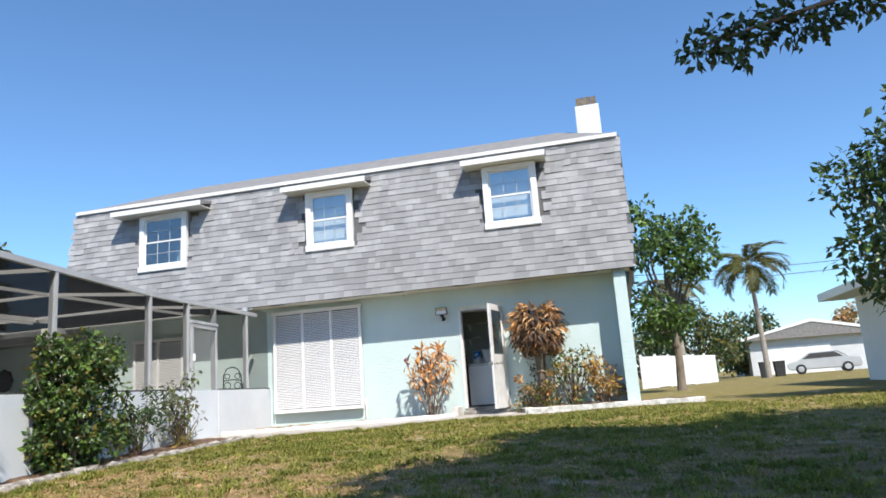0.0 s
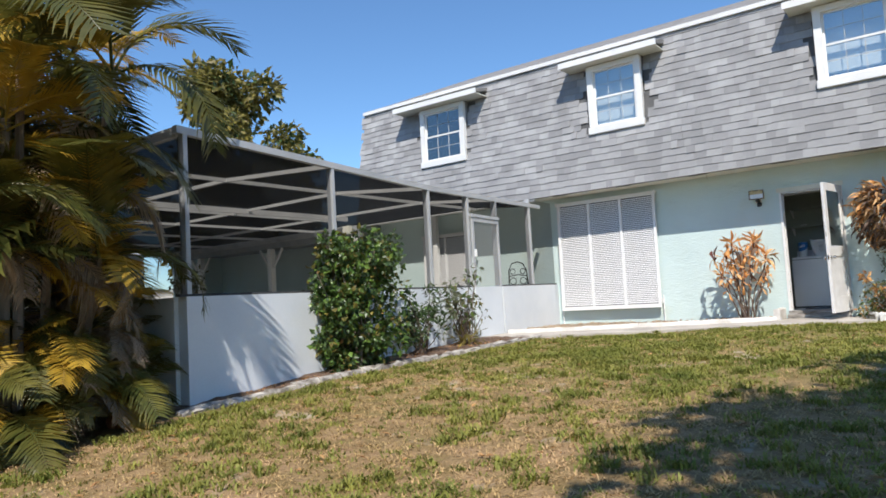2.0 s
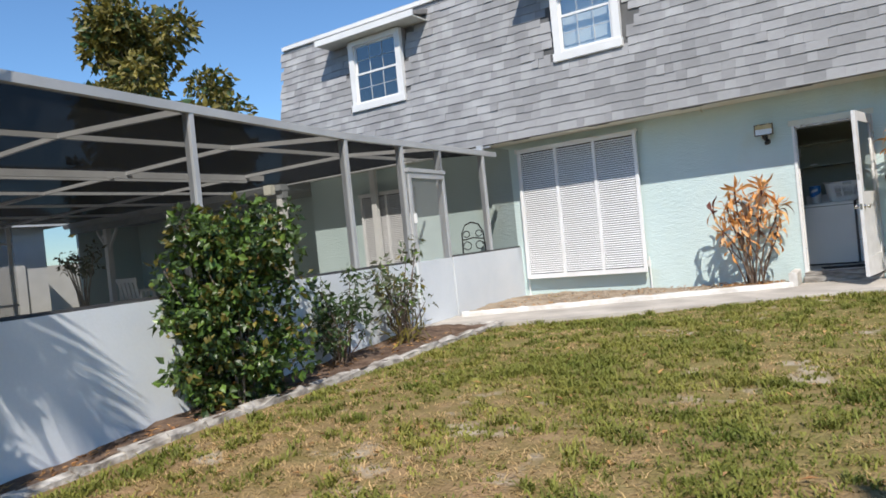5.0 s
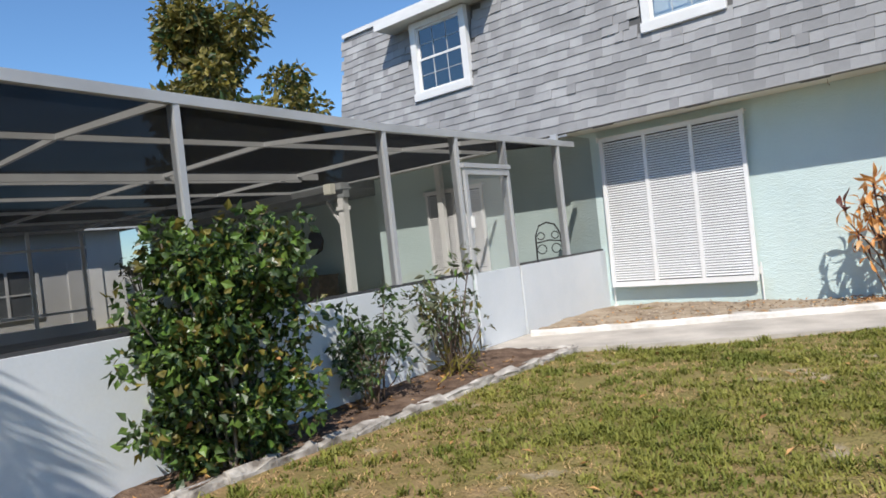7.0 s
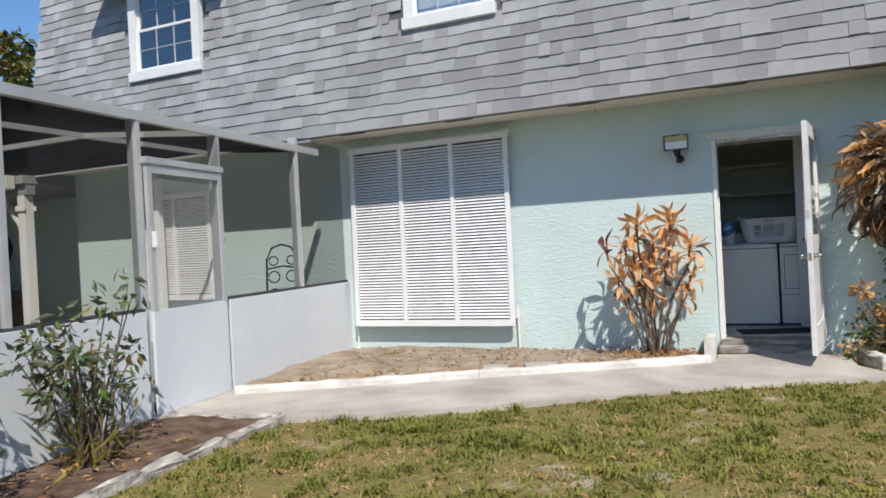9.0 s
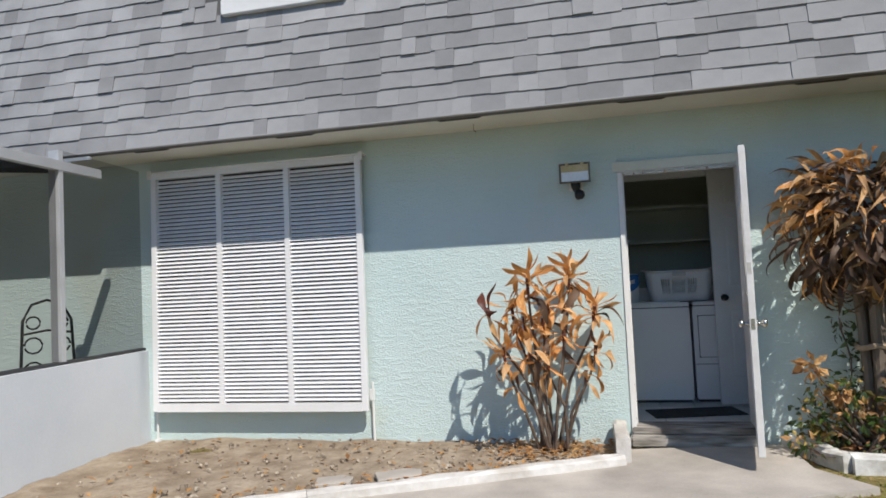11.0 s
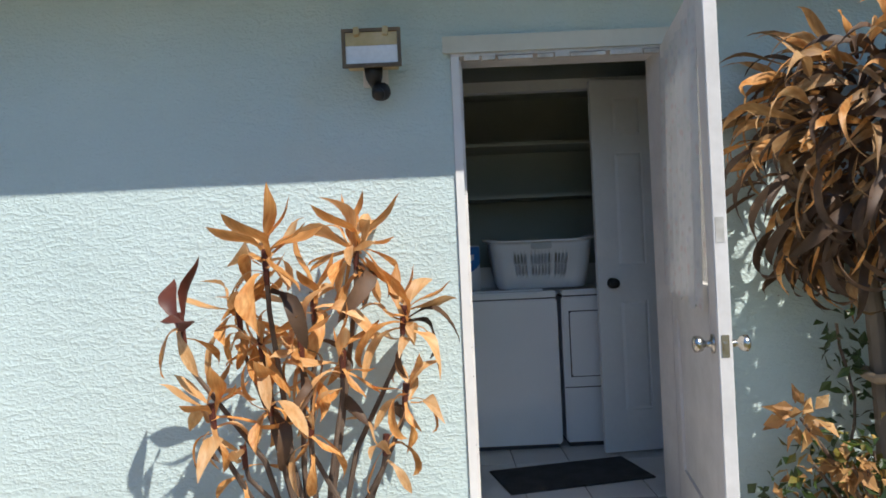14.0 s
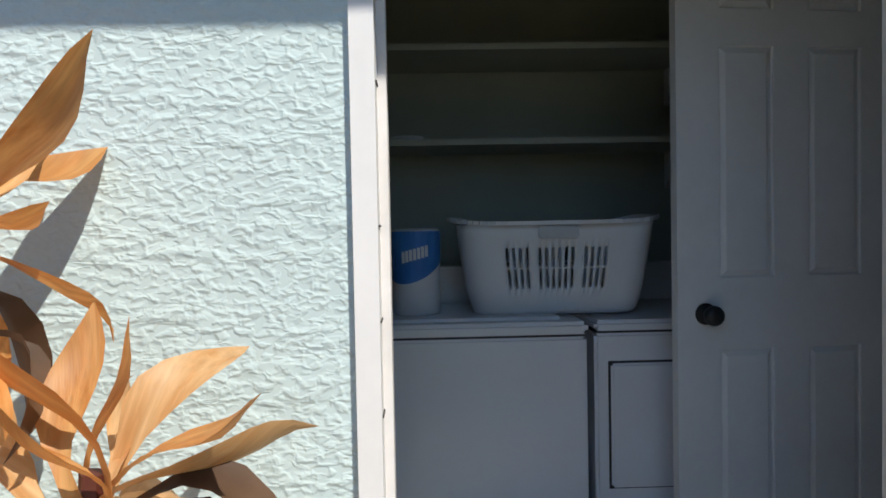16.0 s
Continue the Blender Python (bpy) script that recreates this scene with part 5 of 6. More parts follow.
def wall_ornament():
    w = thing("wall_ornament", -12.84, 1.195, 1.47, label="dark octagonal ornament hung on the porch wall", category="wall ornament")
    bm = lathe([(0.30, 0.0), (0.32, 0.02), (0.28, 0.05), (0.1, 0.06)], 8)
    bm.transform(Matrix.Rotation(math.pi / 2, 4, "X"))
    part("plaque", bm, M["black"], w)


wall_ornament()


def storage_bench():
    b = thing("storage_bench", -12.6, 0.7, -0.10, label="dark wooden storage bench against the porch wall", category="bench")
    part("body", rounded_box(-0.7, -0.28, 0.04, 0.7, 0.28, 0.72, 0.01), M["bronze"], b)
    part("lid", rounded_box(-0.73, -0.30, 0.721, 0.73, 0.30, 0.77, 0.012), M["bronze"], b)


storage_bench()


# ---- plants ----
def place_leaf(me, parent, m, name="leaf"):
    ob = new(name, me)
    ob.parent = parent
    ob.matrix_basis = m
    return ob


def cordyline():
    """The ti plant by the door: canes topped with rosettes of scorched strap leaves."""
    rng = random.Random(21)
    p = thing("ti_plant", -0.62, -0.36, -0.10, label="ti plant with scorched amber leaves on thin canes by the wall", category="shrub")
    kinds = [blade_mesh("leaf", mt, 0.265, 0.057, b, t, 9, 0.28) for b, t, mt in ((20, 0.3, M["leaf_amber"]), (55, 0.6, M["leaf_tan"]), (90, -0.9, M["leaf_amber"]), (40, -0.5, M["leaf_tan"]), (120, 0.8, M["leaf_amber"]), (70, 1.4, M["leaf_tan"]), (100, 0.4, M["leaf_brown"]))]
    red = blade_mesh("leaf", M["leaf_red"], 0.22, 0.06, 12, 0.1, 7, 0.2)
    # cane tips: x, y, z, number of leaves
    heads = [(-0.12, -0.22, 1.27, 17), (0.17, 0.08, 1.31, 26), (0.35, 0.04, 1.03, 20), (-0.27, -0.06, 1.08, 12), (-0.43, -0.22, 1.06, 6), (-0.32, -0.26, 0.74, 14), (-0.03, -0.10, 0.96, 15),
             (0.0, 0.02, 1.10, 10), (-0.17, -0.14, 0.98, 13), (0.12, -0.08, 0.88, 12), (0.35, -0.04, 0.74, 11), (0.27, -0.08, 0.56, 6), (-0.25, -0.14, 0.56, 6), (0.0, -0.14, 0.66, 10), (-0.14, -0.16, 0.76, 10)]
    for i, (x, y, z, n) in enumerate(heads):
        fx, fy = rng.uniform(-0.12, 0.10), rng.uniform(-0.06, 0.06)
        mid = ((fx * 0.6 + x * 0.4) + rng.uniform(-0.04, 0.04), (fy + y) / 2, z * 0.5)
        part("cane", tube(bmesh.new(), [(fx, fy, -0.03), mid, (x * 0.93, y, z * 0.85), (x, y, z)], [0.012, 0.011, 0.009, 0.010], 6), M["stem"], p)
        part("shoot", tube(bmesh.new(), [(x * 0.97, y, z * 0.93), (x, y, z + 0.04)], [0.011, 0.014], 6), M["leaf_red"], p, "reddish leaf bases")
        n = int(n * 1.15)
        for k in range(n):
            yaw = k * 137.5 + rng.uniform(-20, 20)
            f = k / max(1, n - 1)
            rise = 80 - 112 * f ** 0.9 + rng.uniform(-14, 14)
            me = red if (i == 4 and k < 3) else kinds[rng.choice([0, 1, 3, 0]) if f < 0.5 else rng.choice([1, 2, 4, 2, 5, 6, 5])]
            place_leaf(me, p, aim(x, y, z - 0.10 * f * rng.random() - 0.02 * k / n, yaw, rise, rng.uniform(-35, 35), rng.uniform(0.6, 1.2) * (1.05 if z > 0.98 else 0.85)))


cordyline()


def dracaena():
    """Mop-headed dracaena: a clump of trunks under a dense head of drooping withered leaves."""
    rng = random.Random(5)
    p = thing("dracaena", 1.62, -0.34, -0.10, label="dracaena with a mop head of withered brown leaves on bare trunks", category="shrub")
    for k, (x, y) in enumerate(((-0.05, 0), (0.03, -0.04), (0.07, 0.03), (-0.01, 0.06), (0.0, -0.07))):
        part("trunk", tube(bmesh.new(), [(x * 0.8, y * 0.8, -0.05), (x + 0.01, y, 0.5), (x * 1.2, y * 1.2, 0.95), (x * 2.2, y * 2.2, 1.45)], [0.042, 0.036, 0.034, 0.026], 8), M["bark"], p)
    tie = bmesh.new()
    tube(tie, [(0.105 * math.cos(a), 0.105 * math.sin(a), 0.72 + 0.012 * math.sin(3 * a)) for a in (2 * math.pi * k / 14 for k in range(15))], 0.02, 6, False)
    part("tie", tie, M["palm_brown"], p, "dry leaf tie round the trunks")
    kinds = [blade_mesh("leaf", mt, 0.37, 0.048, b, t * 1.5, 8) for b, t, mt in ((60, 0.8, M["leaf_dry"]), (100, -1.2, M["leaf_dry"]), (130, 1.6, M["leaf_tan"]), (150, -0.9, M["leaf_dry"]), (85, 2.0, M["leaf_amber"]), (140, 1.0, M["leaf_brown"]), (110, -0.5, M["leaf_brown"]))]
    for k in range(760):
        u, a = rng.random(), rng.uniform(0, 2 * math.pi)
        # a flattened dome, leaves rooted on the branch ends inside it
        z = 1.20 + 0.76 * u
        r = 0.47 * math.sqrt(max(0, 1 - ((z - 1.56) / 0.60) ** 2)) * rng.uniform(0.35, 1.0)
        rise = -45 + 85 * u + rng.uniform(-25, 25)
        # inner and low leaves are mostly brown: the head's inner shade put into leaf colour
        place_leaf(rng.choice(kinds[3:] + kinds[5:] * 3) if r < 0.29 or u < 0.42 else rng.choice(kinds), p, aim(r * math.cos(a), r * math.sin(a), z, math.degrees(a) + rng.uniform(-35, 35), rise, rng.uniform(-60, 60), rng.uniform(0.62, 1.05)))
    for k in range(22):
        a = k * 2.4
        place_leaf(kinds[(k % 3) * 2], p, aim(0.22 * math.cos(a), 0.12 * math.sin(a), 1.96, math.degrees(a), 62, 0, 0.8))


dracaena()


def stems_from(p, base_r, tips, r0, rng, bark="stem"):
    for t in tips[:: max(1, len(tips) // 24)]:
        a = rng.uniform(0, 2 * math.pi)
        b = (base_r * math.cos(a), base_r * math.sin(a), -0.04)
        mid = ((b[0] + t[0]) / 2 + rng.uniform(-0.05, 0.05), (b[1] + t[1]) / 2 + rng.uniform(-0.05, 0.05), t[2] * 0.5)
        part("branch", tube(bmesh.new(), [b, mid, t], [r0, r0 * 0.75, r0 * 0.4], 6), M[bark], p)


def leafy(name, x, y, z, tips, radii, layers, label, seed, r0=0.012, base_r=0.08, bark="stem", category="shrub", flat=1.0, group="", wide=0.55):
    rng = random.Random(seed)
    p = thing(name, x, y, z, label=label, category=category, group=group)
    stems_from(p, base_r, tips, r0, rng, bark)
    for i, (mat, count, size) in enumerate(layers):
        ob = new("foliage", leaves("foliage", M[mat], tips, radii, count, size, np.random.default_rng(seed * 10 + i), flat=flat, wide=wide))
        ob.parent = p
    return p


def low_shrubs():
    r = random.Random(3)
    tips = [(r.uniform(-0.40, 0.42), r.uniform(-0.16, 0.12), 0.06 + 0.46 * r.random() ** 1.6) for _ in range(26)]
    p = leafy("croton_shrub", 1.52, -0.42, -0.10, tips, [0.12] * 26, [("leaf", 170, 0.065), ("leaf_dark", 260, 0.06), ("leaf_yellow", 80, 0.065), ("leaf_dry_joined", 210, 0.06), ("leaf_olive", 170, 0.06)], "mixed green and rust-coloured shrub at the dracaena's foot", 31)
    # withered sprigs on long bare stems
    for k, (x, y, z, size) in enumerate(((-0.34, -0.06, 0.60, 0.055), (0.24, -0.10, 0.34, 0.06), (0.30, -0.02, 0.68, 0.07), (-0.18, -0.10, 0.42, 0.045))):
        part("branch", tube(bmesh.new(), [(0.12, 0.0, 0.0), (0.12 + (x - 0.12) * 0.5, y * 0.6, z * 0.46), (x, y, z)], [0.011, 0.009, 0.006], 6), M["stem"], p)
        ob = new("foliage", leaves("foliage", M["leaf_dry_joined"], [(x, y, z)], [size], 34, 0.075, np.random.default_rng(300 + k), wide=0.6))
        ob.parent = p
    # a dark creeper against the trunks
    climb = [(-0.06 - 0.03 * math.sin(k), 0.12, 0.12 + 0.1 * k) for k in range(9)]
    part("branch", tube(bmesh.new(), climb, 0.006, 6), M["stem"], p)
    ob = new("foliage", leaves("foliage", M["leaf_dark"], climb, [0.075] * 9, 120, 0.06, np.random.default_rng(310)))
    ob.parent = p
    tips = [(r.uniform(-0.38, 0.38), r.uniform(-0.15, 0.15), r.uniform(0.2, 1.05)) for _ in range(24)]
    leafy("croton_shrub", 2.22, -0.36, -0.10, tips, [0.14] * 24, [("leaf", 230, 0.075), ("leaf_dark", 120, 0.07), ("leaf_yellow", 60, 0.075), ("leaf_dry_joined", 200, 0.07), ("leaf_olive", 100, 0.075)], "leggy green shrub with brown withered leaves by the wall", 32)
    tips = [(r.uniform(-0.30, 0.30), r.uniform(-0.14, 0.14), r.uniform(0.1, 0.85)) for _ in range(18)]
    leafy("croton_shrub", 2.82, -0.36, -0.10, tips, [0.13] * 18, [("leaf_yellow", 340, 0.085), ("leaf_dry_joined", 200, 0.08), ("leaf_dull", 120, 0.08)], "rust-orange shrub beside the wing wall", 33)


low_shrubs()


def hedge_bush():
    r = random.Random(9)
    tips = []
    for k in range(120):
        u = r.random()
        z = 0.06 + 1.46 * u
        ry = (0.47 - 0.14 * abs(u - 0.55)) if u > 0.15 else 0.34
        tips.append((r.uniform(-0.36, 0.30) * (1 - 0.25 * u), r.uniform(-ry, ry) + 0.12 * u, z * (1 + 0.05 * math.sin(8 * r.random()))))
    tips += [(0.0, 0.44, 1.62), (0.05, 0.70, 1.58), (-0.05, 0.24, 1.62), (0.1, -0.62, 0.40), (0.12, -0.68, 0.80), (0.0, -0.6, 1.18)]
    rad = [0.14] * 120 + [0.12] * 6
    leafy("hedge_bush", -3.42, -7.08, ground_z(-3.4, -7), tips, rad, [("leaf_dark", 4600, 0.068), ("leaf", 3300, 0.07), ("leaf_olive", 1300, 0.068), ("leaf_dry_joined", 50, 0.05)],
          "dense green broadleaf bush against the cage wall", 41, 0.014, 0.12, "bark", wide=0.68)


hedge_bush()


def sparse_shrubs():
    r = random.Random(13)
    tips = [(r.uniform(-0.24, 0.24), r.uniform(-0.26, 0.26), r.uniform(0.15, 0.66)) for _ in range(24)] + [(0.05, 0.3, 0.82), (0, -0.2, 0.74), (0.06, 0.18, 0.86)]
    leafy("small_shrub", -3.62, -5.62, -0.18, tips, [0.11] * 27, [("leaf_dark", 760, 0.075), ("leaf_dull", 110, 0.07), ("leaf", 60, 0.07)], "small dark-leaved shrub in the mulched bed", 51, 0.008, wide=0.42)
    tips = [(r.uniform(-0.22, 0.22), r.uniform(-0.40, 0.36), r.uniform(0.30, 0.95)) for _ in range(26)] + [(0.05, -0.52, 0.72), (0.0, 0.36, 1.04), (0.05, 0.28, 1.10), (0.05, 0.1, 1.0)]
    shrub = leafy("sparse_shrub", -3.60, -4.55, -0.16, tips, [0.09] * 30, [("leaf_dull", 250, 0.09), ("leaf", 130, 0.09), ("leaf_olive", 90, 0.085), ("leaf_dark", 60, 0.08)], "leggy half-bare shrub in the mulched bed", 52, 0.009, wide=0.36)
    tuft = new("base_tuft", leaves("base_tuft", M["leaf_olive"], [(0.0, 0.0, 0.08), (0.05, 0.12, 0.10), (0.04, -0.14, 0.07)], [0.13] * 3, 90, 0.20, np.random.default_rng(77), lean=-0.5, wide=0.10))
    tuft.parent = shrub


sparse_shrubs()


# ---- palms ----
def frond_mesh(name, material, length, leaflet, arch, pairs, droop, seed):
    """A feather frond along +x: arching midrib with paired leaflets."""
    rng = random.Random(seed)
    bm = bmesh.new()
    pts, p, a = [], Vector((0, 0, 0)), 0.0
    n = 14
    for i in range(n + 1):
        pts.append(p.copy())
        a = -radians(arch) * ((i + 1) / n) ** 1.4
        p = p + Vector((math.cos(a), 0, math.sin(a))) * length / n
    tube(bm, pts, [0.014 * (1 - 0.85 * i / n) + 0.002 for i in range(n + 1)], 5, False)
    for k in range(pairs):
        f = 0.16 + 0.84 * k / pairs
        s = f * n
        i = min(int(s), n - 1)
        c = pts[i].lerp(pts[i + 1], s - i)
        d = (pts[i + 1] - pts[i]).normalized()
        L = leaflet * (math.sin(math.pi * (0.18 + 0.74 * f)) ** 0.8) * rng.uniform(0.8, 1.1)
        for side in (1, -1):
            out = (d * 0.65 + Vector((0, side, 0)) * 0.85 + Vector((0, 0, rng.uniform(0.02, 0.25)))).normalized()
            tip = c + out * L + Vector((0, 0, -L * droop * rng.uniform(0.6, 1.3)))
            mid = c + out * L * 0.5 + Vector((0, 0, -L * droop * 0.18))
            w = d * (0.017 * leaflet / 0.4)
            v = [bm.verts.new(q) for q in (c - w * 0.5, mid - w, tip, mid + w, c + w * 0.5)]
            bm.faces.new((v[0], v[1], v[3], v[4]))
            bm.faces.new((v[1], v[2], v[3]))
    return mesh_of(bm, name, material)


def areca_clump():
    rng = random.Random(77)
    gz = ground_z(-4.2, -10.8)
    p = thing("areca_palm", -4.32, -10.82, gz, label="dense clump of areca palms with green, yellow and withered fronds", category="palm")
    green = [frond_mesh("frond", M["palm_green"], 1.7, 0.50, a, 38, 0.35, s) for s, a in enumerate((70, 95, 120))]
    yellow = [frond_mesh("frond", M["palm_yellow"], 1.35, 0.42, a, 36, 0.25, s + 5) for s, a in enumerate((60, 90))]
    brown = [frond_mesh("frond", M["palm_brown"], 1.3, 0.36, a, 30, 0.9, s + 9) for s, a in enumerate((110, 140))]
    for k in range(36):
        a, r = rng.uniform(0, 2 * math.pi), 0.95 * math.sqrt(rng.random())
        bx, by = r * math.cos(a), 0.8 * r * math.sin(a)
        h = rng.uniform(1.0, 3.6)
        tx, ty = bx * 1.45 + rng.uniform(-0.15, 0.15), by * 1.4 + rng.uniform(-0.15, 0.15)
        part("stem", tube(bmesh.new(), [(bx, by, -0.1), ((bx + tx) / 2, (by + ty) / 2, h * 0.55), (tx, ty, h)], [0.045, 0.04, 0.03], 7), M["bark"], p)
        for j in range(8):
            kind = rng.random()
            me = rng.choice(green) if kind < 0.52 else rng.choice(yellow) if kind < 0.89 else rng.choice(brown)
            rise = rng.uniform(5, 75) if kind < 0.89 else rng.uniform(-40, 15)
            yaw = j * 47 + rng.uniform(-25, 25) + k * 31
            size = rng.uniform(0.7, 1.1) * (0.72 if math.cos(radians(yaw - 50)) > 0.25 and h < 2.9 else 1.0)
            place_leaf(me, p, aim(tx, ty, h - 0.05 * j * (0.3 if kind < 0.89 else 1.2), yaw, rise, rng.uniform(-30, 30), size), "frond")
    # low suckers that fill the foot of the clump
    for k in range(270):
        a = rng.uniform(0, 2 * math.pi)
        r = rng.uniform(0.5, 1.3) * (0.72 if math.cos(a - 0.3) > 0.0 else 1.0)
        kind = rng.random()
        me = rng.choice(green) if kind < 0.34 else rng.choice(yellow) if kind < 0.84 else rng.choice(brown)
        place_leaf(me, p, aim(r * math.cos(a), 0.85 * r * math.sin(a), rng.uniform(0.0, 1.9) * rng.random() ** 0.4, math.degrees(a) + rng.uniform(-40, 40), rng.uniform(5, 65), rng.uniform(-40, 40), rng.uniform(0.55, 0.9) * (0.74 if math.cos(a - 0.9) > 0.2 else 1.0)), "frond")
    # young fronds crowding the cage corner
    for k in range(70):
        a, r = rng.uniform(0, 2 * math.pi), 0.55 * math.sqrt(rng.random())
        kind = rng.random()
        me = rng.choice(green) if kind < 0.5 else rng.choice(yellow) if kind < 0.8 else rng.choice(brown)
        place_leaf(me, p, aim(0.42 + r * math.cos(a), 0.50 + 0.7 * r * math.sin(a), rng.uniform(0.0, 1.1), math.degrees(a) + rng.uniform(-60, 60), rng.uniform(0, 70), rng.uniform(-40, 40), rng.uniform(0.35, 0.58)), "frond")
    # sunlit yellow fans low on the lawn side
    for x, y, z, yaw, rise, sz in ((0.85, -0.15, 0.95, -25, 30, 0.62), (0.95, 0.1, 0.75, 5, 22, 0.58), (0.7, -0.4, 0.7, -50, 28, 0.62), (0.9, 0.3, 1.15, 20, 35, 0.55), (0.6, -0.5, 1.3, -40, 40, 0.66), (0.9, -0.2, 0.4, -20, 15, 0.55), (0.4, -0.7, 0.9, -65, 30, 0.62)):
        place_leaf(yellow[int(z * 10) % 2], p, aim(x, y, z, yaw, rise, -20, sz), "frond")
    # the leaning fronds that reach over the cage corner
    for x, y, z, yaw, rise, s in ((0.6, 0.2, 2.75, 20, 35, 0.80), (0.5, 0.3, 2.55, 40, 20, 0.97), (0.7, 0.1, 2.3, 5, 5, 0.85), (0.6, 0.1, 2.9, -15, 48, 0.78), (0.9, 0.45, 2.2, 60, 0, 0.9),
                                (0.5, 0.2, 1.95, 35, 42, 0.8), (0.6, 0.0, 1.75, 15, 45, 0.8), (0.35, 0.35, 2.1, 52, 38, 0.8), (0.7, 0.3, 1.5, 28, 40, 0.75), (0.6, 0.3, 1.25, 45, 48, 0.7), (0.75, 0.1, 2.15, 24, 30, 0.8)):
        place_leaf(green[1] if s > 0.96 else brown[0] if s > 0.82 else yellow[0] if z < 1.8 else green[0], p, aim(x, y, z, yaw, rise, 0, s), "frond")


areca_clump()


def shard():
    s = thing("broken_flowerpot", -3.35, -10.05, ground_z(-3.35, -10.05), 25, "broken terracotta flowerpot lying in the grass", "flowerpot")
    bm = lathe([(0.06, -0.12), (0.10, 0.10), (0.115, 0.10), (0.115, 0.135), (0.09, 0.13), (0.05, -0.10)], 16)
    bm.transform(Matrix.Translation((0, 0, 0.07)) @ Matrix.Rotation(radians(80), 4, "Y") @ Matrix.Scale(0.9, 4))
    part("pot", bm, M["terracotta"], s, smooth=True)


shard()


def queen_palm(x, y, h, s, label):
    z = ground_z(x, y)
    p = thing("queen_palm", x, y, z, label=label, category="palm tree", group="street palms")
    part("trunk", tube(bmesh.new(), [(0, 0, -0.1), (-0.05, 0, h * 0.4), (-0.15, 0, h * 0.82), (-0.18, 0, h)], [0.19, 0.15, 0.13, 0.16], 10), M["pale_bark"], p)
    part("crownshaft", tube(bmesh.new(), [(-0.17, 0, h * 0.93), (-0.18, 0, h + 0.1), (-0.18, 0, h + 0.5)], [0.17, 0.2, 0.08], 10), M["palm_brown"], p)
    fr = [frond_mesh("frond", M["palm_green"], 2.6 * s, 0.80 * s, a, 42, 0.55, i + 20) for i, a in enumerate((95, 120))]
    for k in range(18):
        place_leaf(fr[k % 2], p, aim(-0.18, 0, h + 0.3, k * 137.5, 70 - 4.5 * k, 0, 1.0), "frond")


queen_palm(6.4, 24.0, 4.6, 0.8, "queen palm with a slim pale trunk")
queen_palm(11.8, 32.0, 6.6, 1.1, "tall queen palm with a feathery crown")


# ---- trees ----
def tree(x, y, height, crown, label, seed, mats, trunk_r=0.16, leaf=0.22, count=5000, name="tree", limbs=None):
    """crown: list of (dx, dy, z, radius) clumps."""
    rng = random.Random(seed)
    z = ground_z(x, y)
    p = thing(name, x, y, z, label=label, category="tree")
    fork = height * 0.38
    part("trunk", tube(bmesh.new(), [(0, 0, -0.2), (0.05, 0.03, fork * 0.5), (0.0, 0.06, fork), (0.08, 0.0, height * 0.7)], [trunk_r * 1.3, trunk_r, trunk_r * 0.85, trunk_r * 0.4], 10), M["bark"], p)
    for dx, dy, dz, r in crown[:: max(1, len(crown) // 14)]:
        part("limb", tube(bmesh.new(), [(0, 0.05, fork * rng.uniform(0.8, 1.1)), (dx * 0.5 + rng.uniform(-0.2, 0.2), dy * 0.5, (fork + dz) * 0.5), (dx, dy, dz)], [trunk_r * 0.55, trunk_r * 0.32, trunk_r * 0.1], 6), M["bark"], p)
    for i, (mat, share) in enumerate(mats):
        ob = new("crown", leaves("crown", M[mat], [c[:3] for c in crown], [c[3] for c in crown], int(count * share), leaf, np.random.default_rng(seed + i), hollow=0.15))
        ob.parent = p
    return p


def clumps(n, rx, ry, z0, z1, r, seed, taper=0.0):
    rng = random.Random(seed)
    out = []
    while len(out) < n:
        a, b, u = rng.uniform(-1, 1), rng.uniform(-1, 1), rng.random()
        if a * a + b * b > 1 or a * a + b * b + ((u - 0.5) * 1.7) ** 2 < 0.15:
            continue
        k = (1 - taper * u) * (1 - 0.5 * abs(u - 0.4))
        out.append((a * rx * k, b * ry * k, z0 + (z1 - z0) * u, r * rng.uniform(0.7, 1.3)))
    return out


# the tree whose shade falls across the lawn
shade = clumps(120, 4.3, 4.2, 4.4, 7.8, 0.75, 61)
shade += [(2.6 * math.cos(k * 2.4) * math.sqrt(k / 60), 2.4 * math.sin(k * 2.4) * math.sqrt(k / 60), 5.4 + 0.03 * k, 1.0) for k in range(60)]
shade_tree = tree(8.4, -12.9, 6.6, shade, "broad evergreen tree with dark leaves casting shade on the lawn", 62, [("leaf_dark", 0.7), ("leaf", 0.3)], 0.2, 0.28, 62000)
tree(8.6, -1.8, 4.0, clumps(34, 1.7, 1.5, 1.2, 4.5, 0.6, 81), "dense dark garden tree beside the lawn", 82, [("leaf_dark", 0.75), ("leaf", 0.25)], 0.15, 0.16, 7000)
twigs = [(-4.62 + 0.125 * k, 2.4 + 0.02 * k, 2.92 + 0.04 * math.sin(k * 1.9) + 0.025 * k, 0.10 + 0.03 * (k % 3)) for k in range(9)]
ob = new("low_spray", leaves("low_spray", M["leaf_dark"], [c[:3] for c in twigs], [c[3] for c in twigs], 700, 0.065, np.random.default_rng(5), hollow=0.1))
ob.parent = shade_tree
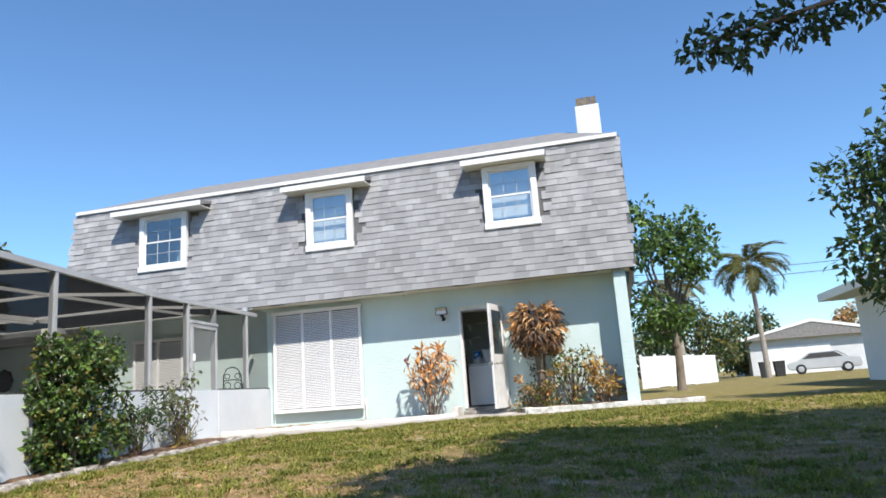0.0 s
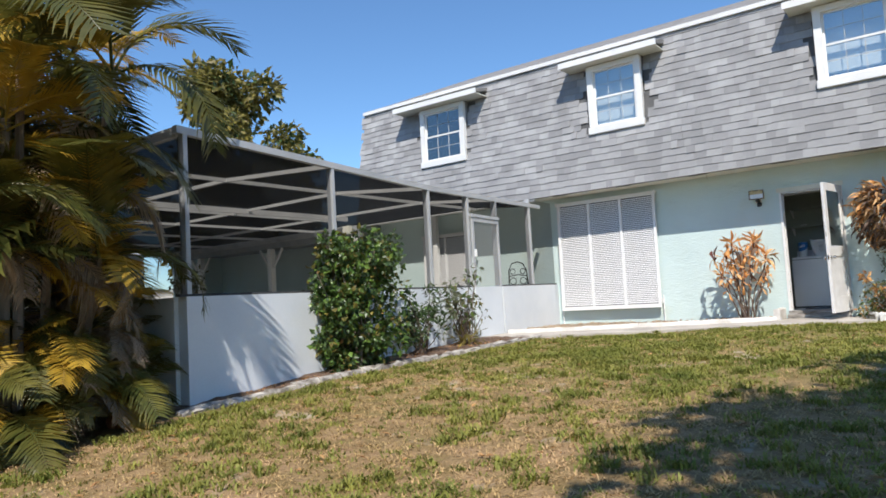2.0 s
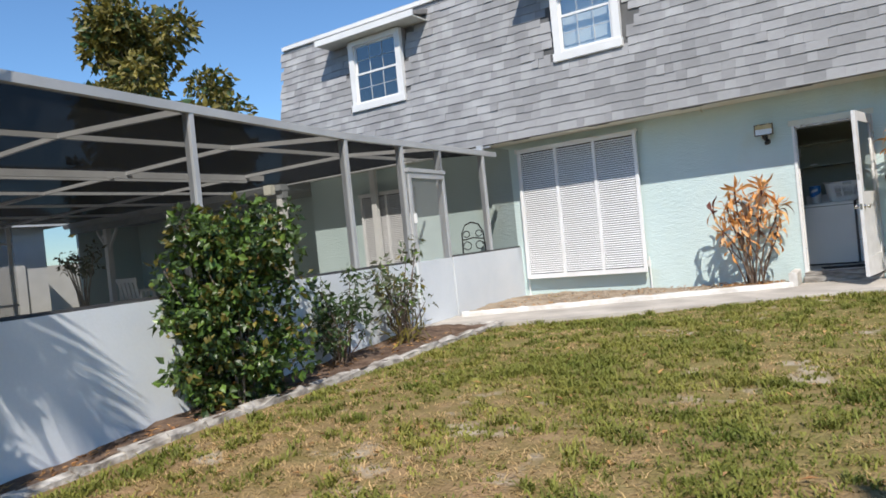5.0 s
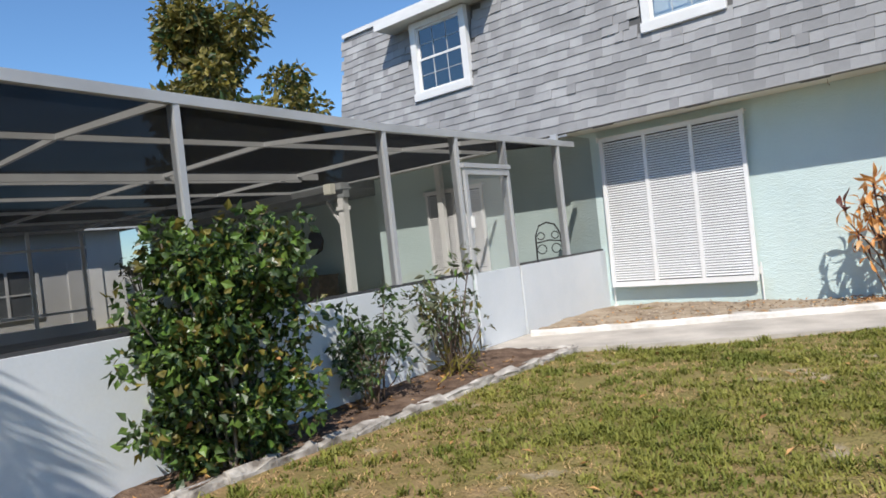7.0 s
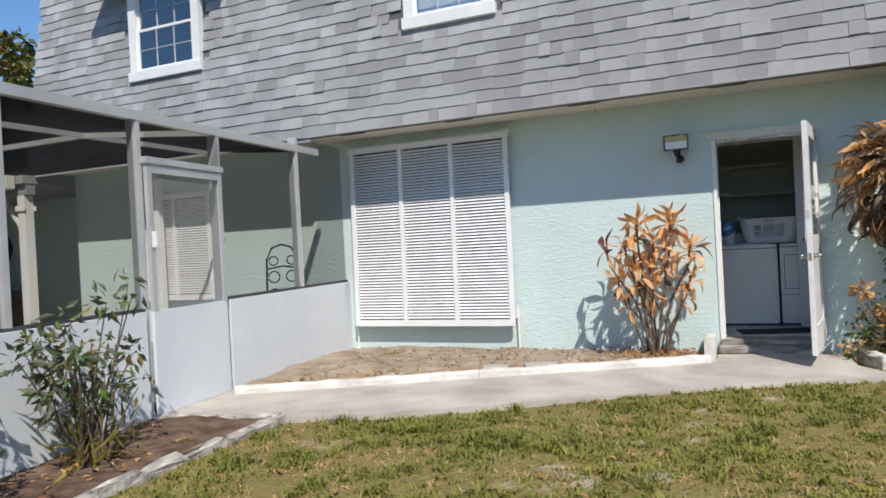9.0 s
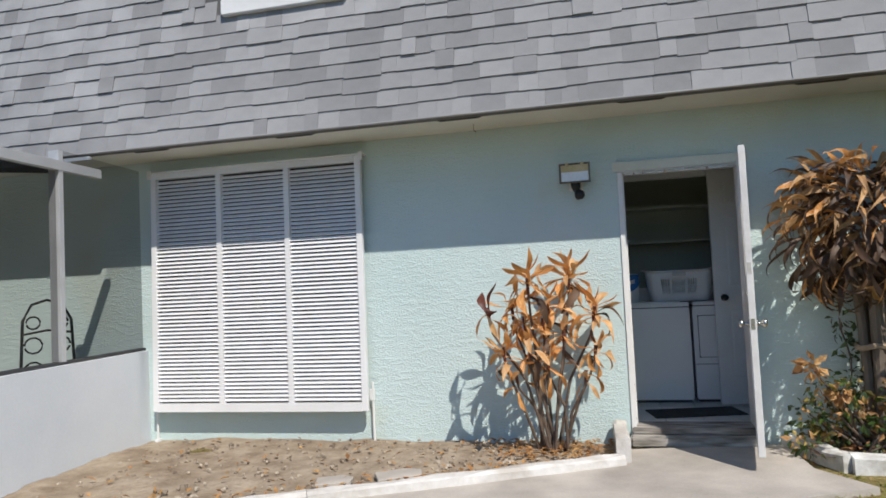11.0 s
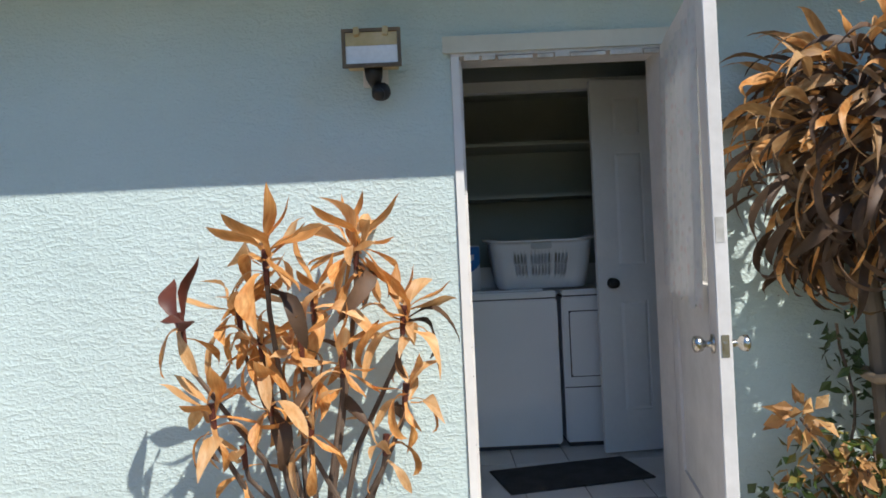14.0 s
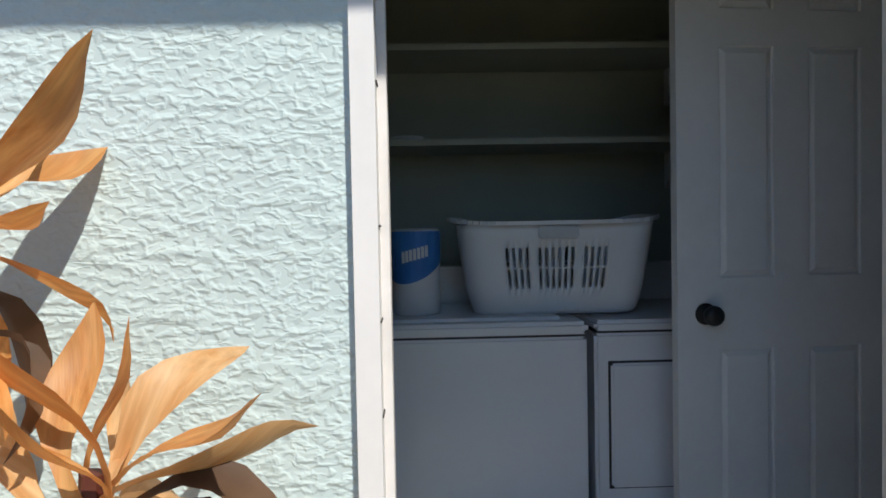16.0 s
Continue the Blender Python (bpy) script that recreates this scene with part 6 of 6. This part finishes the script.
part("low_branch", tube(bmesh.new(), [(-1.2, 1.4, 5.0), (-2.0, 1.9, 3.9), (-3.55, 2.4, 3.14), (-4.57, 2.42, 2.95)], [0.05, 0.03, 0.018, 0.006], 6), M["bark"], shade_tree)
# beyond the cage
back = clumps(52, 3.3, 3.0, 2.6, 9.2, 0.75, 63, 0.45)
tree(-19.0, 3.0, 8.4, back, "dense olive-green tree behind the pool cage", 64, [("leaf_olive", 0.8), ("leaf_dark", 0.2)], 0.2, 0.30, 17000)
tree(-21.6, 7.7, 7.2, clumps(18, 1.5, 1.5, 3.6, 8.6, 0.6, 66, 0.6), "slender olive-green tree behind the pool cage", 67, [("leaf_olive", 0.7), ("leaf_dark", 0.3)], 0.13, 0.28, 3600)
tree(-25.0, -5.5, 9.4, clumps(24, 3.0, 3.2, 6.6, 10.2, 0.7, 68), "reddish half-bare tree beyond the cage", 69, [("leaf_dry_joined", 0.5), ("leaf_dull", 0.5)], 0.14, 0.20, 1700)
tree(-24.0, -10.0, 5.5, clumps(30, 3.4, 3.4, 1.4, 5.6, 0.9, 70), "green garden tree by the fence", 71, [("leaf_dark", 0.6), ("leaf", 0.4)], 0.18, 0.24, 4500)
# beside and behind the house
tree(5.1, 11.0, 5.6, clumps(30, 1.9, 1.9, 1.9, 6.3, 0.55, 72), "loose bright-green tree beside the house corner", 73, [("leaf", 0.75), ("leaf_dark", 0.25)], 0.13, 0.22, 4200)
for x, y, r, s in ((9.3, 44.0, 3.0, 74), (13.5, 50.0, 3.2, 75), (6.2, 47.0, 2.6, 76)):
    tree(x, y, 4.6, clumps(24, r, 2.2, 0.9, 5.2, 0.95, s), "dark round garden tree by the street", s + 10, [("leaf_dark", 0.7), ("leaf_olive", 0.3)], 0.15, 0.34, 3000)
tree(22.5, 52.0, 5.0, clumps(14, 2.0, 2.0, 2.6, 5.2, 0.7, 90), "rusty-leaved tree behind the neighbouring house", 91, [("leaf_dry_joined", 0.7), ("leaf_olive", 0.3)], 0.14, 0.3, 1400)


# ---- neighbours ----
def neighbour_house():
    h = thing("neighbour_house", 10.05, -1.7, -0.4, label="pale single-storey neighbouring house with wide eaves", category="house")
    part("wall", shape((0, 0, 0, 9, 10, 2.75)), M["white_stucco"], h)
    bm = prism([(-0.75, 2.62), (9.75, 2.62), (9.75, 2.80), (4.5, 4.4), (-0.75, 2.80)], "y", -0.7, 10.7)
    part("roof", bm, M["roofing"], h)
    part("fascia", shape((-0.80, -0.75, 2.60, -0.752, 10.75, 2.83)), M["white"], h)
    part("soffit", shape((-0.74, -0.69, 2.60, -0.002, 10.69, 2.618)), M["soffit"], h)
    w = part("window", shape((-0.03, 2.0, 1.0, -0.002, 3.4, 2.2)), M["white"], h)
    part("pane", shape((-0.036, 2.08, 1.08, -0.031, 3.32, 2.12)), M["glass"], w)


neighbour_house()


def garage_house():
    h = thing("garage_house", 13.6, 48.0, -0.4, label="grey house with a gabled garage across the street", category="house")
    part("wall", shape((0, 0, 0, 9.5, 8, 3.0)), M["grey_wall"], h)
    part("roof", prism([(-0.7, 2.9), (10.2, 2.9), (10.2, 3.1), (4.75, 4.3), (-0.7, 3.1)], "y", -0.6, 8.6), M["roofing"], h)
    part("gable", prism([(0.2, 3.0), (9.3, 3.0), (4.75, 4.05)], "y", -0.1, -0.005), M["grey_wall"], h)
    part("bargeboard", prism([(-0.7, 2.9), (-0.7, 3.12), (4.75, 4.33), (10.2, 3.12), (10.2, 2.9), (4.75, 4.1)], "y", -0.66, -0.61), M["white"], h)
    door = part("garage_door", shape((1.2, -0.06, 0, 6.0, -0.005, 2.3)), M["white"], h)
    for k in range(4):
        part("panel", shape((1.25, -0.075, 0.06 + 0.56 * k, 5.95, -0.061, 0.58 + 0.56 * k)), M["white"], door)


garage_house()


def parked_car():
    c = thing("parked_car", 16.4, 38.0, ground_z(16.4, 38), -12, "silver sedan parked by the garage", "car")
    body = prism([(-2.2, 0.35), (-2.25, 0.75), (-1.5, 0.92), (-0.8, 1.40), (0.75, 1.42), (1.4, 1.0), (2.15, 0.9), (2.25, 0.55), (2.15, 0.3), (-2.1, 0.28)], "y", -0.85, 0.85)
    bmesh.ops.bevel(body, geom=body.edges[:], offset=0.06, segments=2, affect="EDGES", clamp_overlap=True)
    part("body", body, M["car"], c, smooth=False)
    for s in (1, -1):
        part("side_window", prism([(-1.25, 0.98), (-0.75, 1.33), (0.70, 1.35), (1.15, 1.02)], "y", s * 0.855 - 0.004, s * 0.855 + 0.004), M["dark_room"], c)
        for x in (-1.4, 1.35):
            w = lathe([(0.2, 0), (0.32, 0.02), (0.33, 0.18), (0.2, 0.2)], 18)
            w.transform(Matrix.Translation((x, s * 0.80 - 0.1, 0.33)) @ Matrix.Rotation(math.pi / 2, 4, "X") @ Matrix.Translation((0, 0, -0.2)))
            wh = part("wheel", w, M["rubber"], c)
            rm = lathe([(0.19, 0), (0.17, 0.02)], 14)
            rm.transform(Matrix.Translation((x, s * 0.93, 0.33)) @ Matrix.Rotation(s * -math.pi / 2, 4, "X"))
            part("rim", rm, M["alu"], wh)
    part("windscreen", prism([(1.36, 1.03), (0.80, 1.40), (0.83, 1.42), (1.42, 1.05)], "y", -0.7, 0.7), M["dark_room"], c)
    for y in (-0.6, 0.6):
        part("headlight", shape((2.2, y - 0.18, 0.62, 2.27, y + 0.18, 0.76)), M["lampglass"], c)


parked_car()


def low_utility(x, y):
    b = thing("rubbish_bin", x, y, ground_z(x, y), label="dark wheeled rubbish bin on the lawn edge", category="bin")
    part("body", prism([(-0.25, 0), (0.25, 0), (0.3, 0.9), (-0.3, 0.9)], "y", -0.28, 0.28), M["rubber"], b)
    part("lid", shape((-0.32, -0.3, 0.901, 0.32, 0.3, 0.96), bevel=0.01), M["rubber"], b)


low_utility(11.9, 33.5)
low_utility(12.8, 33.8)


def fence(name, a, b, h, n, label):
    f = thing(name, label=label, category="fence", kind="structure")
    a, b = Vector((*a, 0)), Vector((*b, 0))
    for i in range(n):
        p, q = a.lerp(b, i / n), a.lerp(b, (i + 1) / n)
        z = ground_z(p.x, p.y)
        bm = bmesh.new()
        bar(bm, (p.x, p.y, z + h / 2), (q.x, q.y, z + h / 2), 0.04, h - 0.06)
        part("panel", bm, M["white"], f)
        part("post", shape((p.x - 0.06, p.y - 0.06, z - 0.2, p.x + 0.06, p.y + 0.06, z + h + 0.06)), M["white"], f)


fence("fence_east", (4.1, 19.0), (8.2, 26.5), 1.5, 6, "white panel fence beside the house")
fence("fence_west", (-23.0, -16.0), (-23.0, 9.0), 1.7, 12, "white panel fence beyond the pool cage")


def shed():
    h = thing("neighbour_bungalow", -22.6, -9.2, -0.4, label="low white neighbouring bungalow with large windows beyond the cage", category="house")
    part("wall", shape((0, 0, 0, 3.6, 8.4, 2.95)), M["white"], h)
    part("roof", prism([(-0.5, 2.90), (4.1, 2.90), (4.1, 3.05), (1.8, 3.75), (-0.5, 3.05)], "y", -0.5, 8.9), M["felt"], h)
    part("fascia", shape((4.101, -0.5, 2.88, 4.14, 8.9, 3.06)), M["white"], h)
    part("door", shape((3.601, 6.9, 0.1, 3.65, 7.8, 2.1), bevel=0.01), M["white"], h)
    for y in (0.6, 2.6, 4.7):
        w = part("window", shape((3.601, y, 0.75, 3.66, y + 0.08, 2.05), (3.601, y + 1.42, 0.75, 3.66, y + 1.5, 2.05), (3.601, y + 0.081, 1.97, 3.66, y + 1.419, 2.05),
                                 (3.601, y + 0.081, 0.75, 3.66, y + 1.419, 0.83), (3.601, y + 0.72, 0.831, 3.65, y + 0.78, 1.969), (3.601, y + 0.081, 1.36, 3.64, y + 0.719, 1.40), (3.601, y + 0.781, 1.36, 3.64, y + 1.419, 1.40)), M["white"], h)
        part("pane", shape((3.603, y + 0.08, 0.83, 3.612, y + 1.42, 1.97)), M["dark_glass"], w)


shed()


def utility_wires():
    w = thing("power_line", label="thin sagging power lines behind the houses", category="power line")
    for k in (0, 1):
        pts = [(-30 + 10 * i, 60 + 0.8 * i, 10.5 - 0.9 * k + 0.0045 * (10 * i - 52) ** 2 * 0.35) for i in range(11)]
        part("wire", tube(bmesh.new(), pts, 0.035, 5), M["rubber"], w)
    for x, y in ((-30, 60), (70, 68)):
        part("pole", tube(bmesh.new(), [(x, y, -0.6), (x, y, 14.5)], [0.16, 0.11], 8), M["bark"], w)


utility_wires()
solid("road", shape((-60, 54, -0.36, 80, 60, -0.30)), M["road"], "asphalt street behind the houses", "road", kind="structure")


# ---- lawn ----
def inside(x, y, poly):
    hit = False
    for (ax, ay), (bx, by) in zip(poly, poly[1:] + poly[:1]):
        if (ay > y) != (by > y) and x < (bx - ax) * (y - ay) / (by - ay) + ax:
            hit = not hit
    return hit


def lawn_blades():
    """Grass: green tufts in ragged clumps over a thin mat of straw."""
    rng = np.random.default_rng(17)

    def clump(a, b):
        return noise.noise(Vector((a * 0.8, b * 0.8, 3.1))) + 0.8 * noise.noise(Vector((a * 2.9, b * 2.9, 7.7))) + 0.5 * noise.noise(Vector((a * 7.1, b * 7.1, 1.3)))

    def free(a, b):
        return not inside(a, b, WALK) and not (b > -0.66 and a < 4.7) and not (a < -0.05 and b > -0.63 + 0.515 * (a + 0.06))

    roots = {"straw": [], "grass": []}
    for a, b in zip(rng.uniform(-3.0, 8.5, 76000), rng.uniform(-14.6, -0.7, 76000)):
        g = clump(a, b)
        water = max(0.0, min(0.42, (b + 8.5) * 0.11))
        near = 1.0 if (a < 4.5 and -11.5 < b < -2.2) else 0.5
        if not free(a, b):
            continue
        u = rng.random()
        if u < near * min(1.0, max(0.04, 0.95 * (g + water) + 0.16)):
            roots["grass"].append((a, b, g, 0.022 + 0.034 * max(0.0, g) * rng.random() + 0.014 * rng.random(), 8))
        elif rng.random() < near * (0.42 if b > -7.5 else 0.75) and g > -0.6:
            roots["straw"].append((a, b, g, 0.016 + 0.012 * rng.random(), 5))
    # a taller weedy tuft here and there
    for a, b in zip(rng.uniform(-2.9, 5.0, 480), rng.uniform(-13.5, -2.4, 480)):
        if free(a, b):
            for k in range(7):
                roots["grass"].append((a + rng.normal() * 0.06, b + rng.normal() * 0.06, 1.0, 0.04 + 0.03 * rng.random(), 10))
    verts, quads, tris, mats_q, mats_t, n = [], [], [], [], [], 0
    for slot, kind in enumerate(("straw", "grass")):
        r = np.array([(a, b, ground_z(a, b) - 0.006, h) for a, b, g, h, c in roots[kind]])
        r = np.repeat(r, [c for *_, c in roots[kind]], axis=0)
        m = len(r)
        t = rng.uniform(0, 2 * np.pi, m)
        h = r[:, 3] * rng.uniform(0.55, 1.4, m)
        w = (0.0030 + 0.0022 * rng.random(m)) * (1.25 if slot else 0.9)
        o = r[:, :3] + np.stack([rng.normal(size=m) * 0.020, rng.normal(size=m) * 0.020, np.zeros(m)], 1)
        lean = h * rng.uniform(0.4, 1.5, m) * (1.0 if slot else 2.0)
        d = np.stack([np.cos(t), np.sin(t), np.zeros(m)], 1)
        s = np.stack([-np.sin(t), np.cos(t), np.zeros(m)], 1) * w[:, None]
        up = np.array([0, 0, 1.0])
        mid = o + d * (lean * 0.45)[:, None] + up * (h * 0.72)[:, None]
        tip = o + d * lean[:, None] + up * (h * rng.uniform(0.6, 1.0, m))[:, None]
        verts.append(np.stack([o - s, o + s, mid + s * 0.8, mid - s * 0.8, tip], 1).reshape(-1, 3))
        k = n + np.arange(m)[:, None] * 5
        quads += (k + [0, 1, 2, 3]).tolist()
        tris += (k + [3, 2, 4]).tolist()
        mats_q += [slot] * m
        mats_t += [slot] * m
        n += m * 5
    me = bpy.data.meshes.new("grass")
    me.from_pydata(np.concatenate(verts).tolist(), [], quads + tris)
    me.materials.append(M["straw"])
    me.materials.append(M["grass"])
    me.polygons.foreach_set("material_index", mats_q + mats_t)
    tagged(new("grass", me), "short patchy lawn grass, part green and part straw", "grass", kind="stuff")


lawn_blades()


def leaf_litter():
    """Dry leaves scattered on the lawn and in the beds."""
    rng = random.Random(19)
    bm = bmesh.new()
    for k in range(1330):
        if k >= 1120:
            x = rng.uniform(-3.9, -0.3)
            y = rng.uniform(-0.5 + 0.5 * x, -0.05) if rng.random() < 0.5 else -0.5 + 0.5 * x + abs(rng.gauss(0.05, 0.12))
            z = -0.10
        elif k >= 900:
            x, y = rng.gauss(-0.62, 0.28), rng.uniform(-0.62, -0.06)
            x, y = min(-0.2, x), max(y, -0.5 + 0.5 * (x + 0.06))
            z = -0.098
        elif k < 380:
            x, y = rng.uniform(-2.9, 4.5), rng.uniform(-13.5, -3.2)
            z = ground_z(x, y) + 0.022
        elif k < 620:
            x, y = rng.uniform(1.25, 3.4), rng.uniform(-0.55, -0.08)
            z = -0.05
        else:
            y = rng.uniform(-9.0, -3.8)
            x = rng.uniform(side_x(y) + 0.05, -3.25)
            z = ground_z(x, y) + 0.035
        L, W, t = rng.uniform(0.018, 0.045), rng.uniform(0.008, 0.02), rng.uniform(0, 6.3)
        m = Matrix.Translation((x, y, z)) @ Matrix.Rotation(t, 4, "Z") @ Matrix.Rotation(rng.uniform(-0.5, 0.5), 4, "Y")
        v = [bm.verts.new(m @ Vector(q)) for q in ((-L, 0, 0), (0, -W, 0.008), (L, 0, 0.002), (0, W, 0.01))]
        bm.faces.new((v[0], v[1], v[2]))
        bm.faces.new((v[0], v[2], v[3]))
    me = mesh_of(bm, "leaf_litter", M["leaf_dry_joined"])
    tagged(new("leaf_litter", me), "scattered dry brown leaves on lawn and beds", "leaf litter", kind="stuff")


leaf_litter()


def bed_pavers():
    """Two thin broken slabs lying on the bare bed by the kerb."""
    for x, y, rz, w, d in ((-1.62, -1.16, 31, 0.17, 0.11), (-2.02, -1.34, 22, 0.13, 0.10)):
        t = thing("broken_paver", x, y, -0.118, rz, "pale broken paving slab lying on the bare soil", "paving slab", "broken pavers")
        bm = prism([(-w, -d), (w * 0.8, -d * 0.9), (w, d * 0.3), (w * 0.5, d), (-w * 0.9, d * 0.85)], "z", 0, 0.028)
        bmesh.ops.bevel(bm, geom=bm.edges[:], offset=0.004, segments=1, affect="EDGES", clamp_overlap=True)
        part("slab", bm, M["concrete"], t)


bed_pavers()


def soil_clods():
    """Crumbs of earth, chips and pebbles on the bare bed."""
    rng = random.Random(23)
    bm = bmesh.new()
    for k in range(520):
        x = rng.uniform(-4.1, -0.2)
        y = rng.uniform(-0.56 + 0.50 * x + 0.16, -0.03)
        r = rng.uniform(0.006, 0.018) * (1.7 if rng.random() < 0.06 else 1)
        m = Matrix.Translation((x, y, -0.122 + r * 0.3)) @ Matrix.Rotation(rng.uniform(0, 6), 4, "Z") @ Matrix.Diagonal((r * rng.uniform(1, 2), r, r * 0.7, 1))
        v = [bm.verts.new(m @ Vector(q)) for q in ((1, 0, -0.6), (-0.4, 0.9, -0.6), (-0.5, -0.8, -0.6), (0.5, 0.5, 0.7), (-0.6, 0.1, 0.9), (0.3, -0.6, 0.6))]
        for q in ((3, 4, 5), (0, 1, 3), (1, 4, 3), (1, 2, 4), (2, 5, 4), (2, 0, 5), (0, 3, 5)):
            bm.faces.new([v[i] for i in q])
    me = mesh_of(bm, "soil_clods", M["clod"])
    tagged(new("soil_clods", me), "crumbs of sandy earth and pebbles on the bare bed", "soil", kind="stuff")


soil_clods()


# ---- floor tiles and roof shingles ----
def floor_tiles():
    fl = bpy.data.objects["floor"]
    me = mesh_of(shape((0.003, 0.003, 0, 0.297, 0.297, 0.008), bevel=0.002), "tile", M["tile"])
    for i in range(8):
        for j in range(6):
            x, y = -0.36 + 0.3 * i, 0.19 + 0.3 * j
            if x < -0.1 and j > 3:
                continue
            ob = new("tile", me)
            ob.parent = fl
            ob.location = (x if x > -0.35 else -0.34, y if y > 0.2 else 0.202, -0.0125)


floor_tiles()


def shingles():
    """Courses of tabs: those low on the slope near the door are pieces, the rest one joined mesh."""
    rng = random.Random(2)
    widths = (0.12, 0.15, 0.18, 0.21, 0.26, 0.32)
    rises = (0.0165, 0.018, 0.020)
    meshes = {}
    for w in widths:
        for r in rises:
            me = bpy.data.meshes.new("shingle")
            me.from_pydata(tab_verts(w, r), [], TAB_FACES)
            me.materials.append(M["shingle"])
            meshes[w, r] = me
    turn = Matrix(((1, 0, 0), (0, UP.y, OUT.y), (0, UP.z, OUT.z))).to_4x4()
    s0, s1 = (WIN_Z0 - EAVE_Z) / UP.z, (WIN_Z1 - EAVE_Z) / UP.z
    pts, faces, n, made = [], [], 0, 0
    rows = int((RUN - 0.02) / COURSE)
    for r in range(rows + 1):
        s = -0.010 + r * COURSE
        x = -9.43 - rng.uniform(0, 0.1)
        while x < 3.62:
            w, rise = rng.choice(widths), rng.choice(rises)
            if x + w > 3.68:
                w = 0.12
            blocked = any(x + w > a + 0.03 and x < b - 0.03 and s + COURSE > s0 and s < s1 + 0.2 for a, b in DORMERS)
            if not blocked and x > -9.55:
                lift = rng.uniform(0, 0.0015) + (0.008 if rng.random() < 0.05 else 0)
                o = on_roof(x, s + (rng.choice((-0.007, 0.0, 0.004)) + rng.uniform(-0.003, 0.003) if r else 0.0), 0.004 + lift)
                if r < 7 and -4.0 < x < 2.2 and made < 300:
                    ob = new("shingle", meshes[w, rise])
                    ob.parent = roof
                    ob.matrix_basis = Matrix.Translation(o) @ turn
                    made += 1
                else:
                    vs = [turn @ Vector(v) + o for v in tab_verts(w, rise)]
                    pts += [v.to_tuple() for v in vs]
                    faces += [tuple(n + i for i in f) for f in TAB_FACES]
                    n += 6
            x += w
    me = bpy.data.meshes.new("shingles")
    me.from_pydata(pts, [], faces)
    me.materials.append(M["shingle_joined"])
    ob = tagged(new("shingles", me), kind="stuff")
    ob.parent = roof


shingles()
